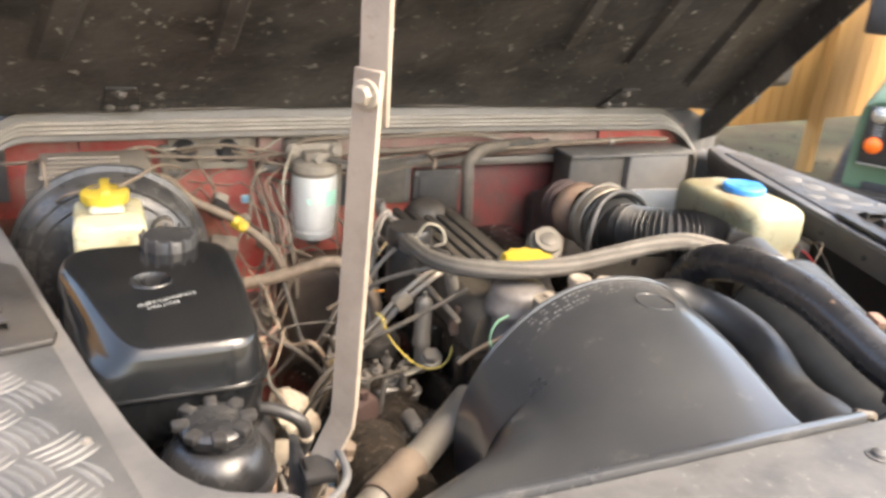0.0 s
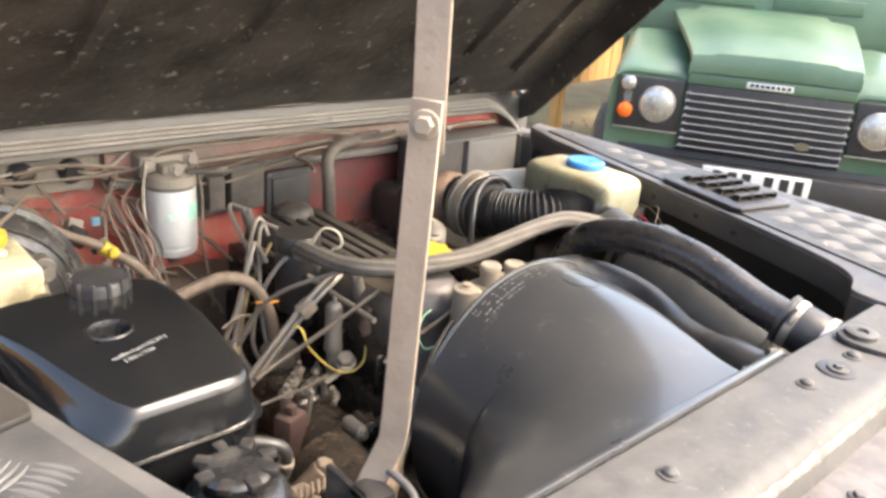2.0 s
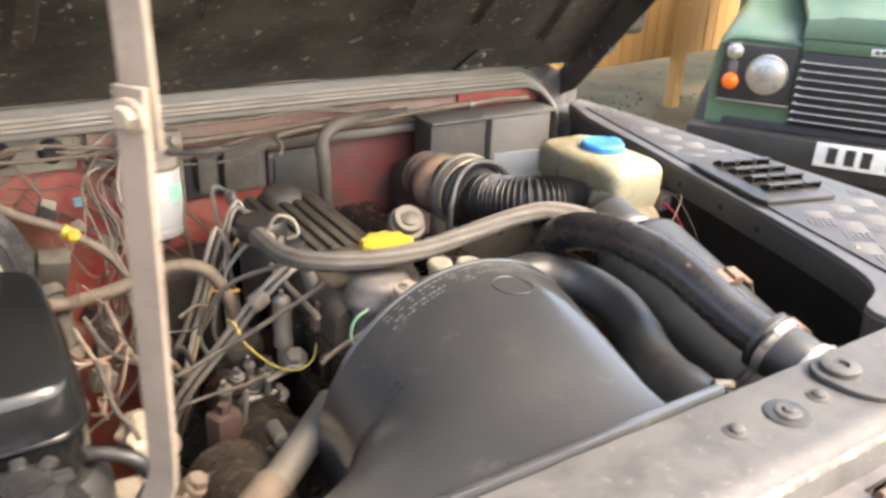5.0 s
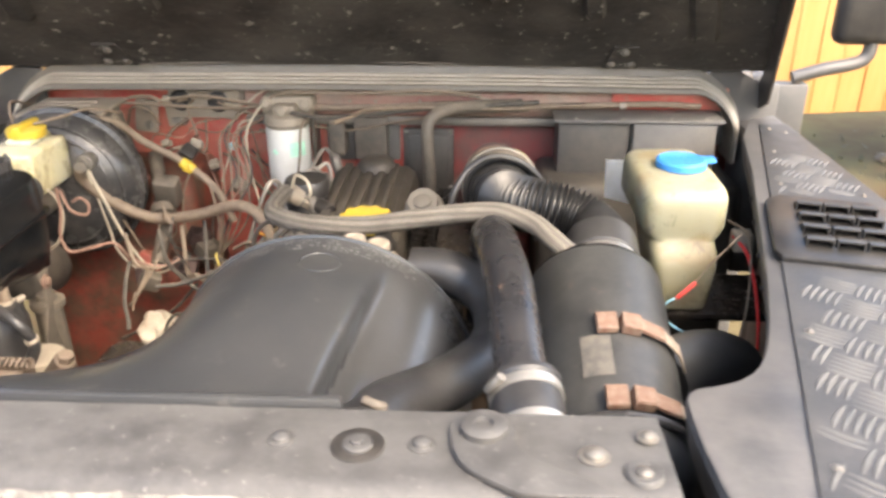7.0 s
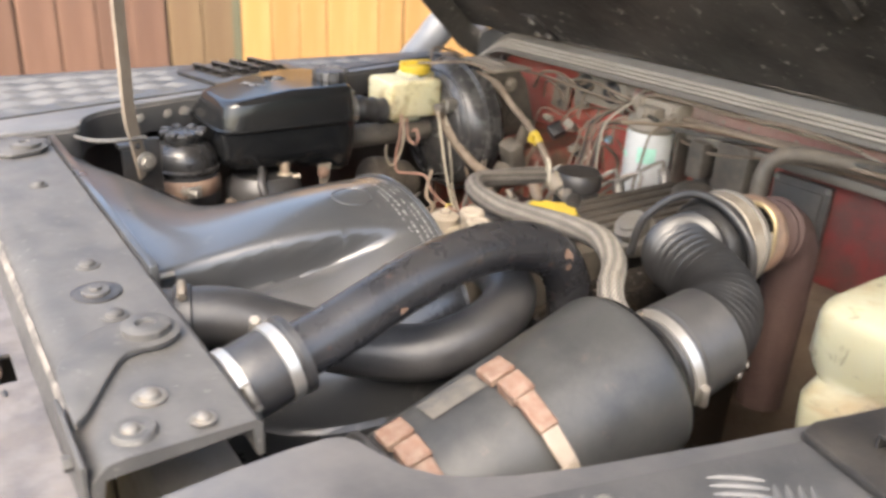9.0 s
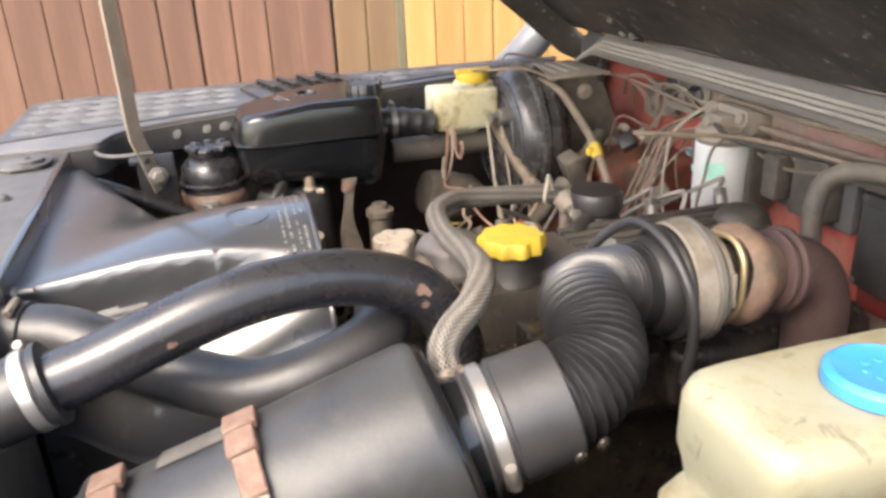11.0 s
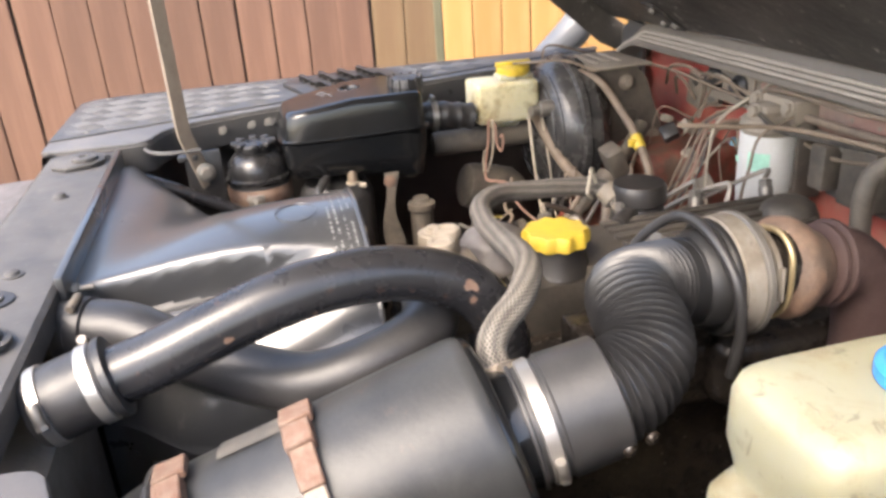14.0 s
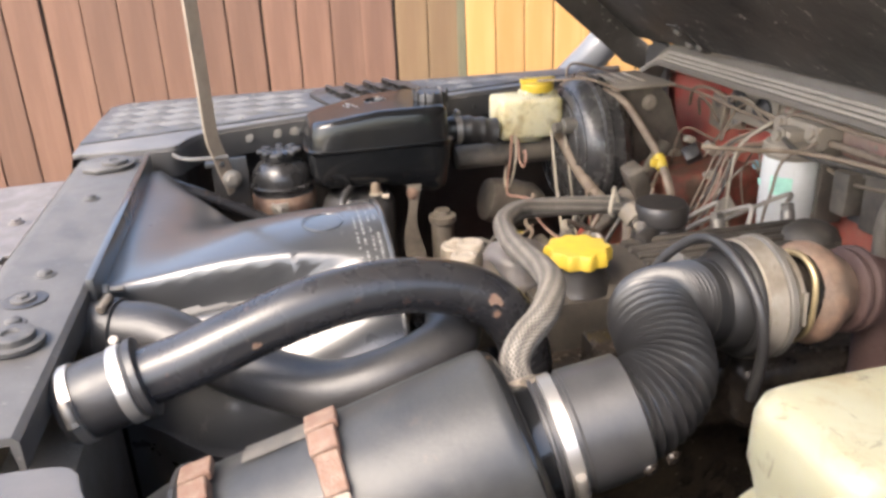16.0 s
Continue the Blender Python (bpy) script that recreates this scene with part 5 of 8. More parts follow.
def washer_bottle():
    ob = thing("washer_bottle", "yellowed milky washer bottle with a blue cap", "washer bottle", (0.46, 0.66, 0.95))
    bm = bmesh.new()
    rings, n = [], 44
    # height, x from, x to, y from, y to
    for z, xa, xb, ya, yb in ((1.042, 0.438, 0.49, 0.59, 0.68), (1.046, 0.432, 0.496, 0.583, 0.69), (1.07, 0.425, 0.5, 0.579, 0.7), (1.1, 0.42, 0.504, 0.58, 0.71), (1.118, 0.417, 0.505, 0.584, 0.72), (1.126, 0.419, 0.503, 0.592, 0.74), (1.132, 0.42, 0.503, 0.6, 0.76),
                              (1.139, 0.41, 0.511, 0.602, 0.785), (1.15, 0.404, 0.516, 0.6, 0.794), (1.184, 0.404, 0.516, 0.6, 0.794), (1.1935, 0.407, 0.513, 0.603, 0.791), (1.199, 0.413, 0.507, 0.611, 0.783), (1.2005, 0.424, 0.496, 0.625, 0.765)):
        ring = []
        for k in range(n):
            a = 2 * math.pi * k / n
            c, d = math.cos(a), math.sin(a)
            e = 0.32
            x = (xa + xb) / 2 + math.copysign(abs(c) ** e, c) * (xb - xa) / 2
            y = (ya + yb) / 2 + math.copysign(abs(d) ** e, d) * (yb - ya) / 2
            ring.append(bm.verts.new((x + 0.0012 * noise.noise((x * 25, y * 25, z * 25)), y, z)))
        rings.append(ring)
    for a, b in zip(rings[:-1], rings[1:]):
        for k in range(n):
            bm.faces.new((a[k], a[(k + 1) % n], b[(k + 1) % n], b[k]))
    bm.faces.new(rings[0][::-1])
    bm.faces.new(rings[-1])
    body = part("bottle", bm, M_MILK, ob)
    part("filler_neck", rod((0.47, 0.702, 1.19), (0.47, 0.702, 1.204), 0.03, 28), M_MILK, body)
    part("tray", box((0.425, 0.58, 1.03), (0.6, 0.7, 1.0415), 0.003), M_BLOCK, ob, "dark steel bottle tray")
    cap = part("cap", spun((0.47, 0.702, 1.1995), (0.47, 0.702, 1.213), [(0, 0.031), (0.15, 0.0335), (0.7, 0.0335), (0.85, 0.0315), (0.92, 0.029), (0.84, 0.027), (0.84, 0.001)], 40), M_BLUE, ob, "blue press-on cap")
    part("cap_tab", box((0.497, 0.712, 1.2005), (0.521, 0.732, 1.2065), 0.0022), M_BLUE, cap)
    for q in range(7):
        a = 2 * math.pi * q / 7
        part("cap_mark", box((0.47 + 0.011 * math.cos(a) - 0.002, 0.702 + 0.011 * math.sin(a) - 0.002, 1.2108), (0.47 + 0.011 * math.cos(a) + 0.002, 0.702 + 0.011 * math.sin(a) + 0.002, 1.2118), 0.0004, 1), M_BLUE, cap)


washer_bottle()


def air_cleaner():
    ob = thing("air_cleaner", "black cylindrical air cleaner with rusty latches", "air cleaner", (0.345, 0.35, 1.0))
    a, b = Vector((0.328, 0.212, 1.048)), Vector((0.33, 0.476, 1.124))
    d = (b - a).normalized()
    up = Vector((0, 0, 1))
    up = (up - d * up.dot(d)).normalized()
    sd = d.cross(up)
    can = part("canister", spun(a, b, [(0, 0.05), (0.01, 0.059), (0.04, 0.065), (0.1, 0.069), (0.96, 0.0755), (0.985, 0.0745), (1, 0.071), (1.001, 0.05)], 64), M_CAN, ob)
    part("end_rim", tube([a + d * 0.045 + (up * math.cos(t) + sd * math.sin(t)) * 0.074 for t in [2 * math.pi * i / 24 for i in range(25)]], 0.0045, 8, 3), M_RUBBER, can)
    part("label", raw([a + d * s + (up * math.cos(t) - sd * math.sin(t)) * 0.0728 for s in (0.092, 0.142) for t in (0.05, 0.25, 0.45)], [(0, 1, 4, 3), (1, 2, 5, 4)]), M_LABELG, can, "peeling grey label")
    for s, t0 in ((0.152, 0.02), (0.062, 0.02)):
        for t, w, h, ln in ((t0 - 0.1, 0.0115, 0.008, 0.02), (t0 + 0.2, 0.01, 0.012, 0.02), (t0 + 0.5, 0.0085, 0.005, 0.03), (t0 + 0.86, 0.0075, 0.003, 0.028), (t0 + 1.2, 0.0075, 0.003, 0.028)):
            rad = up * math.cos(t) + sd * math.sin(t)
            tan = d.cross(rad)
            q = a + d * s + rad * 0.078
            vs = [q + d * u * w + tan * v * ln / 2 + rad * k * h * 0.5 for k in (-1, 1) for u, v in ((-1, -1), (1, -1), (1, 1), (-1, 1))]
            bm = raw(vs, [(0, 1, 2, 3), (4, 5, 6, 7), (0, 1, 5, 4), (1, 2, 6, 5), (2, 3, 7, 6), (3, 0, 4, 7)])
            bmesh.ops.bevel(bm, geom=bm.edges[:], offset=0.0012, segments=1, affect="EDGES")
            part("latch" if t < t0 + 0.3 else "latch_strap", bm, M_RUST if t < t0 + 0.6 else M_STEEL, can, "rusty over-centre latch" if t < t0 + 0.3 else "worn steel latch strap")
    o0, o1 = Vector((0.341, 0.474, 1.128)), Vector((0.347, 0.556, 1.148))
    out = part("outlet", spun(o0, o1, [(0.2, 0.04), (0.21, 0.0465), (0.24, 0.0465), (0.25, 0.0435), (0.46, 0.0435), (0.48, 0.0455), (0.98, 0.044), (1, 0.042), (1.001, 0.03)], 44), M_SLEEVE, ob, "black rubber outlet sleeve")
    part("end_face", spun(b - d * 0.001, b + d * 0.006, [(0, 0.0725), (0.5, 0.0715), (0.9, 0.068), (1, 0.06), (1, 0.03)], 56), M_TANK, can, "glossy black end face")
    part("outlet_neck", spun(o0, o1, [(0, 0.05), (0.05, 0.046), (0.12, 0.0435), (0.24, 0.0435), (0.245, 0.03)], 44), M_TANK, ob, "glossy black outlet neck")
    jubilee(o0.lerp(o1, 0.29), o0.lerp(o1, 0.42), 0.044, out, (0.9, 0, -0.12))
    hose = part("corrugated_hose", tube([(0.347, 0.54, 1.146), (0.345, 0.566, 1.152), (0.333, 0.589, 1.161), (0.31, 0.6, 1.17), (0.286, 0.6035, 1.176), (0.263, 0.611, 1.177), (0.246, 0.63, 1.173), (0.235, 0.656, 1.167), (0.231, 0.672, 1.164)], lambda u: 0.0318 + 0.005 * max(0.0, 1 - u * 4) + 0.002 * max(0.0, u * 5 - 4), 48, 14, 33, 0.0064), M_CORR, ob, "black corrugated intake hose")
    part("end_cuff", tube([(0.2335, 0.662, 1.1655), (0.2305, 0.676, 1.163), (0.229, 0.692, 1.1615)], 0.0375, 36), M_MATT, hose, "smooth rubber cuff")
    for q in ((0.386, 0.552, 1.128), (0.379, 0.572, 1.128)):
        part("clamp_stud", hexbolt(q, (0.9, 0.3, -0.2), 0.0038, 0.0055), M_BLOCK, hose)
    part("inlet_trunk", tube([(0.4, 0.41, 1.05), (0.44, 0.44, 1.05), (0.48, 0.47, 1.035), (0.51, 0.49, 1.0), (0.52, 0.5, 0.9)], 0.04, 24), M_CAN, ob)
    part("cradle", box((0.28, 0.25, 0.93), (0.42, 0.42, 0.985), 0.006), M_BLOCK, ob)


air_cleaner()


def intake_pipes():
    ob = thing("intercooler_pipe", "black painted intercooler pipe with chipped paint", "intake pipe", (0.225, 0.34, 1.1))
    pts = [(0.239, 0.206, 1.17), (0.235, 0.247, 1.18), (0.232, 0.29, 1.194), (0.228, 0.333, 1.206), (0.222, 0.376, 1.211), (0.217, 0.421, 1.209), (0.213, 0.467, 1.196), (0.212, 0.5, 1.172), (0.21, 0.52, 1.13), (0.208, 0.525, 1.06)]
    pipe = part("pipe", tube(pts, 0.0225, 24), M_PIPE, ob)
    for i, (s, a, size) in enumerate(((0.235, 95, 0.003), (0.27, -30, 0.0022), (0.715, 70, 0.0055), (0.735, 95, 0.0035), (0.4, 120, 0.002))):
        part("bare_patch", patch(pts, 0.0225, s, a, size, i), M_BARE, pipe, "chipped rusty patch")
    e0, e1 = Vector((0.244, 0.155, 1.158)), Vector((0.238, 0.215, 1.173))
    slv = part("sleeve", spun(e0, e1, [(0, 0.027), (0.04, 0.029), (0.5, 0.0295), (0.85, 0.029), (0.9, 0.0315), (0.98, 0.0315), (1, 0.024)], 34), M_RUBBER, ob, "thick rubber joining sleeve")
    jubilee(e0.lerp(e1, 0.68), e0.lerp(e1, 0.84), 0.0292, slv, (-0.7, 0, 0.5))
    jubilee(e0.lerp(e1, 0.1), e0.lerp(e1, 0.24), 0.0292, slv, (0.8, 0, 0.3))
    low = thing("lower_coolant_hose", "matt black moulded rubber hose beside the cowl", "hose", (0.16, 0.3, 1.05))
    q = [(0.108, 0.15, 1.153), (0.1235, 0.2, 1.152), (0.144, 0.24, 1.139), (0.169, 0.28, 1.127), (0.193, 0.318, 1.12), (0.213, 0.352, 1.12), (0.221, 0.39, 1.128), (0.213, 0.43, 1.136), (0.192, 0.458, 1.142), (0.16, 0.468, 1.151), (0.125, 0.472, 1.15)]
    h = part("hose", tube(q, lambda u: 0.0255 + 0.002 * max(0.0, 1 - u * 6), 24), M_RUBBER, low)
    jubilee((0.112, 0.163, 1.1533), (0.1165, 0.177, 1.153), 0.028, h, (0.2, 0, 1), M_RUBBER)


intake_pipes()


def breather_hose():
    ob = thing("breather_hose", "grey woven breather hose with a steel clamp", "hose", (0.1, 0.57, 1.1))
    pts = [(-0.062, 0.76, 1.122), (-0.078, 0.754, 1.134), (-0.084, 0.738, 1.141), (-0.084, 0.7, 1.145), (-0.079, 0.65, 1.15), (-0.06, 0.603, 1.158), (-0.01, 0.568, 1.164), (0.055, 0.556, 1.168), (0.12, 0.55, 1.18), (0.18, 0.547, 1.19), (0.225, 0.539, 1.195), (0.262, 0.518, 1.19), (0.283, 0.494, 1.181), (0.298, 0.483, 1.172), (0.312, 0.482, 1.163), (0.318, 0.484, 1.154)]
    hose = part("hose", tube(pts, 0.0118, 18, 8, uvs=True), M_BRAID, ob)
    jubilee((0.31, 0.482, 1.165), (0.3165, 0.4835, 1.157), 0.0125, hose, (0.4, 0.3, 0.5), M_STEEL)
    part("end_fitting", join(rod((-0.066, 0.758, 1.125), (-0.081, 0.75, 1.137), 0.0142, 16), rod((-0.05, 0.764, 1.113), (-0.066, 0.759, 1.125), 0.011, 6)), M_GRIME, ob)
    part("pinch_wire", tube([(-0.072, 0.735, 1.15), (-0.062, 0.725, 1.172), (-0.045, 0.715, 1.168), (-0.04, 0.71, 1.15), (-0.05, 0.72, 1.14)], 0.0022, 7), M_WIREW, ob)


breather_hose()


def engine():
    ob = thing("engine", "grimy diesel engine with a dusty rocker cover and yellow filler cap", "engine", (0.0, 0.75, 0.6))
    part("cylinder_block", box((-0.07, 0.512, 0.6), (0.12, 1.02, 0.978), 0.012), M_BLOCK, ob)
    part("front_plate", box((-0.105, 0.495, 0.62), (0.13, 0.51, 0.97), 0.006), M_BLOCK, ob)
    part("cylinder_head", box((-0.056, 0.56, 0.98), (0.125, 1.02, 1.05), 0.006), M_BLOCK, ob)
    prof = [(-0.05, 1.045), (-0.052, 1.075), (-0.046, 1.1), (-0.034, 1.11), (0.075, 1.112), (0.088, 1.102), (0.094, 1.078), (0.092, 1.045)]
    n = 20
    vs = [(x, 0.575 + 0.395 * i / n, z - (0.006 if i in (0, n) else 0)) for i in range(n + 1) for x, z in prof]
    k = len(prof)
    fs = [(i * k + j, i * k + j + 1, (i + 1) * k + j + 1, (i + 1) * k + j) for i in range(n) for j in range(k - 1)] + [tuple(range(k)), tuple(n * k + j for j in range(k))]
    rk = part("rocker_cover", raw(vs, fs), M_ROCKER, ob, "dust-caked rocker cover")
    for x in (-0.024, -0.004, 0.016, 0.036, 0.056):
        part("ridge", box((x - 0.006, 0.72, 1.108), (x + 0.006, 0.955, 1.1165), 0.002, 2), M_ROCKER, rk)
    part("filler_turret", spun((0.05, 0.633, 1.105), (0.05, 0.633, 1.136), [(0, 0.04), (0.3, 0.034), (1, 0.03)], 26), M_VENT, rk)
    vs, seg = [], 60
    for z, f in ((1.134, 0.9), (1.136, 1.0), (1.147, 1.0), (1.151, 0.93), (1.152, 0.6)):
        for q in range(seg):
            a = 2 * math.pi * q / seg
            r = 0.0345 * f * (1 + 0.075 * math.cos(10 * a) * (1 if f > 0.8 else 0))
            vs.append((0.05 + r * math.cos(a), 0.633 + r * math.sin(a), z))
    fs = [(i * seg + q, i * seg + (q + 1) % seg, (i + 1) * seg + (q + 1) % seg, (i + 1) * seg + q) for i in range(4) for q in range(seg)] + [tuple(range(seg)), tuple(4 * seg + q for q in range(seg))]
    part("oil_filler_cap", raw(vs, fs), M_YELLOW, rk, "yellow lobed oil filler cap")
    cyc = part("breather_separator", spun((-0.062, 0.788, 1.03), (-0.062, 0.788, 1.146), [(0, 0.03), (0.5, 0.032), (0.72, 0.032), (0.76, 0.03), (0.8, 0.034), (0.96, 0.034), (1, 0.031)], 30), M_VENT, ob, "black oil breather canister")
    part("outlet_stub", rod((-0.062, 0.788, 1.115), (-0.02, 0.74, 1.11), 0.012), M_VENT, cyc)
    part("end_cap", spun((0.025, 0.94, 1.1), (0.025, 0.938, 1.132), [(0, 0.036), (0.4, 0.034), (0.7, 0.03), (0.9, 0.022), (1, 0.01)], 26), M_ROCKER, rk)
    # thermostat housing with its two tall bolts
    th = part("thermostat_housing", join(box((0.035, 0.487, 1.07), (0.105, 0.54, 1.145), 0.01, 3), rod((0.07, 0.52, 1.06), (0.07, 0.44, 1.05), 0.026)), M_GRIME, ob, "chalky alloy thermostat housing")
    part("lug", join(rod((0.008, 0.508, 1.1), (0.008, 0.508, 1.152), 0.017, 20), box((0.004, 0.5, 1.1), (0.04, 0.53, 1.142), 0.006, 2)), M_GRIME, th)
    part("bolt", hexbolt((0.008, 0.508, 1.152), (0, 0, 1), 0.007, 0.01), M_GRIME, th)
    for p in ((0.053, 0.513), (0.083, 0.499)):
        part("bolt", join(rod((*p, 1.14), (*p, 1.166), 0.0125, 18), spun((*p, 1.164), (*p, 1.1725), [(0, 0.0145), (0.6, 0.0145), (0.9, 0.013), (1, 0.009), (0.8, 0.007)], 18)), M_GRIME, th)
    part("vacuum_pump", spun((0.008, 0.578, 0.99), (0.008, 0.575, 1.143), [(0, 0.034), (0.1, 0.035), (0.72, 0.036), (0.74, 0.0425), (0.77, 0.0435), (0.81, 0.0425), (0.83, 0.0395), (0.92, 0.037), (0.97, 0.032), (1, 0.02)], 36), M_CARRIER, ob, "round greyish vacuum pump with a rolled rim")
    part("pulley_cap", join(spun((0.122, 0.72, 1.12), (0.12, 0.7, 1.146), [(0, 0.026), (0.45, 0.028), (0.6, 0.026), (0.62, 0.019), (0.8, 0.0185), (0.85, 0.0215), (1, 0.021)], 28), spun((0.12, 0.7, 1.145), (0.1195, 0.698, 1.149), [(0, 0.013), (0.6, 0.013), (1, 0.008)], 18)), M_ALLOY, ob, "grimy round vacuum fitting")
    # injection pump and its lines, on the driver's side
    pump = part("injection_pump", join(rod((-0.135, 0.56, 0.93), (-0.135, 0.73, 0.93), 0.044, 30), box((-0.165, 0.62, 0.92), (-0.1, 0.71, 0.985), 0.012, 3)), M_BLOCK, ob, "oily black injection pump")
    head = part("pump_head", spun((-0.108, 0.758, 0.925), (-0.113, 0.75, 0.996), [(0, 0.03), (0.3, 0.031), (0.34, 0.026), (0.62, 0.0255), (0.66, 0.0285), (0.86, 0.0285), (0.95, 0.025), (1, 0.015)], 30), M_BOXBROWN, pump, "grimy cast alloy pump head")
    for k in range(5):
        a = 0.3 + 2 * math.pi * k / 5
        part("bolt", hexbolt((-0.11 + 0.03 * math.cos(a), 0.756 + 0.03 * math.sin(a), 0.944), (0, -0.15, 1), 0.0055, 0.0075), M_BOLT, head)
    part("solenoid", join(spun((-0.0875, 0.655, 0.985), (-0.0875, 0.655, 1.096), [(0, 0.0085), (0.36, 0.0085), (0.37, 0.0125), (0.44, 0.0125), (0.46, 0.0115), (0.93, 0.0115), (0.97, 0.01), (1, 0.006)], 22), rod((-0.0875, 0.655, 1.094), (-0.0875, 0.655, 1.104), 0.003, 8)), M_ALLOY, pump, "pale alloy stop solenoid")
    part("solenoid_nut", hexbolt((-0.079, 0.638, 1.012), (-0.2, -0.4, 1), 0.0125, 0.015), M_BOLT, pump)
    part("boost_cap", join(spun((-0.045, 0.635, 1.03), (-0.047, 0.63, 1.075), [(0, 0.009), (0.5, 0.01), (0.55, 0.013), (0.8, 0.013), (1, 0.008)], 18), rod((-0.047, 0.63, 1.074), (-0.0475, 0.629, 1.09), 0.0065, 10)), M_BARE, pump, "rust-brown fitting")
    for x, y, z, r in ((-0.15, 0.655, 1.0, 0.0075), (-0.135, 0.64, 0.99, 0.009), (-0.118, 0.65, 0.992, 0.007), (-0.172, 0.635, 1.0, 0.008), (-0.105, 0.63, 0.975, 0.009), (-0.1, 0.675, 0.99, 0.0065), (-0.128, 0.675, 1.0, 0.006)):
        part("pump_union", join(rod((x, y, z - 0.04), (x, y, z), r * 0.85, 14), hexbolt((x, y, z - 0.004), (-0.15, -0.3, 1), r, r * 1.25), rod((x, y, z), (x - 0.002, y - 0.004, z + 0.012), r * 0.45, 10)), M_BOLT, pump)
    part("lever", join(box((-0.128, 0.618, 1.004), (-0.09, 0.626, 1.008), 0.001, 1, turn=(10, 0, 20)), rod((-0.124, 0.62, 0.985), (-0.124, 0.62, 1.014), 0.004, 12)), M_BOLT, pump)
    part("cold_start_body", join(box((-0.203, 0.588, 0.93), (-0.166, 0.618, 0.99), 0.007, 2, turn=(0, 0, 20)), rod((-0.185, 0.6, 0.99), (-0.185, 0.6, 1.002), 0.007, 6)), M_EXH, pump, "rust-brown housing")
    part("timing_cover", join(box((-0.16, 0.475, 0.7), (0.05, 0.5, 0.99), 0.02, 3), rod((-0.12, 0.45, 0.83), (-0.12, 0.5, 0.83), 0.06, 30)), M_BLOCK, ob)
    for k in range(9):
        a = 2 * math.pi * k / 9
        part("bolt", hexbolt((-0.12 + 0.05 * math.cos(a), 0.449, 0.83 + 0.05 * math.sin(a)), (0, -1, 0), 0.006, 0.008), M_BOLT, ob)
    part("lift_pump", join(rod((-0.16, 0.77, 0.84), (-0.1, 0.77, 0.84), 0.03, 20), rod((-0.13, 0.77, 0.84), (-0.13, 0.77, 0.9), 0.022, 16)), M_RUST, ob, "brown lift pump")
    part("leak_off_rail", tube([(-0.062, 0.6, 1.085), (-0.066, 0.7, 1.09), (-0.06, 0.82, 1.088), (-0.066, 0.95, 1.08)], 0.004, 10), M_LINE, ob)
    for i in range(5):
        part("head_rib", box((-0.069, 0.58 + 0.085 * i, 0.982), (-0.055, 0.588 + 0.085 * i, 1.043), 0.003, 1), M_BLOCK, ob)
    # flange bolts round the timing case, each standing on its boss
    for k in range(7):
        x, z = -0.165 + 0.014 * k, 0.985 + 0.022 * math.sin(0.7 * k + 0.4)
        part("flange_bolt", join(rod((x, 0.53, z), (x, 0.498, z), 0.0095, 14), hexbolt((x, 0.498, z), (0, -1, 0.25), 0.0068, 0.009)), (M_BLOCK, M_BOLT, M_BLOCK)[k % 3], ob)
    part("case_flange", box((-0.178, 0.515, 0.9), (-0.06, 0.532, 0.996), 0.01, 3), M_BLOCK, ob)
    part("stay", box((-0.163, 0.598, 0.94), (-0.158, 0.604, 1.012), 0.001, 1, turn=(0, 8, 0)), M_BOLT, ob)
    part("starter", rod((-0.16, 0.82, 0.78), (-0.16, 1.0, 0.78), 0.045, 24), M_BLOCK, ob)
    alt = part("steering_pump", join(rod((-0.22, 0.4, 1.0), (-0.22, 0.48, 1.0), 0.045, 26), box((-0.25, 0.41, 0.94), (-0.19, 0.47, 1.02), 0.008)), M_BLOCK, ob)
    part("pulley", spun((-0.22, 0.365, 1.0), (-0.22, 0.4, 1.0), [(0, 0.05), (0.3, 0.05), (0.5, 0.038), (0.7, 0.05), (1, 0.05)], 32), M_BLOCK, alt)
    part("rigid_pipe", tube([(-0.3, 0.32, 1.03), (-0.24, 0.36, 1.04), (-0.17, 0.42, 1.04), (-0.1, 0.48, 1.05)], 0.017, 18), M_ALLOY, ob, "alloy coolant pipe")
    part("hose_joint", tube([(-0.25, 0.352, 1.039), (-0.22, 0.377, 1.04), (-0.2, 0.395, 1.04)], 0.02, 18), M_SHADE, ob)
    for i in range(4):
        y = 0.66 + 0.1 * i
        part("injector", join(rod((-0.03, y, 1.05), (-0.05, y, 1.12), 0.009, 14), hexbolt((-0.05, y, 1.12), (-0.2, 0, 1), 0.009)), M_BOLT, ob)
        part("fuel_line", tube([(-0.15 + 0.02 * i, 0.76, 0.955), (-0.16 + 0.02 * i, 0.78, 1.0), (-0.13 + 0.012 * i, 0.74 + 0.04 * i, 1.08), (-0.075, y + 0.01, 1.13), (-0.052, y, 1.128)], 0.0032, 8), M_LINE, ob)
    part("inlet_manifold", join(box((0.11, 0.55, 0.98), (0.18, 1.0, 1.06), 0.015, 3), rod((0.208, 0.525, 1.02), (0.15, 0.56, 1.02), 0.025)), M_BLOCK, ob)
    part("heat_shield", box((0.14, 0.6, 1.06), (0.19, 0.74, 1.1), 0.006), M_BLOCK, ob)


engine()


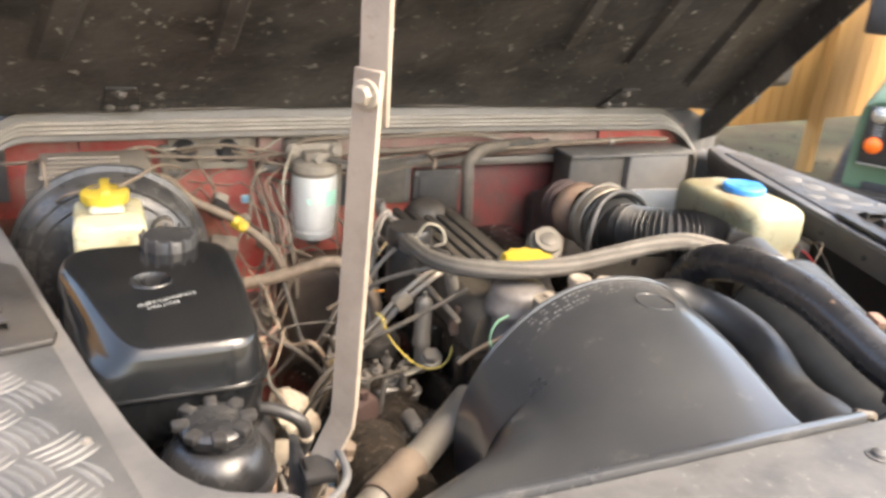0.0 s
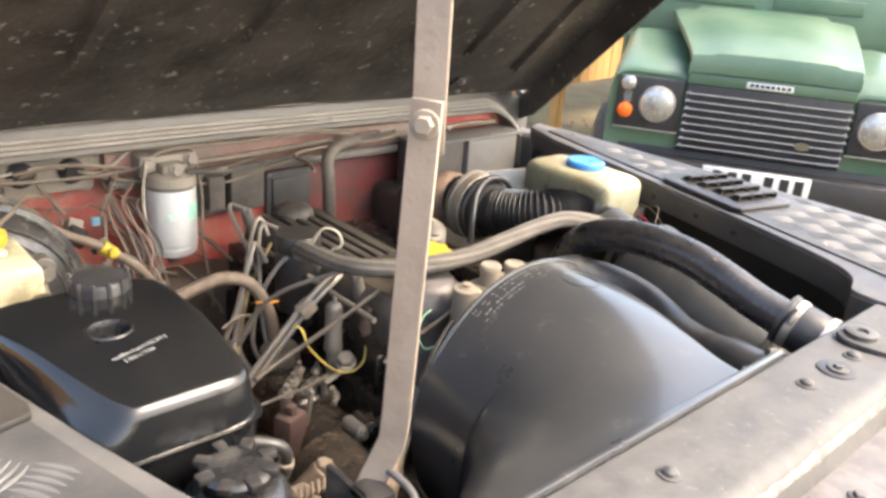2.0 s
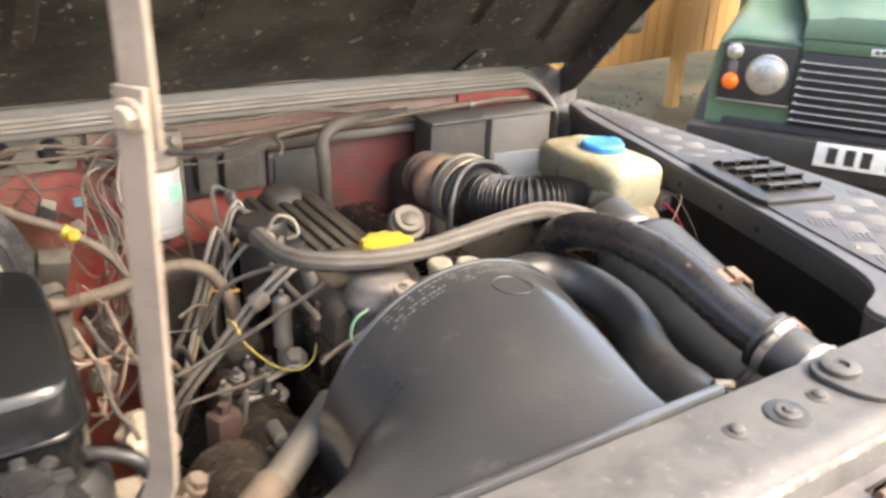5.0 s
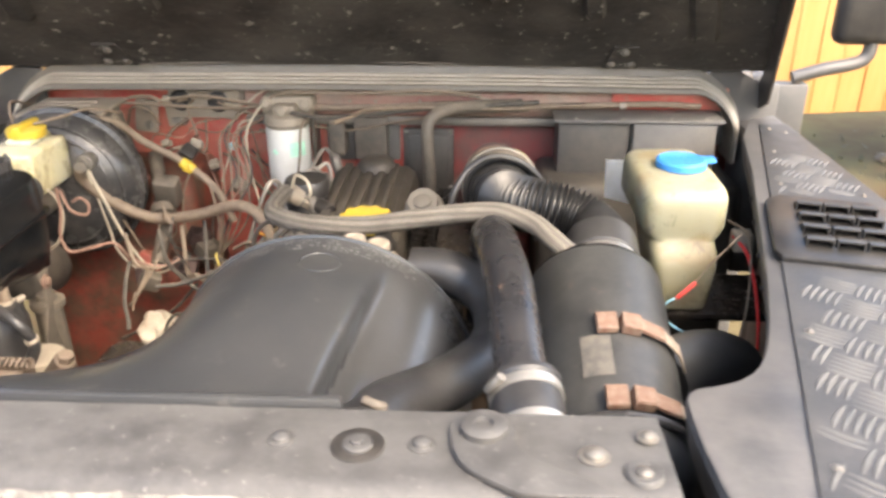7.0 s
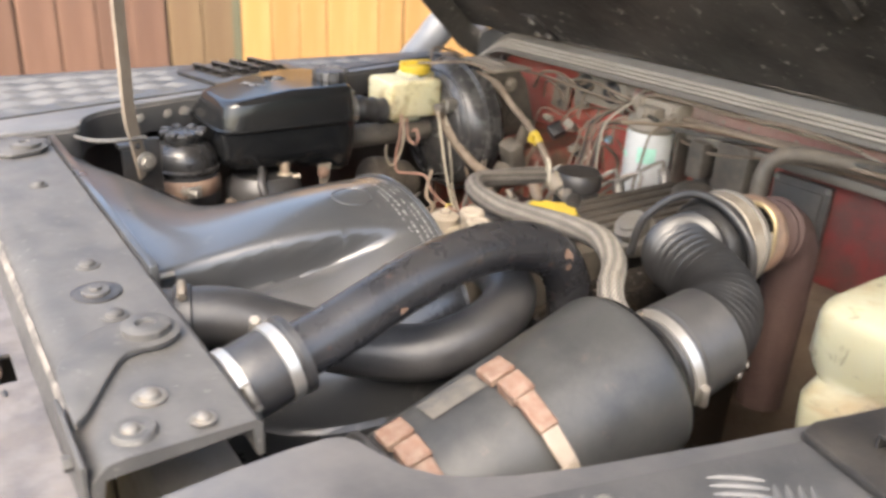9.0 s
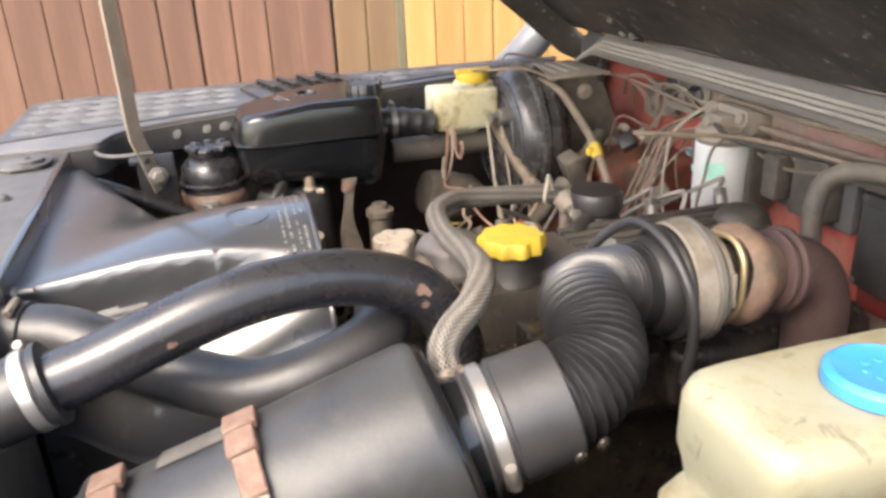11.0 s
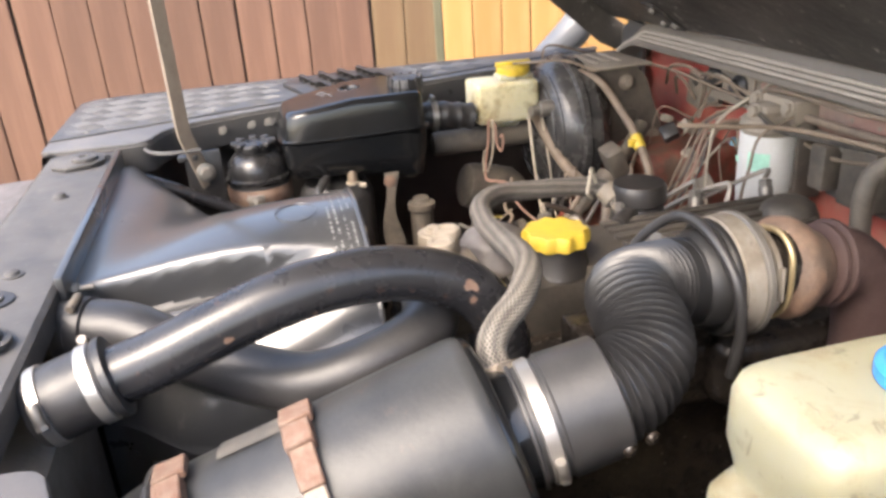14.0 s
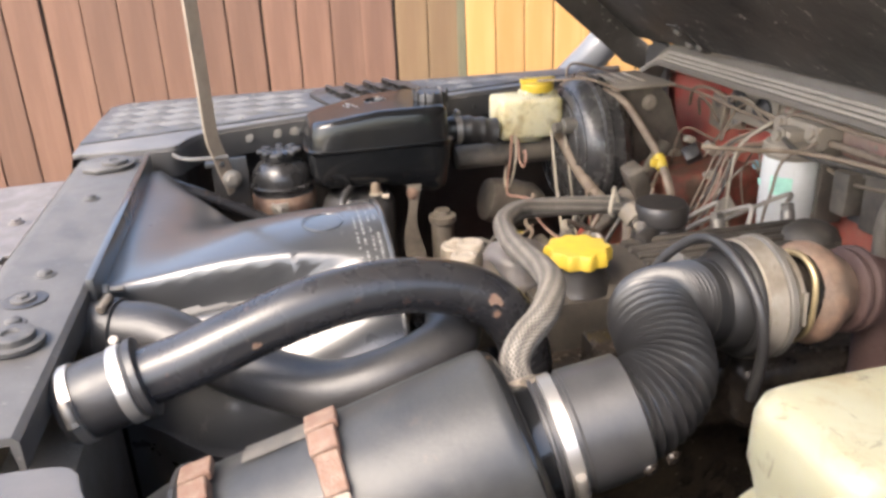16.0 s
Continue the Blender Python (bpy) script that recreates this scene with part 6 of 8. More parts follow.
def turbo():
    ob = thing("turbocharger", "turbocharger with alloy compressor and heat-browned turbine", "turbocharger", (0.23, 0.76, 1.0))
    c = Vector((0.228, 0, 1.16))
    part("inlet_collar", spun(c + Vector((0, 0.685, 0)), c + Vector((0, 0.715, 0)), [(0, 0.04), (0.2, 0.044), (0.8, 0.045), (1, 0.047)], 40), M_MATT, ob)
    part("inlet_lip", tube([c + Vector((0.047 * math.cos(t), 0.706, 0.047 * math.sin(t))) for t in [2 * math.pi * i / 26 for i in range(27)]], 0.0055, 10, 3), M_MATT, ob)
    part("compressor_housing", spun(c + Vector((0, 0.706, 0)), c + Vector((0, 0.74, 0)), [(0, 0.042), (0.06, 0.05), (0.12, 0.0535), (0.6, 0.054), (0.66, 0.05), (0.7, 0.047)], 48), M_COMP, ob, "tan-stained alloy compressor housing")
    part("back_plate", spun(c + Vector((0, 0.7275, 0)), c + Vector((0, 0.742, 0)), [(0, 0.047), (0.04, 0.0545), (0.1, 0.0555), (0.45, 0.0555), (0.5, 0.05), (1, 0.036)], 48), M_ALLOY, ob, "dull grey compressor back plate")
    ring = part("v_band", hoop(c + Vector((0, 0.743, 0)), c + Vector((0, 0.7485, 0)), 0.041, 0.004, 44), M_COMP, ob, "dull clamp ring")
    part("t_bolt", rod(c + Vector((0.044, 0.746, 0.02)), c + Vector((0.046, 0.746, -0.01)), 0.0025, 10), M_COMP, ring)
    part("turbine_housing", join(spun(c + Vector((-0.006, 0.762, -0.006)), c + Vector((-0.006, 0.817, -0.008)), [(0, 0.022), (0.04, 0.034), (0.15, 0.043), (0.32, 0.0475), (0.5, 0.0465), (0.66, 0.042), (0.78, 0.0365), (0.9, 0.033), (1, 0.03)], 44)), M_COPPER, ob, "heat-browned turbine housing")
    part("centre_core", rod(c + Vector((0, 0.74, 0)), c + Vector((0, 0.775, 0)), 0.036, 28), M_BLOCK, ob)
    part("oil_pipe", tube([c + Vector((0.0, 0.754, 0.04)), c + Vector((0.022, 0.756, 0.0425)), c + Vector((0.038, 0.757, 0.03)), c + Vector((0.042, 0.757, 0.005)), c + Vector((0.038, 0.757, -0.02)), c + Vector((0.022, 0.757, -0.038))], 0.0028, 10), M_BRASS, ob, "bent golden oil pipe")
    for y, r in ((0.819, 0.037), (0.828, 0.039)):
        part("flange", spun((0.222, y, 1.15), (0.222, y + 0.007, 1.149), [(0, r), (0.2, r + 0.002), (0.8, r + 0.002), (1, r)], 28), M_EXH, ob, "rusty flange")
    part("elbow", tube([(0.222, 0.832, 1.149), (0.222, 0.853, 1.145), (0.224, 0.872, 1.125), (0.228, 0.878, 1.08), (0.23, 0.878, 0.9)], lambda u: 0.034 - 0.006 * u, 24), M_EXH, ob)
    part("manifold", box((0.13, 0.74, 0.99), (0.21, 0.98, 1.07), 0.02, 3), M_BLOCK, ob)
    part("vacuum_hose", tube([(0.16, 0.66, 1.13), (0.165, 0.665, 1.17), (0.185, 0.68, 1.2), (0.215, 0.688, 1.215), (0.252, 0.692, 1.208), (0.282, 0.696, 1.18), (0.288, 0.7, 1.14), (0.28, 0.7, 1.09)], 0.0048, 12), M_RUBBER, ob)


turbo()


def heater_parts():
    ob = thing("heater_box", "grey heater intake box on the bulkhead", "heater box", (0.45, 1.03, 0.9))
    # left half of the grey box, coloured dark for the engine it mirrors
    part("dark_case", box((0.332, 0.995, 0.86), (0.456, 1.058, 1.179), 0.006), M_DARKBOX, ob)
    part("grey_case", box((0.458, 0.985, 0.86), (0.6, 1.058, 1.181), 0.006), M_GREYBOX, ob)
    part("top_flange", box((0.325, 0.98, 1.1815), (0.61, 1.058, 1.187), 0.002), M_GREYBOX, ob)
    for x in (0.36, 0.44, 0.52, 0.58):
        part("screw", domebolt((x, 0.99, 1.187), (0, 0, 1), 0.004), M_BOLT, ob)
    solo("card", raw([(x + o * 0.2, y + o, z) for o in (0, 0.0022) for x, y, z in ((0.403, 0.893, 1.082), (0.452, 0.82, 1.094), (0.451, 0.82, 1.168), (0.401, 0.893, 1.146))], [(0, 1, 2, 3), (4, 5, 6, 7), (0, 1, 5, 4), (1, 2, 6, 5), (2, 3, 7, 6), (3, 0, 4, 7)]), M_PAPER, "pale worn card label beside the washer bottle", "label")
    pipe = thing("heater_pipe", "grey heater pipe bent over the engine", "pipe", (0.11, 0.97, 1.0))
    part("pipe", tube([(0.114, 0.965, 1.03), (0.112, 0.966, 1.1), (0.109, 0.966, 1.155), (0.113, 0.975, 1.185), (0.14, 0.99, 1.2), (0.19, 1.015, 1.2), (0.27, 1.045, 1.196)], 0.0112, 16), M_BOXBROWN, pipe)
    relay = thing("relay_bracket", "dust-browned relays on a grey bracket at the bulkhead", "relay", (-0.04, 1.07, 1.1))
    part("relay", box((-0.075, 1.04, 1.1), (-0.045, 1.08, 1.16), 0.004), M_BOXBROWN, relay)
    part("relay", box((-0.03, 1.05, 1.09), (0.03, 1.085, 1.17), 0.004), M_BOXBROWN, relay)
    part("bracket", box((-0.085, 1.08, 1.08), (0.05, 1.094, 1.19), 0.003), M_GREYBOX, relay)
    plate = thing("grommet_plate", "tan grommet plate with black grommets on the red bulkhead", "plate", (-0.3, 1.08, 1.17))
    part("plate", box((-0.371, 1.068, 1.161), (-0.246, 1.0745, 1.212), 0.003), M_GRIME, plate)
    for x, z, r in ((-0.347, 1.194, 0.019), (-0.278, 1.192, 0.019)):
        part("grommet", spun((x, 1.07, z), (x, 1.054, z), [(0, r), (0.4, r), (0.6, r * 0.75), (1, r * 0.6)], 22), M_RUBBER, plate)
    for x in (-0.24, -0.2, -0.02, 0.07):
        solo("bulkhead_bolt", hexbolt((x, 1.083, 1.2), (0, -1, 0.1), 0.008, 0.012), M_GRIME, "grimy bolt in the bulkhead", "bolt", "bulkhead bolts")
    lin = thing("wiper_linkage", "dusty loom clipped under the bulkhead ledge", "cable loom", (0.2, 1.05, 1.18))
    part("loom", tube([(-0.12, 1.05, 1.186), (0.02, 1.045, 1.19), (0.16, 1.04, 1.198), (0.3, 1.04, 1.195), (0.5, 1.04, 1.2), (0.58, 1.04, 1.197)], 0.0055, 12), M_WIREB, lin)
    for x in (0.24, 0.44):
        part("clip", hoop((x, 1.04, 1.197), (x + 0.012, 1.04, 1.197), 0.006, 0.0015, 18), M_LINE, lin)


heater_parts()


def hoses_and_wires():
    tagline = thing("clutch_hose", "dusty black hose with a yellow tag", "hose", (-0.3, 0.9, 1.05))
    h = part("hose", tube([(-0.415, 0.86, 1.215), (-0.385, 0.885, 1.2), (-0.354, 0.902, 1.165), (-0.299, 0.905, 1.132), (-0.245, 0.902, 1.085), (-0.215, 0.89, 1.03)], 0.0065, 12), M_WIREB, tagline)
    part("tag", join(spun((-0.297, 0.9045, 1.131), (-0.279, 0.9037, 1.116), [(0, 0.0085), (0.2, 0.0095), (0.8, 0.0095), (1, 0.0085)], 14), box((-0.292, 0.888, 1.118), (-0.282, 0.9, 1.13), 0.002)), M_YELLOW, h, "yellow plastic tag")
    servo_hose = thing("vacuum_hose", "dusty servo vacuum hose", "hose", (-0.3, 0.82, 1.05))
    part("hose", tube([(-0.403, 0.775, 1.163), (-0.41, 0.79, 1.14), (-0.39, 0.8, 1.11), (-0.35, 0.815, 1.075), (-0.309, 0.826, 1.06), (-0.245, 0.815, 1.073), (-0.18, 0.8, 1.095), (-0.14, 0.785, 1.085), (-0.118, 0.772, 1.04), (-0.112, 0.765, 0.99)], 0.009, 14), M_WIREB, servo_hose)
    wire("fuel_pipe", [(-0.02, 0.812, 1.225), (0.0, 0.86, 1.222), (0.02, 0.93, 1.215), (0.1, 0.985, 1.205), (0.25, 1.02, 1.195), (0.4, 1.04, 1.2)], 0.0028, M_WIREB, "thin dusty fuel pipe along the bulkhead", "pipe")
    wire("fuel_pipe", [(-0.13, 1.0, 1.19), (-0.07, 0.985, 1.186), (0.02, 0.99, 1.192), (0.12, 1.0, 1.2), (0.3, 1.03, 1.205)], 0.0038, M_WIREK, "thin black fuel pipe along the bulkhead", "pipe")
    wire("wire", [(-0.391, 1.06, 1.195), (-0.314, 1.06, 1.203), (-0.238, 1.06, 1.187), (-0.188, 1.06, 1.216), (-0.119, 1.06, 1.216), (0.033, 1.06, 1.21), (0.159, 1.06, 1.21), (0.246, 1.06, 1.195)], 0.0022, M_WIREW, "long pale wire strung across the bulkhead")
    wire("wire", [(-0.274, 1.05, 1.195), (-0.219, 1.05, 1.175), (-0.075, 1.05, 1.148), (-0.019, 1.05, 1.148), (0.072, 1.05, 1.166), (0.186, 1.05, 1.179), (0.284, 1.05, 1.185)], 0.0026, M_WIREB, "long dusty cable sagging across the bulkhead")
    wire("wire", [(-0.172, 1.062, 1.17), (-0.067, 1.062, 1.163), (0.035, 1.062, 1.18), (0.162, 1.06, 1.193), (0.231, 1.06, 1.194)], 0.002, M_WIREW, "long pale wire strung across the bulkhead")
    wire("wire", [(-0.6, 1.03, 1.19), (-0.45, 1.04, 1.195), (-0.3, 1.05, 1.185), (-0.2, 1.04, 1.19), (-0.15, 1.03, 1.217), (0.0, 1.03, 1.218), (0.1, 1.03, 1.224), (0.2, 1.035, 1.215)], 0.0028, M_WIREB, "long dusty wire under the bulkhead ledge")
    br = thing("filter_bracket", "tan grimy bracket plate bolted above the fuel filter", "bracket", (-0.142, 1.07, 1.16))
    part("plate", box((-0.182, 1.064, 1.158), (-0.104, 1.0698, 1.222), 0.003), M_GRIME, br)
    for x, z in ((-0.17, 1.209), (-0.116, 1.205), (-0.17, 1.172)):
        part("bolt", hexbolt((x, 1.064, z), (0, -1, 0), 0.006, 0.009), M_GRIME, br)
    cover = thing("cover_panel", "dark cover panel screwed to the bulkhead", "cover", (0.103, 1.09, 1.02))
    part("panel", box((0.056, 1.084, 1.02), (0.15, 1.0948, 1.14), 0.003), M_DARKBOX, cover)
    part("raised_face", box((0.066, 1.0795, 1.032), (0.14, 1.0838, 1.128), 0.003), M_DARKBOX, cover)
    for x, z in ((0.061, 1.026), (0.145, 1.026), (0.061, 1.134), (0.145, 1.134)):
        part("screw", domebolt((x, 1.084, z), (0, -1, 0), 0.004), M_BOLT, cover)
    solo("blue_connector", box((-0.262, 1.045, 1.107), (-0.248, 1.055, 1.12), 0.003), M_WIREC, "small pale blue wiring connector", "connector")
    # grimy plates and fixings along the bulkhead under the ledge
    for x, z, w, h, lean in ((-0.42, 1.162, 0.021, 0.031, 8), (-0.366, 1.172, 0.017, 0.029, -6), (-0.318, 1.183, 0.02, 0.02, 4), (-0.258, 1.186, 0.013, 0.03, 10)):
        pl = thing("bracket_plate", "tan grime-coated bracket plate bolted to the bulkhead", "bracket", (x, 1.086, z - h), "bulkhead bracket plates")
        part("plate", box((x - w, 1.074, z - h), (x + w, 1.0858, z + h), 0.003, 2, turn=(0, lean, 0)), M_GRIME, pl)
        for dz in (-0.55, 0.45):
            part("bolt", hexbolt((x + 0.2 * w, 1.074, z + dz * h), (0, -1, 0), 0.0055, 0.0085), M_ALLOY, pl)
    for x, z in ((-0.037, 1.195), (0.01, 1.195), (0.09, 1.196), (0.2, 1.195)):
        solo("bulkhead_bolt", domebolt((x, 1.0698, z), (0, -1, 0), 0.006), M_GRIME, "dusty bolt head in the bulkhead channel", "bolt", "bulkhead bolts")
    for i, (p, r) in enumerate(([[(-0.47, 1.05, 1.165), (-0.44, 1.04, 1.2), (-0.4, 1.05, 1.205), (-0.37, 1.06, 1.19), (-0.33, 1.05, 1.2)], 0.003], [[(-0.45, 1.06, 1.15), (-0.43, 1.045, 1.185), (-0.4, 1.045, 1.18), (-0.39, 1.06, 1.15)], 0.0025], [[(-0.36, 1.05, 1.2), (-0.3, 1.035, 1.21), (-0.24, 1.04, 1.2), (-0.2, 1.05, 1.19)], 0.003])):
        wire("wire", p, r, M_WIREB, "dusty looped cable end at the bracket plates")
    rnd = random.Random(11)
    # rusty scraps and dangling leads over the footwell
    for i in range(9):
        x, y = rnd.uniform(-0.345, -0.24), rnd.uniform(0.66, 0.92)
        p = [(x, y, rnd.uniform(1.04, 1.1))]
        for k in range(4):
            q = p[-1]
            p.append((q[0] + rnd.uniform(-0.02, 0.018), q[1] + rnd.uniform(-0.03, 0.03), q[2] - rnd.uniform(0.0, 0.04)))
        wire("wire", p, rnd.choice((0.0014, 0.002, 0.003)), (M_WIREB, M_WIREK, M_WIREK, M_WIREB)[i % 4], "thin dirty lead hanging over the footwell")
    for i in range(9):
        x, y, z = rnd.uniform(-0.34, -0.25), rnd.uniform(0.66, 0.9), rnd.uniform(0.97, 1.03)
        w = rnd.uniform(0.008, 0.022)
        solo("bracket", join(box((x - w, y - w * 0.7, z - 0.02), (x + w, y + w * 0.7, z + 0.004), 0.003, 2, turn=(rnd.uniform(-30, 30), rnd.uniform(-30, 30), rnd.uniform(0, 90))), hexbolt((x, y, z), (rnd.uniform(-0.5, 0.5), -0.4, 1), w * 0.5, w * 0.7)), (M_EXH, M_BOXBROWN, M_FOOT)[i % 3], "rust-brown bracket beside the steering column", "bracket", "footwell brackets")
    # looped leads that hang in front of the red footwell
    for p, r, m in (([(-0.281, 0.9, 1.119), (-0.301, 0.9, 1.073), (-0.306, 0.9, 1.011), (-0.295, 0.9, 0.966)], 0.0022, M_WIREB),
                    ([(-0.4, 0.79, 1.15), (-0.388, 0.8, 1.053), (-0.38, 0.8, 1.013), (-0.352, 0.8, 0.98), (-0.313, 0.8, 0.977), (-0.28, 0.8, 0.998)], 0.0018, M_WIREW),
                    ([(-0.39, 0.8, 1.12), (-0.367, 0.82, 1.048), (-0.347, 0.82, 1.006), (-0.313, 0.82, 0.969), (-0.28, 0.82, 0.952), (-0.243, 0.82, 0.963)], 0.002, M_WIREB),
                    ([(-0.29, 0.75, 1.007), (-0.248, 0.75, 1.024), (-0.198, 0.75, 1.026), (-0.182, 0.75, 1.022), (-0.16, 0.75, 1.03)], 0.0018, M_WIREK),
                    ([(-0.27, 0.85, 0.865), (-0.253, 0.85, 0.932), (-0.229, 0.85, 1.009), (-0.228, 0.85, 1.058), (-0.24, 0.87, 1.1)], 0.0022, M_WIREB),
                    ([(-0.376, 0.75, 0.88), (-0.325, 0.75, 0.907), (-0.28, 0.75, 0.938), (-0.238, 0.75, 0.983)], 0.0026, M_WIREK),
                    ([(-0.185, 0.78, 1.029), (-0.161, 0.78, 1.041), (-0.139, 0.78, 1.032), (-0.161, 0.78, 0.994), (-0.182, 0.78, 0.968)], 0.0024, M_WIREB)):
        wire("wire", p, r, m, "dusty lead looped before the footwell")
    # the tangle between servo and fuel filter
    for i in range(15):
        x, z = rnd.uniform(-0.36, -0.2), rnd.uniform(1.09, 1.19)
        p = [(x, 1.072, z)]
        run = rnd.uniform(-0.03, 0.045)
        for k in range(rnd.choice((3, 4, 5))):
            q = p[-1]
            p.append((q[0] + run + rnd.uniform(-0.03, 0.03), max(0.93, q[1] - rnd.uniform(-0.01, 0.045)), q[2] + rnd.uniform(-0.07, 0.02)))
        mat = (M_WIREB, M_WIREK, M_WIREB, M_WIREW, M_WIREB, M_WIREP, M_WIREB)[i % 7]
        wire("wire", p, rnd.choice((0.0014, 0.0018, 0.0022, 0.003)), mat, "dusty loose wire of the bulkhead loom")
    for i in range(7):
        x = -0.245 + 0.007 * i
        wire("wire", [(x + 0.03 - 0.02 * (i % 3), 1.05, 1.19 - 0.008 * i), (x - 0.01, 0.99, 1.15), (x + 0.015 * (i % 2), 0.95, 1.09), (x - 0.025 * (i % 2), 0.92, 1.02), (x - 0.01 * i, 0.89, 0.95)], 0.0018, (M_WIREB, M_WIREK, M_WIREB, M_WIREP)[i % 4], "bundled engine loom wire")
    # grimy junction blocks in the tangle
    for i in range(7):
        x, y, z = rnd.uniform(-0.36, -0.2), rnd.uniform(0.96, 1.06), rnd.uniform(1.05, 1.14)
        w = rnd.uniform(0.006, 0.014)
        solo("connector", box((x - w, y - w, z - w * 0.7), (x + w, y + w, z + w * 0.7), 0.003, 2, turn=(rnd.uniform(-40, 40), rnd.uniform(-40, 40), 0)), (M_GRIME, M_VENT, M_GRIME)[i % 3], "small dusty connector in the wiring", "connector", "wiring connectors")
    # leads that hang beside the fuel filter
    wire("wire", [(-0.185, 1.02, 1.2), (-0.205, 0.985, 1.165), (-0.206, 0.975, 1.12), (-0.2, 0.97, 1.075), (-0.19, 0.97, 1.02), (-0.185, 0.97, 0.96)], 0.0022, M_WIREW, "pale lead hanging beside the fuel filter")
    wire("wire", [(-0.1, 1.03, 1.19), (-0.112, 0.99, 1.165), (-0.115, 0.98, 1.12), (-0.12, 0.975, 1.08), (-0.113, 0.97, 1.02), (-0.11, 0.965, 0.97)], 0.0022, M_WIREB, "dusty lead hanging beside the fuel filter")
    # reservoir leads
    wire("wire", [(-0.47, 0.765, 1.233), (-0.51, 0.79, 1.215), (-0.53, 0.84, 1.19), (-0.535, 0.85, 1.24), (-0.55, 0.93, 1.22)], 0.0022, M_WIREB, "thin lead of the brake reservoir cap")
    wire("wire", [(-0.45, 0.76, 1.233), (-0.425, 0.79, 1.236), (-0.4, 0.83, 1.238), (-0.37, 0.87, 1.222)], 0.0022, M_WIREB, "thin lead of the brake reservoir cap")
    wire("wire", [(-0.402, 0.7, 1.158), (-0.402, 0.698, 1.12), (-0.408, 0.695, 1.085), (-0.396, 0.691, 1.062), (-0.365, 0.7, 1.066), (-0.338, 0.71, 1.068), (-0.322, 0.715, 1.045), (-0.306, 0.73, 1.025), (-0.28, 0.745, 1.016), (-0.262, 0.76, 1.022)], 0.0022, M_WIREP, "faded pink wire under the reservoir")
    wire("wire", [(-0.45, 0.72, 1.145), (-0.432, 0.715, 1.152), (-0.412, 0.71, 1.14), (-0.405, 0.707, 1.11), (-0.418, 0.703, 1.072), (-0.44, 0.702, 1.06), (-0.457, 0.705, 1.075), (-0.462, 0.71, 1.095)], 0.002, M_WIREW, "pale wire looped under the reservoir")
    wire("wire", [(-0.404, 0.712, 1.15), (-0.394, 0.71, 1.12), (-0.372, 0.71, 1.113), (-0.366, 0.712, 1.127), (-0.378, 0.715, 1.137), (-0.392, 0.716, 1.13)], 0.002, M_WIREP, "curled orange-pink wire under the reservoir")
    wire("wire", [(-0.382, 0.76, 1.164), (-0.364, 0.76, 1.109), (-0.345, 0.76, 1.055), (-0.319, 0.76, 1.009), (-0.289, 0.76, 1.005)], 0.0022, M_WIREW, "pale wire beside the servo")
    # leads over the engine
    for dx, dz, far in ((0, 0, 0), (0.0085, -0.0075, 0.01)):
        wire("injector_pipe", [(-0.228 + dx, 0.735, 0.9 + dz), (-0.206 + dx, 0.72, 0.952 + dz), (-0.152 + dx, 0.711, 1.018 + dz), (-0.104 + dx, 0.705, 1.075 + dz), (-0.062 + dx, 0.7, 1.112 + dz), (-0.046 + dx, 0.705 + far, 1.108 + dz), (-0.04 + dx, 0.71 + far, 1.085)], 0.0042, M_LINE, "paired steel injector pipe", "pipe")
    wire("injector_pipe", [(-0.235, 0.6, 1.055), (-0.2, 0.62, 1.052), (-0.13, 0.615, 1.083), (-0.062, 0.607, 1.119), (-0.045, 0.62, 1.118)], 0.003, M_WIREK, "single dark steel pipe", "pipe")
    wire("injector_pipe", [(-0.078, 0.555, 1.05), (-0.06, 0.55, 1.067), (-0.02, 0.53, 1.1), (0.02, 0.52, 1.128)], 0.0028, M_WIREB, "thin dusty cable in front of the vacuum pump", "cable")
    wire("injector_pipe", [(-0.262, 0.65, 0.9), (-0.25, 0.635, 0.96), (-0.228, 0.622, 0.997), (-0.2, 0.62, 1.004), (-0.16, 0.615, 1.009), (-0.122, 0.62, 1.012), (-0.105, 0.64, 1.0)], 0.0022, M_WIREK, "single dark pipe low on the engine", "pipe")
    wire("injector_pipe", [(-0.198, 0.742, 0.95), (-0.165, 0.785, 1.003), (-0.1343, 0.8193, 1.05), (-0.095, 0.87, 1.1), (-0.065, 0.905, 1.124), (-0.052, 0.91, 1.126), (-0.045, 0.9, 1.1)], 0.0034, M_LINE, "tall steel injector pipe", "pipe")
    wire("injector_pipe", [(-0.192, 0.742, 0.948), (-0.158, 0.785, 1.0), (-0.127, 0.8193, 1.047), (-0.085, 0.85, 1.085), (-0.058, 0.87, 1.1)], 0.003, M_BRASS, "golden steel injector pipe", "pipe")
    wire("injector_pipe", [(-0.2, 0.8, 0.95), (-0.165, 0.79, 1.03), (-0.13, 0.8, 1.12), (-0.115, 0.815, 1.13), (-0.1, 0.81, 1.1)], 0.0036, M_LINE, "bent steel pipe by the breather", "pipe")
    solo("pipe_clip", box((-0.112, 0.694, 1.061), (-0.088, 0.714, 1.08), 0.003, 2, turn=(0, -35, 0)), M_GRIME, "grimy clip holding two pipes", "clip")
    wire("wire", [(-0.16, 0.64, 1.088), (-0.156, 0.626, 1.088), (-0.147, 0.622, 1.062), (-0.122, 0.62, 1.03), (-0.1, 0.62, 1.012), (-0.08, 0.618, 1.008), (-0.064, 0.617, 1.018), (-0.055, 0.625, 1.035)], 0.0012, M_WIREY, "looped yellow wire by the injection pump")
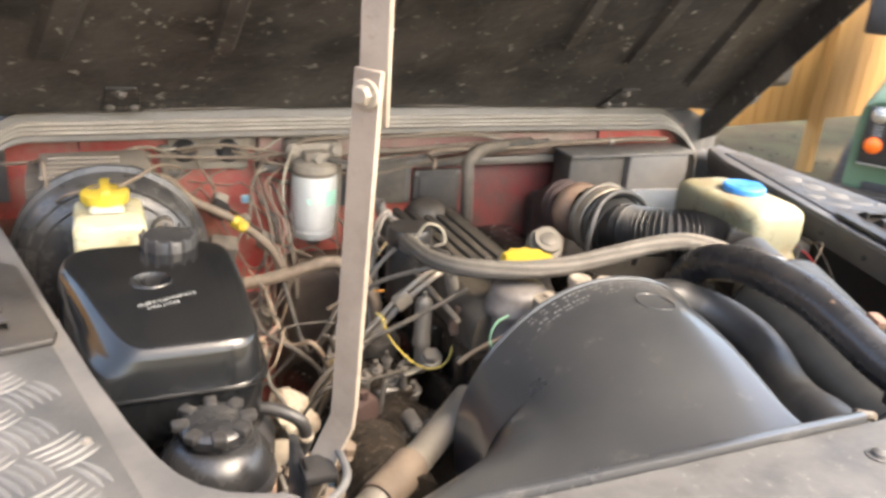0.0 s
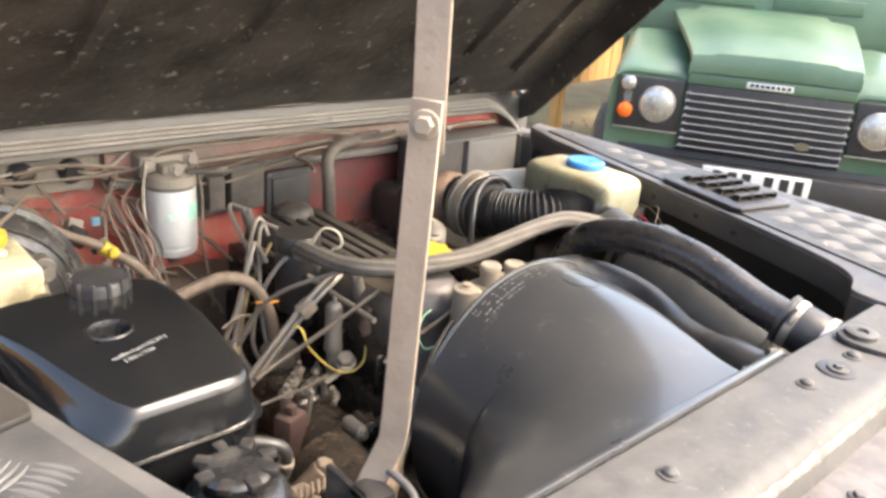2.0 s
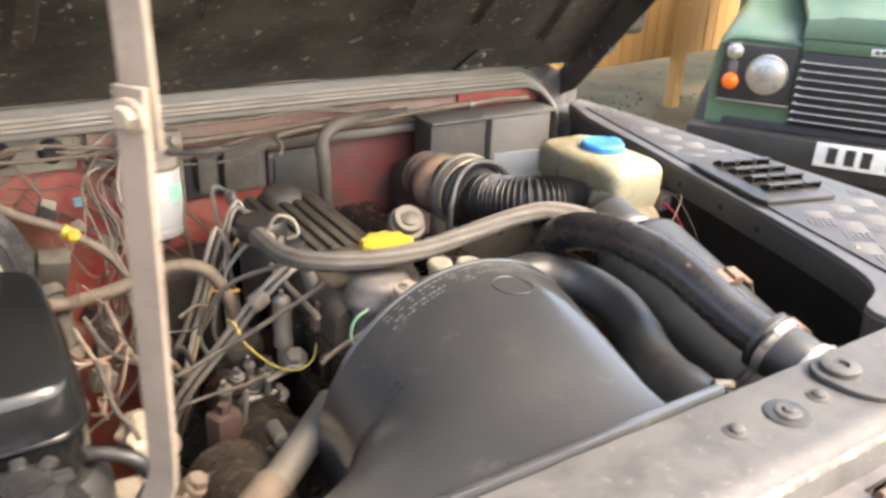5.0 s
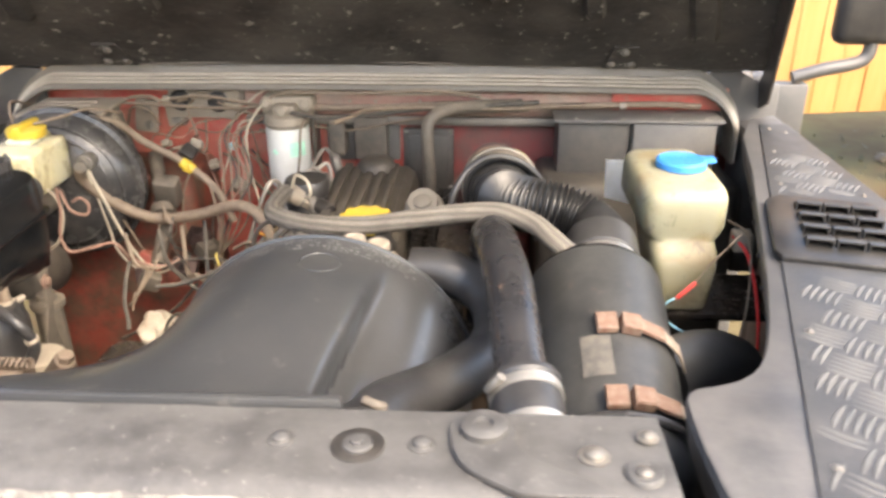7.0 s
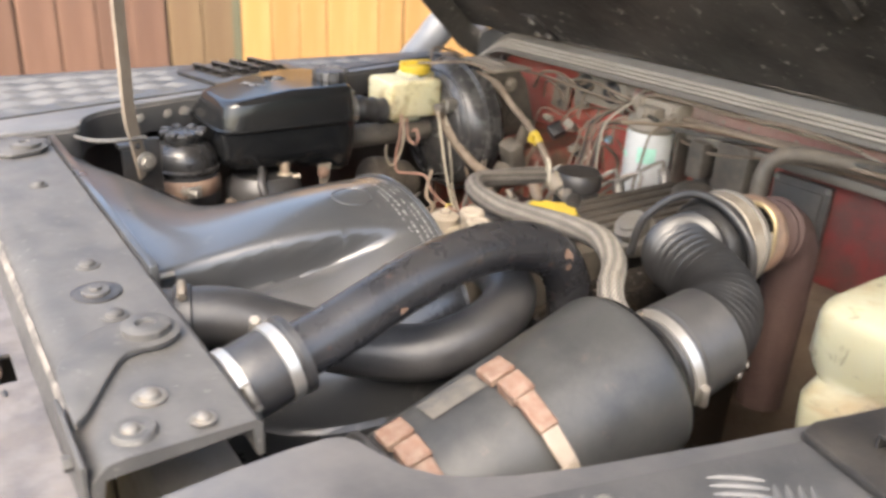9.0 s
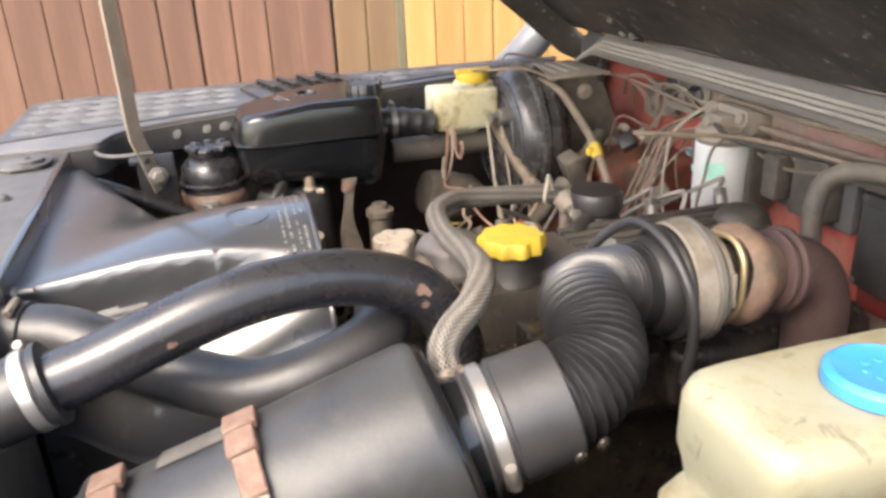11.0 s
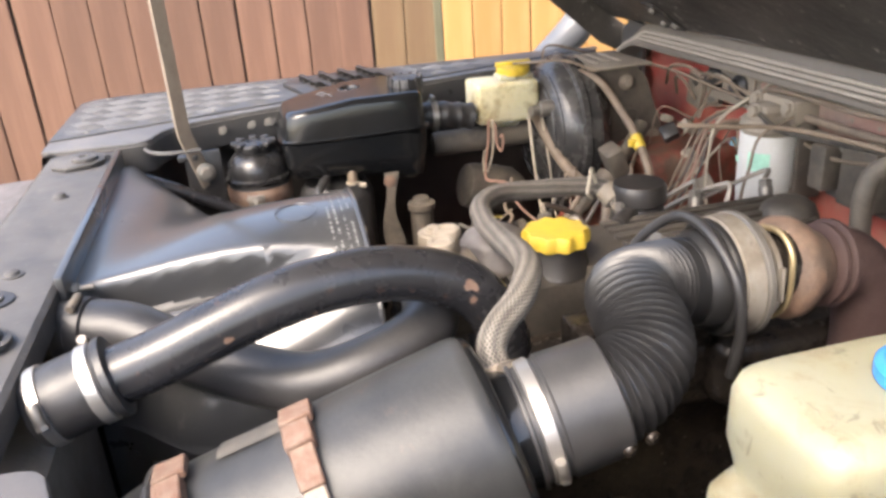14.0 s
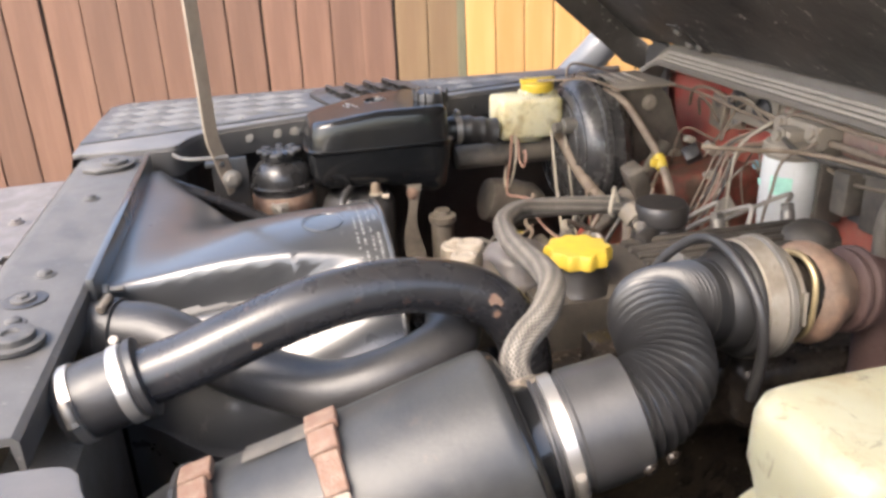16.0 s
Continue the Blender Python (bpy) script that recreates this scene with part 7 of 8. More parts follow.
    wire("wire", [(-0.14, 0.77, 1.062), (-0.12, 0.77, 1.057), (-0.104, 0.77, 1.055)], 0.0018, M_WIREO, "short yellow wire end")
    wire("wire", [(-0.03, 0.515, 1.078), (-0.046, 0.517, 1.078), (-0.058, 0.518, 1.1), (-0.05, 0.521, 1.119), (-0.033, 0.525, 1.125)], 0.0011, M_WIREG, "looped green wire by the coolant outlet")
    wire("wire", [(-0.12, 0.46, 1.03), (-0.04, 0.5, 1.09), (0.03, 0.52, 1.13)], 0.0026, M_WIREK, "dark cable towards the thermostat")
    for k in range(3):
        wire("hose", [(-0.3 + 0.03 * k, 0.78 + 0.02 * k, 1.06), (-0.28 + 0.03 * k, 0.75, 1.02 - 0.02 * k), (-0.24 + 0.02 * k, 0.72, 1.0 + 0.01 * k), (-0.2 + 0.01 * k, 0.74, 0.94), (-0.21, 0.75, 0.86)], 0.0035, M_WIREB if k % 2 else M_WIREK, "dusty thin rubber hose", "hose")
    # wires at the washer bottle
    wire("wire", [(0.53, 0.63, 1.13), (0.545, 0.6, 1.11), (0.55, 0.55, 1.05), (0.535, 0.5, 1.0), (0.51, 0.49, 0.99)], 0.0022, M_WIRER, "red wire beside the washer bottle")
    wire("wire", [(0.53, 0.66, 1.14), (0.54, 0.6, 1.14), (0.525, 0.53, 1.09), (0.51, 0.5, 1.03)], 0.0013, M_WIREB, "thin brown wire beside the washer bottle")
    lead = thing("wire_lead", "thin blue lead with a red crimped end", "wire", (0.45, 0.5, 1.0), "loose engine-bay wiring")
    part("lead", tube([(0.447, 0.55, 1.08), (0.436, 0.55, 1.074), (0.43, 0.548, 1.062), (0.439, 0.54, 1.048), (0.463, 0.53, 1.038), (0.49, 0.52, 1.02), (0.505, 0.51, 0.99)], 0.0012, 7, 6), M_WIREC, lead)
    part("crimp", rod((0.446, 0.55, 1.079), (0.467, 0.55, 1.102), 0.003, 10), M_REDPEN, lead, "red crimped end")
    part("lead_tail", tube([(0.466, 0.55, 1.101), (0.48, 0.553, 1.122), (0.5, 0.56, 1.142), (0.52, 0.575, 1.155), (0.535, 0.61, 1.14)], 0.0011, 7, 6), M_WIREB, lead)
    solo("wire_connector", box((0.53, 0.62, 1.11), (0.555, 0.645, 1.135), 0.003), M_GRIME, "grimy connector block on the inner wing", "connector")
    bell = thing("rubber_boot", "dusty dark ribbed rubber boot by the footwell", "rubber boot", (-0.43, 0.66, 0.95))
    # dark things below the expansion tank
    canister = thing("black_canister", "dusty black canister standing under the expansion tank", "canister", (-0.385, 0.445, 0.9))
    part("body", spun((-0.385, 0.445, 0.88), (-0.385, 0.445, 1.098), [(0, 0.05), (0.03, 0.056), (0.9, 0.057), (0.95, 0.054), (1, 0.046)], 36), M_RUBBER, canister)
    strap = thing("tank_strap", "rusty twisted strap hanging below the expansion tank", "strap", (-0.34, 0.525, 0.93))
    part("strap", raw([(-0.34 + 0.004 * math.sin(k), 0.522 + s * (0.011 - 0.005 * math.sin(k * 0.9)) + 0.004 * math.cos(k), 1.112 - 0.022 * k) for k in range(9) for s in (-1, 1)] + [(-0.343 + 0.004 * math.sin(k), 0.522 + s * (0.011 - 0.005 * math.sin(k * 0.9)) + 0.004 * math.cos(k), 1.112 - 0.022 * k) for k in range(9) for s in (-1, 1)],
                      [(2 * k + o, 2 * k + 1 + o, 2 * k + 3 + o, 2 * k + 2 + o) for k in range(8) for o in (0, 18)] + [(2 * k + s, 2 * k + 2 + s, 2 * k + 20 + s, 2 * k + 18 + s) for k in range(8) for s in (0, 1)]), M_BOXBROWN, strap)
    part("bolt", hexbolt((-0.337, 0.522, 1.1), (1, 0, 0), 0.006, 0.009), M_BARE, strap, "rusty bolt")
    drain = thing("overflow_hose", "grey-brown hose with a tan clip under the tank", "hose", (-0.36, 0.46, 0.98))
    part("hose", tube([(-0.36, 0.469, 1.12), (-0.358, 0.468, 1.09), (-0.352, 0.458, 1.05), (-0.34, 0.44, 1.015), (-0.33, 0.42, 0.96)], 0.0075, 12), M_WIREB, drain)
    part("clip", join(hoop((-0.36, 0.469, 1.101), (-0.3597, 0.469, 1.09), 0.0085, 0.002, 18), rod((-0.352, 0.478, 1.096), (-0.347, 0.488, 1.096), 0.004, 10)), M_GRIME, drain, "tan hose clip")
    post = thing("metal_post", "grimy round metal post beside the tank", "post", (-0.375, 0.575, 0.88))
    part("post", spun((-0.375, 0.575, 0.87), (-0.375, 0.575, 1.055), [(0, 0.018), (0.88, 0.018), (0.9, 0.022), (0.95, 0.022), (0.96, 0.014), (1, 0.012)], 20), M_BOXBROWN, post)
    part("boot", spun((-0.470, 0.667, 1.033), (-0.480, 0.772, 1.001), [(0, 0.02), (0.06, 0.036), (0.2, 0.04), (0.24, 0.0385), (0.32, 0.0415), (0.36, 0.04), (0.44, 0.0425), (0.48, 0.041), (0.56, 0.043), (0.6, 0.0415), (0.8, 0.042), (1, 0.03)], 30), M_BOXBROWN, bell)
    lump = bmesh.new()
    bmesh.ops.create_icosphere(lump, subdivisions=4, radius=0.03)
    for v in lump.verts:
        v.co *= 1 + 0.55 * noise.noise(v.co * 34) + 0.3 * noise.noise(v.co * 90)
        v.co.z *= 1.15
    bmesh.ops.translate(lump, verts=lump.verts, vec=(-0.264, 0.655, 0.944))
    solo("crumpled_boot", lump, M_CLOTH, "pale crumpled dust boot on the steering shaft", "dust boot")
    oth = thing("steering_joint", "grimy steering box with fittings", "steering box", (-0.32, 0.45, 0.8))
    part("box", join(box((-0.36, 0.4, 0.85), (-0.28, 0.5, 0.99), 0.015, 3), rod((-0.32, 0.45, 0.98), (-0.32, 0.45, 1.04), 0.028)), M_GRIME, oth)
    part("union", join(rod((-0.29, 0.42, 1.03), (-0.265, 0.41, 1.06), 0.012, 14), hexbolt((-0.265, 0.41, 1.06), (0.3, -0.1, 1), 0.01)), M_SHADE, oth)
    tin = thing("fluid_fitting", "grimy brown fitting with a curled hose near the prop", "pipe fitting", (-0.3, 0.36, 1.02))
    part("block", join(box((-0.325, 0.365, 1.035), (-0.292, 0.4, 1.07), 0.008, 3), rod((-0.31, 0.37, 1.05), (-0.284, 0.352, 1.045), 0.011, 14)), M_SHADE, tin)
    part("spring", tube([(-0.335 + 0.0016 * k + 0.006 * math.sin(k * 1.57) * 0.3, 0.372 + 0.006 * math.sin(k * 1.57), 1.078 + 0.006 * math.cos(k * 1.57)) for k in range(36)], 0.0016, 6, 2), M_SHADE, tin, "grimy coil spring")
    part("curled_pipe", tube([(-0.352, 0.43, 1.112), (-0.332, 0.422, 1.112), (-0.31, 0.412, 1.102), (-0.302, 0.418, 1.075), (-0.31, 0.42, 1.055), (-0.325, 0.415, 1.03), (-0.33, 0.41, 1.0)], 0.0065, 12), M_RUBBER, tin)
    part("hose_clip", hoop((-0.3035, 0.4165, 1.083), (-0.3025, 0.4175, 1.078), 0.0068, 0.0012, 16), M_GRIME, tin, "tan hose clip")


hoses_and_wires()

# ---- surroundings ----
M_SOIL = material("dry_soil_and_leaves", (0.1, 0.075, 0.045), 0.9, other=(0.13, 0.115, 0.06), amount=0.9, scale=2.2, bump=0.8, grain=30, spots=(0.1, 0.1, 0.05), spotty=0.5)
M_NEWWOOD = material("fresh_yellow_pine", (0.37, 0.2, 0.06), 0.65, other=(0.43, 0.25, 0.093), amount=0.8, scale=2.5, stretch=(6, 6, 0.5), bump=0.3, grain=60, piece=0.14)
M_REDWOOD = material("stained_red_brown_board", (0.128, 0.066, 0.042), 0.7, other=(0.185, 0.1, 0.064), amount=0.8, scale=2.5, stretch=(6, 6, 0.5), bump=0.35, grain=60, piece=0.16)
M_MOSSWOOD = material("green_tinged_old_board", (0.145, 0.088, 0.044), 0.75, other=(0.175, 0.115, 0.058), amount=0.8, scale=2.5, stretch=(6, 6, 0.5), bump=0.35, grain=60, piece=0.06)
# dark colour of the sheet that stands for shade in the fence's gaps
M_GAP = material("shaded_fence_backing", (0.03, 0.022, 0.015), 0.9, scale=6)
M_POST = material("mossy_fence_post", (0.1, 0.095, 0.055), 0.8, other=(0.14, 0.125, 0.075), scale=5, bump=0.4)
# the greyish dust on this green also stands for glare over the car
M_GREEN = material("green_car_paint", (0.046, 0.1, 0.06), 0.32, other=(0.058, 0.118, 0.074), scale=2, dust=(0.22, 0.245, 0.175), dusty=0.3, bump=0.02, spread=0.06)
M_PLATEDGE = material("pale_grey_slat_edge", (0.26, 0.265, 0.27), 0.4, scale=30, dust=TAN, dusty=0.15)
M_BLACKP = material("black_grille_plastic", (0.009, 0.009, 0.01), 0.55, scale=8, dust=TAN, dusty=0.04)
M_LENS = material("headlamp_reflector", (0.42, 0.42, 0.4), 0.25, metal=0.6, other=(0.2, 0.2, 0.19), amount=0.8, scale=14, bump=1.0, grain=45)
M_AMBER = material("amber_lens", (0.72, 0.13, 0.015), 0.15, scale=20, bump=0.2)
M_PLATE = material("white_plate", (0.55, 0.55, 0.53), 0.3, scale=20, dust=TAN, dusty=0.1)
M_MARK = material("black_plate_mark", (0.015, 0.015, 0.016), 0.4, scale=20)
M_TYRE = material("tyre_rubber", (0.02, 0.02, 0.021), 0.7, scale=20, dust=TAN, dusty=0.3)
M_LEAF = material("weed_leaf", (0.06, 0.06, 0.03), 0.8, other=(0.1, 0.08, 0.045), amount=0.9, scale=2)
M_STONE = material("pale_rubble", (0.13, 0.11, 0.085), 0.9, other=(0.17, 0.145, 0.115), scale=10, bump=0.6, piece=0.2)

M_SOIL.node_tree.nodes["Principled BSDF"].inputs["Specular IOR Level"].default_value = 0.05


def ground():
    n, far = 60, 60.0
    vs, fs = [], []
    for i in range(n + 1):
        for j in range(n + 1):
            u, v = 2 * i / n - 1, 2 * j / n - 1
            x, y = math.copysign(abs(u) ** 3, u) * far, math.copysign(abs(v) ** 3, v) * far + 2
            vs.append((x, y, 0.03 * noise.noise((x * 0.9, y * 0.9, 0)) - 0.02))
    for i in range(n):
        for j in range(n):
            a = i * (n + 1) + j
            fs.append((a, a + 1, a + n + 2, a + n + 1))
    solo("ground", raw(vs, fs), M_SOIL, "bare brown soil with leaf litter and weeds", "ground", kind="structure", m=GROUND)


ground()


def fence(name, start, turn, boards, width, z0, z1, mat, label, posts, lap=0.02):
    """Vertical boards side by side along a line, with rails behind and posts."""
    ob = thing(name, label, "fence", start, "garden fences", m=GROUND)
    ob.rotation_euler[2] = radians(turn)
    shapes = []
    rnd = random.Random(len(label))
    for k in range(4):
        w, t = width * 0.965, 0.014
        bm = box((-w / 2, 0, z0), (w / 2, t, z1 + rnd.uniform(-0.01, 0.01)), 0.003, 1)
        me = bpy.data.meshes.new("board")
        bm.to_mesh(me)
        bm.free()
        me.materials.append(mat)
        shapes.append(me)
    for i in range(boards):
        b = new("board", shapes[i % 4])
        if mat is M_REDWOOD and i >= boards - 2:
            b.data = shapes[i % 4].copy()
            b.data.materials[0] = M_MOSSWOOD
        b.parent = ob
        b.location = ((i + 0.5) * width, rnd.uniform(-0.003, 0.003), 0)
        b.rotation_euler = (0, radians(rnd.uniform(-0.25, 0.25)), radians(rnd.uniform(-1.0, 1.0)))
    # added dark sheet: its colour gives the gaps between boards their shade
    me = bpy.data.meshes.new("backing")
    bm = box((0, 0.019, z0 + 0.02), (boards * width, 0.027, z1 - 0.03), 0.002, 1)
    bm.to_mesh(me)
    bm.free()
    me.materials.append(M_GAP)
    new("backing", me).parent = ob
    for z in (z0 + 0.2, (z0 + z1) / 2, z1 - 0.2):
        r = new("rail", bpy.data.meshes.new("rail"))
        bm = box((0, 0.03, z - 0.04), (boards * width, 0.07, z + 0.04), 0.004)
        bm.to_mesh(r.data)
        bm.free()
        r.data.materials.append(mat)
        r.parent = ob
    for x, pm, front in posts:
        me = bpy.data.meshes.new("post")
        half = 0.019 if pm is M_POST else 0.05
        bm = box((x - half, front, -0.05), (x + half, front + 0.1, z1 + 0.05), 0.006)
        bm.to_mesh(me)
        bm.free()
        me.materials.append(pm)
        p = new("post", me)
        p.parent = ob
    return ob


# along the driver's side: stained boards, a mossy post, then new boards
fence("stained_fence", (-2.3, -4.4376, 0), 90, 42, 0.1293, 0.05, 1.9, M_REDWOOD, "weathered red-brown stained board fence", [(2.9, M_REDWOOD, 0.07), (0.5, M_REDWOOD, 0.07)])
fence("new_fence", (-2.3, 1.03, 0), 90, 63, 0.1265, 0.05, 1.9, M_NEWWOOD, "fresh yellow timber board fence", [(-0.022, M_POST, 0.0), (2.4, M_NEWWOOD, 0.07), (4.8, M_NEWWOOD, 0.07)])
fence("back_fence", (0.9, 3.72, 0), 9.5, 60, 0.15, 0.4, 2.15, M_NEWWOOD, "fresh yellow timber fence raised on posts", [(1.85, M_NEWWOOD, -0.1), (4.05, M_NEWWOOD, -0.1), (6.25, M_NEWWOOD, -0.1)])


def green_car():
    """A parked off-roader seen from the front: x to its left, -y ahead, z up."""
    place = Matrix.Translation((3.11, 1.518, 0)) @ Matrix.Rotation(math.atan2(-0.843, 0.538), 4, "Z")
    ob = thing("green_car", "parked dark green off-road vehicle with black grille", "car", (3.11, 1.518, 0), m=GROUND)

    def p(name, bm, mat, parent=None, label="", smooth=True):
        return part(name, bm, mat, parent or ob, label, m=place, smooth=smooth)

    def b(x0, x1, y0, y1, z0, z1, bev=0.01, seg=2):
        return box((x0, y0, z0), (x1, y1, z1), bev, seg)
    for sg in (-1, 1):
        w0, w1 = sorted((sg * 0.405, sg * 0.775))
        # wing: flat front, rounded shoulder, top that climbs towards the screen
        sect = [(0.4, 0.62), (0.4, 1.04), (0.44, 1.055), (0.66, 1.058), (0.72, 1.05), (0.757, 1.025), (0.772, 0.98), (0.776, 0.9), (0.776, 0.62)]
        vs = []
        for y, top, pull in ((0.03, -0.02, 0.012), (0.022, -0.035, 0.0), (0.06, 0.0, 0.0), (0.5, 0.045, 0.0), (1.12, 0.1, 0.0)):
            vs += [(sg * (x - (pull if x > 0.5 else 0)), y, z + (top if z > 0.95 else 0)) for x, z in sect]
        m = len(sect)
        p("wing", raw(vs, [(a * m + b, a * m + b + 1, (a + 1) * m + b + 1, (a + 1) * m + b) for a in range(4) for b in range(m - 1)] + [tuple(range(m)), tuple(4 * m + b for b in range(m))]), M_GREEN)
        p("lower_wing", b(w0, w1, 0.03, 0.5, 0.55, 0.63, 0.01), M_GREEN)
        q0, q1 = sorted((sg * 0.408, sg * 0.735))
        panel = p("lamp_panel", b(q0, q1, 0.005, 0.022, 0.735, 1.0, 0.012, 3), M_BLACKP, label="black headlamp surround")
        c = Vector((sg * 0.527, 0, 0.868))
        lamp = p("headlamp", spun(c + Vector((0, 0.02, 0)), c + Vector((0, -0.012, 0)), [(0, 0.095), (0.7, 0.095), (1, 0.088)], 40), M_BAND, panel, "round headlamp with bright rim")
        p("lens", spun(c + Vector((0, -0.01, 0)), c + Vector((0, -0.03, 0)), [(0, 0.085), (0.4, 0.074), (0.8, 0.045), (1, 0.012)], 36), M_LENS, lamp, "fluted glass lens")
        for z, mat, r in ((0.962, M_LENS, 0.033), (0.822, M_AMBER, 0.034)):
            p("side_lamp", spun((sg * 0.686, 0.012, z), (sg * 0.686, -0.03, z), [(0, r + 0.006), (0.35, r + 0.005), (0.4, r), (0.85, r * 0.85), (1, r * 0.4)], 26), mat, panel, "amber indicator" if mat is M_AMBER else "clear side lamp")
        for k in range(4):
            p("vent_slot", b(sg * 0.68 - 0.022, sg * 0.68 + 0.022, -0.001, 0.01, 0.868 + k * 0.014, 0.873 + k * 0.014, 0.001), M_LENS, panel)
        p("trim_line", b(q0, q1, -0.002, 0.01, 0.728, 0.734, 0.001), M_BAND, panel)
        wheel = p("wheel", spun((sg * 0.66, 0.55, 0.38), (sg * 0.86, 0.55, 0.38), [(0, 0.3), (0.1, 0.37), (0.9, 0.37), (1, 0.3)], 40), M_TYRE)
        p("rim", spun((sg * 0.8, 0.55, 0.38), (sg * 0.865, 0.55, 0.38), [(0, 0.22), (0.8, 0.21), (1, 0.1)], 30), M_PLATE, wheel)
        p("door", b(*sorted((sg * 0.78, sg * 0.81)), 1.1, 2.9, 0.5, 1.2, 0.012), M_GREEN)
        p("pillar", rod((sg * 0.72, 1.19, 1.45), (sg * 0.68, 1.35, 1.97), 0.03), M_GREEN)
        p("mirror", b(*sorted((sg * 0.82, sg * 0.98)), 1.02, 1.06, 1.25, 1.46, 0.02), M_BLACKP)
    # bonnet: raised middle, sloping front edge
    vs, fs = [], []
    prof = [(-0.44, 0.0), (-0.435, 0.025), (-0.4, 0.035), (-0.33, 0.04), (-0.3, 0.062), (-0.15, 0.066), (0, 0.068), (0.15, 0.066), (0.3, 0.062), (0.33, 0.04), (0.4, 0.035), (0.435, 0.025), (0.44, 0.0)]
    for y, z, f in ((0.005, 1.045, 0.05), (-0.012, 1.05, 0.1), (-0.014, 1.1, 0.3), (0.0, 1.122, 0.55), (0.06, 1.14, 0.8), (0.5, 1.19, 1.0), (1.15, 1.255, 1.0)):
        k = 0.915 + 0.25 * max(0, y)
        for x, h in prof:
            vs.append((x * k, y, z + h * f))
    n = len(prof)
    fs = [(i * n + j, i * n + j + 1, (i + 1) * n + j + 1, (i + 1) * n + j) for i in range(6) for j in range(n - 1)]
    p("bonnet", raw(vs, fs), M_GREEN)
    p("body_core", b(-0.76, 0.76, 0.05, 3.6, 0.5, 1.0, 0.03), M_GREEN)
    gr = p("grille", b(-0.392, 0.392, 0.0, 0.03, 0.655, 0.992, 0.006), M_BLACKP, label="black slatted grille")
    for k in range(8):
        z = 0.672 + k * 0.0385
        p("slat", raw([(-0.385, -0.001, z), (0.385, -0.001, z), (0.385, -0.02, z + 0.004), (-0.385, -0.02, z + 0.004), (0.385, -0.018, z + 0.008), (-0.385, -0.018, z + 0.008), (-0.385, 0.0, z + 0.012), (0.385, 0.0, z + 0.012)],
                      [(0, 1, 2, 3), (3, 2, 4, 5), (5, 4, 7, 6)]), M_BLACKP, gr, smooth=False)
        p("slat_edge", tube([(-0.382, -0.02, z + 0.018), (-0.377, -0.021, z + 0.009), (-0.366, -0.022, z + 0.006), (0, -0.022, z + 0.006), (0.366, -0.022, z + 0.006), (0.377, -0.021, z + 0.009), (0.382, -0.02, z + 0.018)], 0.0032, 6, 3), M_PLATEDGE, gr, "pale slat edge")
    p("grille_header", b(-0.398, 0.398, -0.002, 0.03, 0.993, 1.05, 0.006), M_GREEN)
    badge = p("badge", b(-0.115, 0.105, -0.008, 0.0, 1.004, 1.034, 0.003), M_PLATE, label="pale rectangular badge")
    for k in range(8):
        p("badge_mark", b(-0.1 + k * 0.025, -0.082 + k * 0.025, -0.0095, -0.0075, 1.012, 1.028, 0), M_MARK, badge)
    oval = [(0.2 + 0.038 * math.cos(t), 0.752 + 0.02 * math.sin(t)) for t in [2 * math.pi * i / 24 for i in range(24)]]
    p("emblem", raw([(x, y, z) for y in (-0.024, -0.03) for x, z in oval], [tuple(range(24)), tuple(range(24, 48))] + [(q, (q + 1) % 24, 24 + (q + 1) % 24, 24 + q) for q in range(24)]), M_POST, gr, "small dull oval emblem")
    bp = p("bumper", b(-0.84, 0.82, -0.09, 0.03, 0.43, 0.61, 0.012), M_BLACKP, label="black steel bumper")
    pl = p("number_plate", b(-0.248, 0.272, -0.1, -0.094, 0.5, 0.612, 0.002), M_PLATE, label="white number plate")
    for x in (-0.176, -0.1, -0.032, 0.075, 0.15, 0.22):
        p("mark", b(x - 0.022, x + 0.022, -0.1015, -0.0995, 0.518, 0.594, 0), M_MARK, pl)
    p("lower_valance", b(-0.7, 0.7, 0.02, 0.2, 0.3, 0.65, 0.02), M_BLACKP)
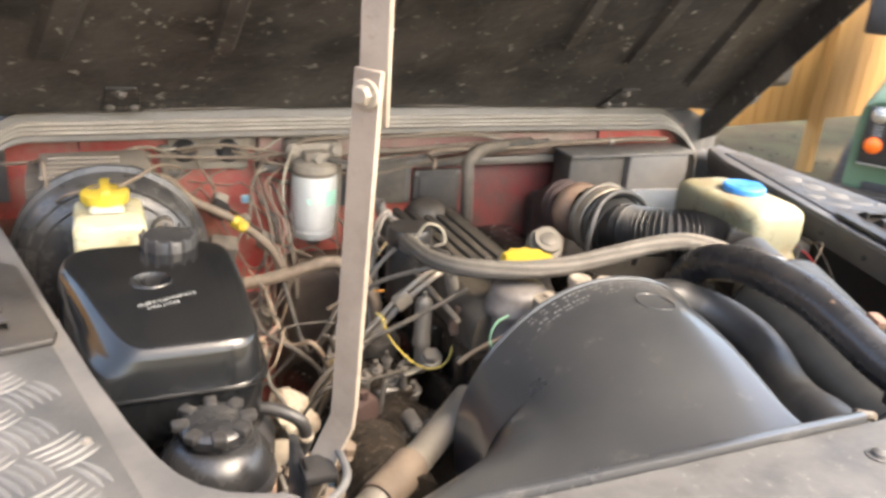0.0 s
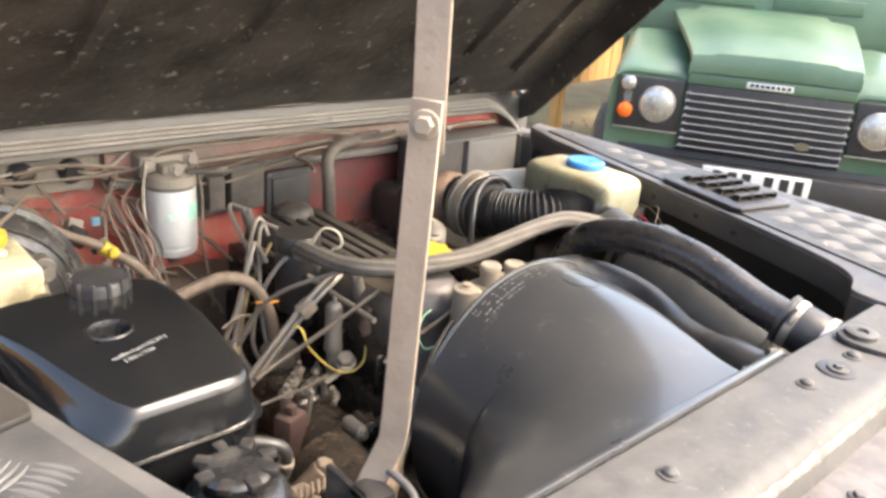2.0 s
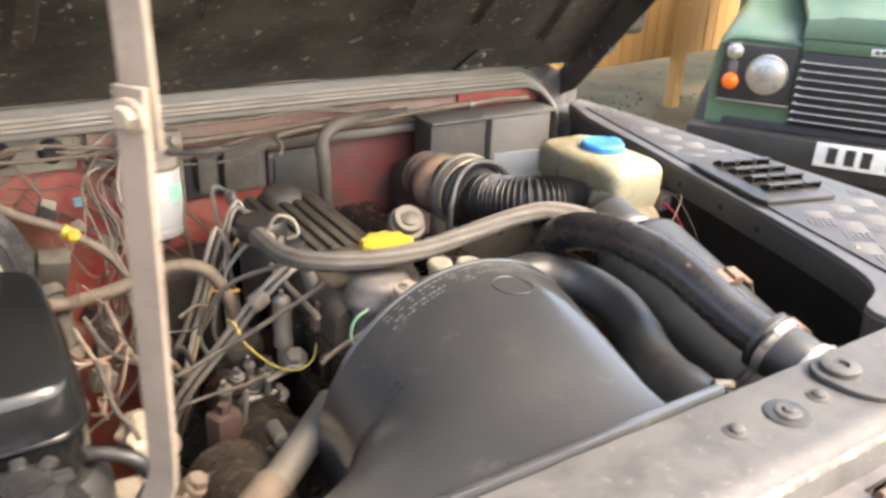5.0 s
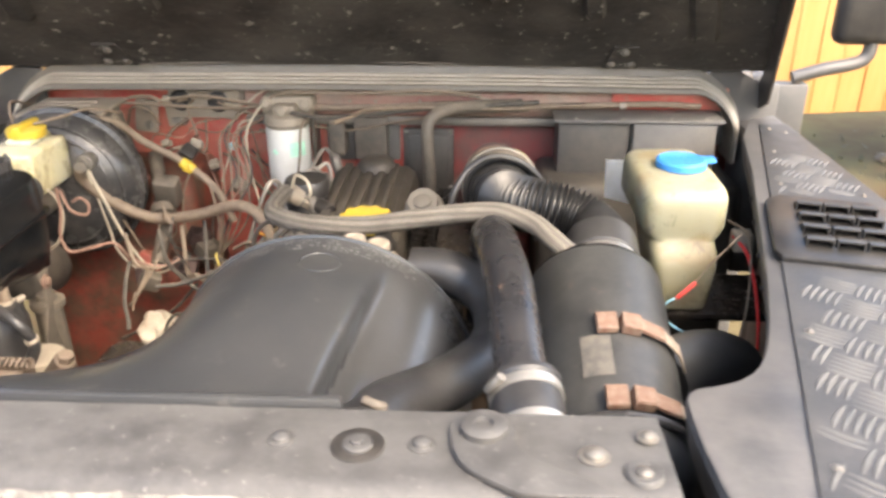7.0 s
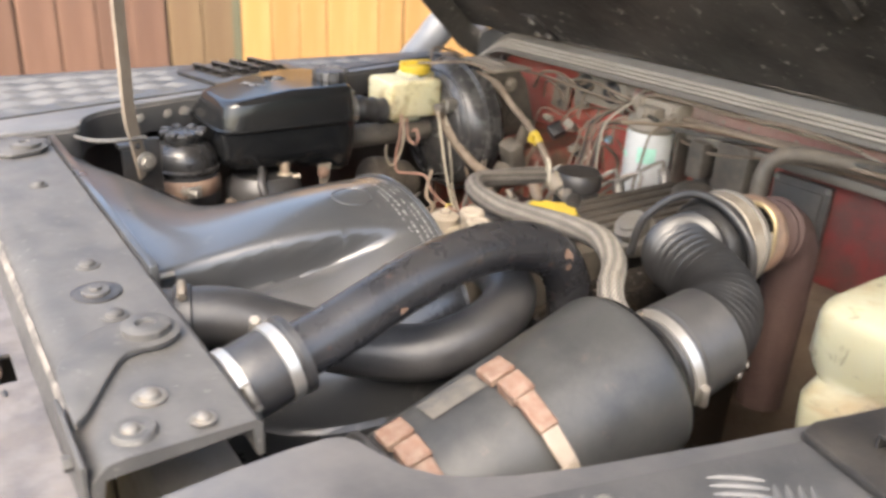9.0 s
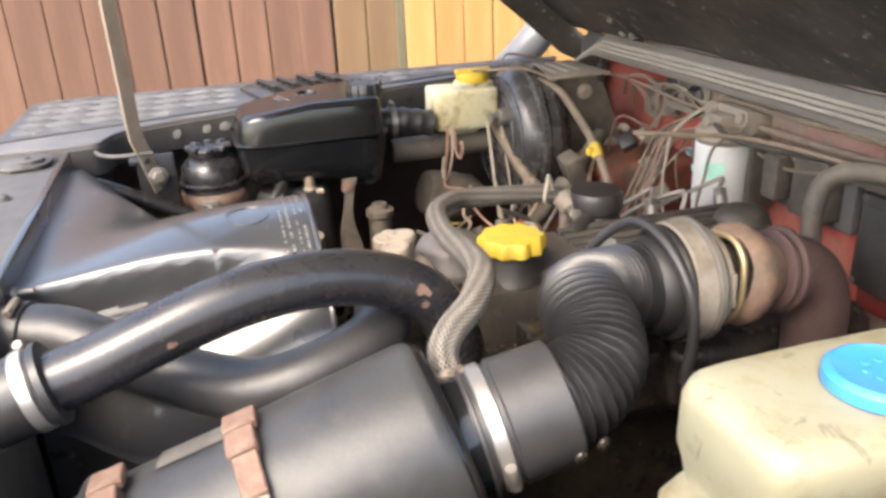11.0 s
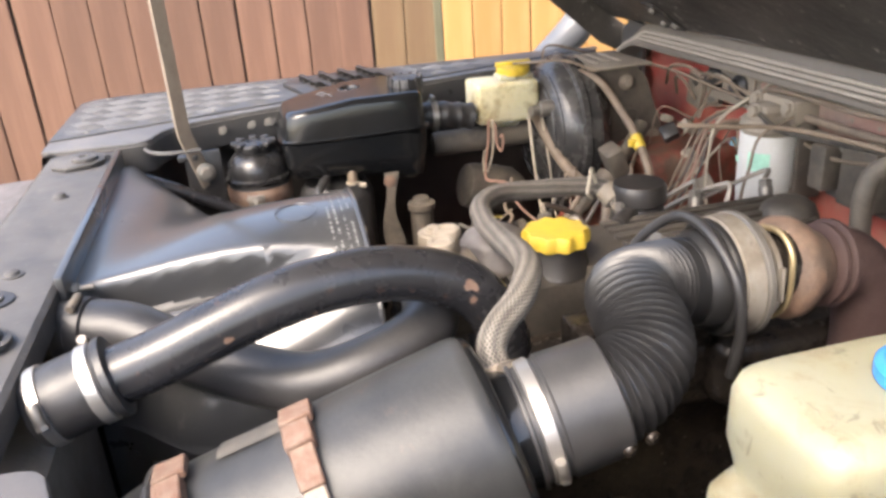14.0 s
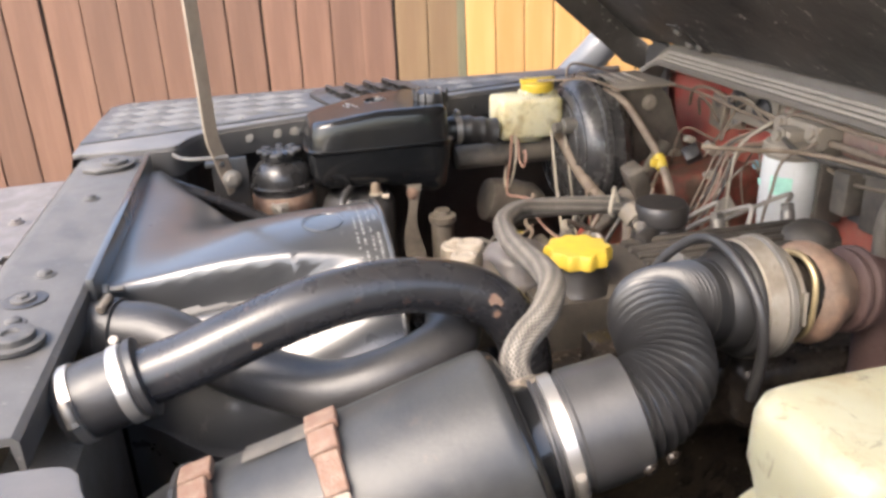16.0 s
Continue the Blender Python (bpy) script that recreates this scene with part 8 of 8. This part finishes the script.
    p("scuttle", b(-0.74, 0.74, 1.16, 1.26, 0.9, 1.5, 0.02), M_GREEN)
    for sg in (-1, 1):
        p("vent_flap", b(*sorted((sg * 0.05, sg * 0.56)), 1.148, 1.162, 1.335, 1.42, 0.012, 3), M_GREEN)
    p("windscreen", raw([(-0.7, 1.2, 1.5), (0.7, 1.2, 1.5), (0.66, 1.34, 1.95), (-0.66, 1.34, 1.95)], [(0, 1, 2, 3)]), M_GLASS)
    p("screen_divider", rod((0, 1.195, 1.5), (0, 1.335, 1.95), 0.014), M_GREEN)
    p("roof", b(-0.74, 0.74, 1.3, 3.7, 1.95, 2.05, 0.04, 3), M_GREEN)
    p("rear_body", b(-0.78, 0.78, 2.8, 3.7, 0.6, 1.97, 0.04), M_GREEN)


green_car()


def weeds():
    rnd = random.Random(3)
    vs, fs = [], []
    for _ in range(500):
        t = rnd.uniform(0, 7)
        x, y = 0.9 + t * 0.986 + rnd.gauss(0, 0.25), 3.72 + t * 0.165 + rnd.gauss(0, 0.5)
        a, h, w = rnd.uniform(0, 6.3), rnd.uniform(0.004, 0.014), rnd.uniform(0.008, 0.018)
        dx, dy = math.cos(a), math.sin(a)
        q = len(vs)
        vs += [(x - dy * w, y + dx * w, -0.02), (x + dy * w, y - dx * w, -0.02), (x + dx * (h + w) * 2, y + dy * (h + w) * 2, h)]
        fs.append((q, q + 1, q + 2))
    solo("weeds", raw(vs, fs), M_LEAF, "low weeds and leaf tufts under the fence", "weeds", kind="stuff", m=GROUND)
    for i in range(11):
        x, y, r = rnd.uniform(2.2, 4.0), rnd.uniform(2.6, 4.4), rnd.uniform(0.03, 0.07)
        bm = bmesh.new()
        bmesh.ops.create_icosphere(bm, subdivisions=2, radius=r)
        for v in bm.verts:
            v.co *= 1 + 0.35 * noise.noise(v.co * 25 + Vector((i, 0, 0)))
            v.co.z *= 0.6
        bmesh.ops.translate(bm, verts=bm.verts, vec=(x, y, r * 0.3))
        solo("stone", bm, M_STONE, "pale rough stone lying on the soil", "stone", "stones on the soil", m=GROUND)


weeds()
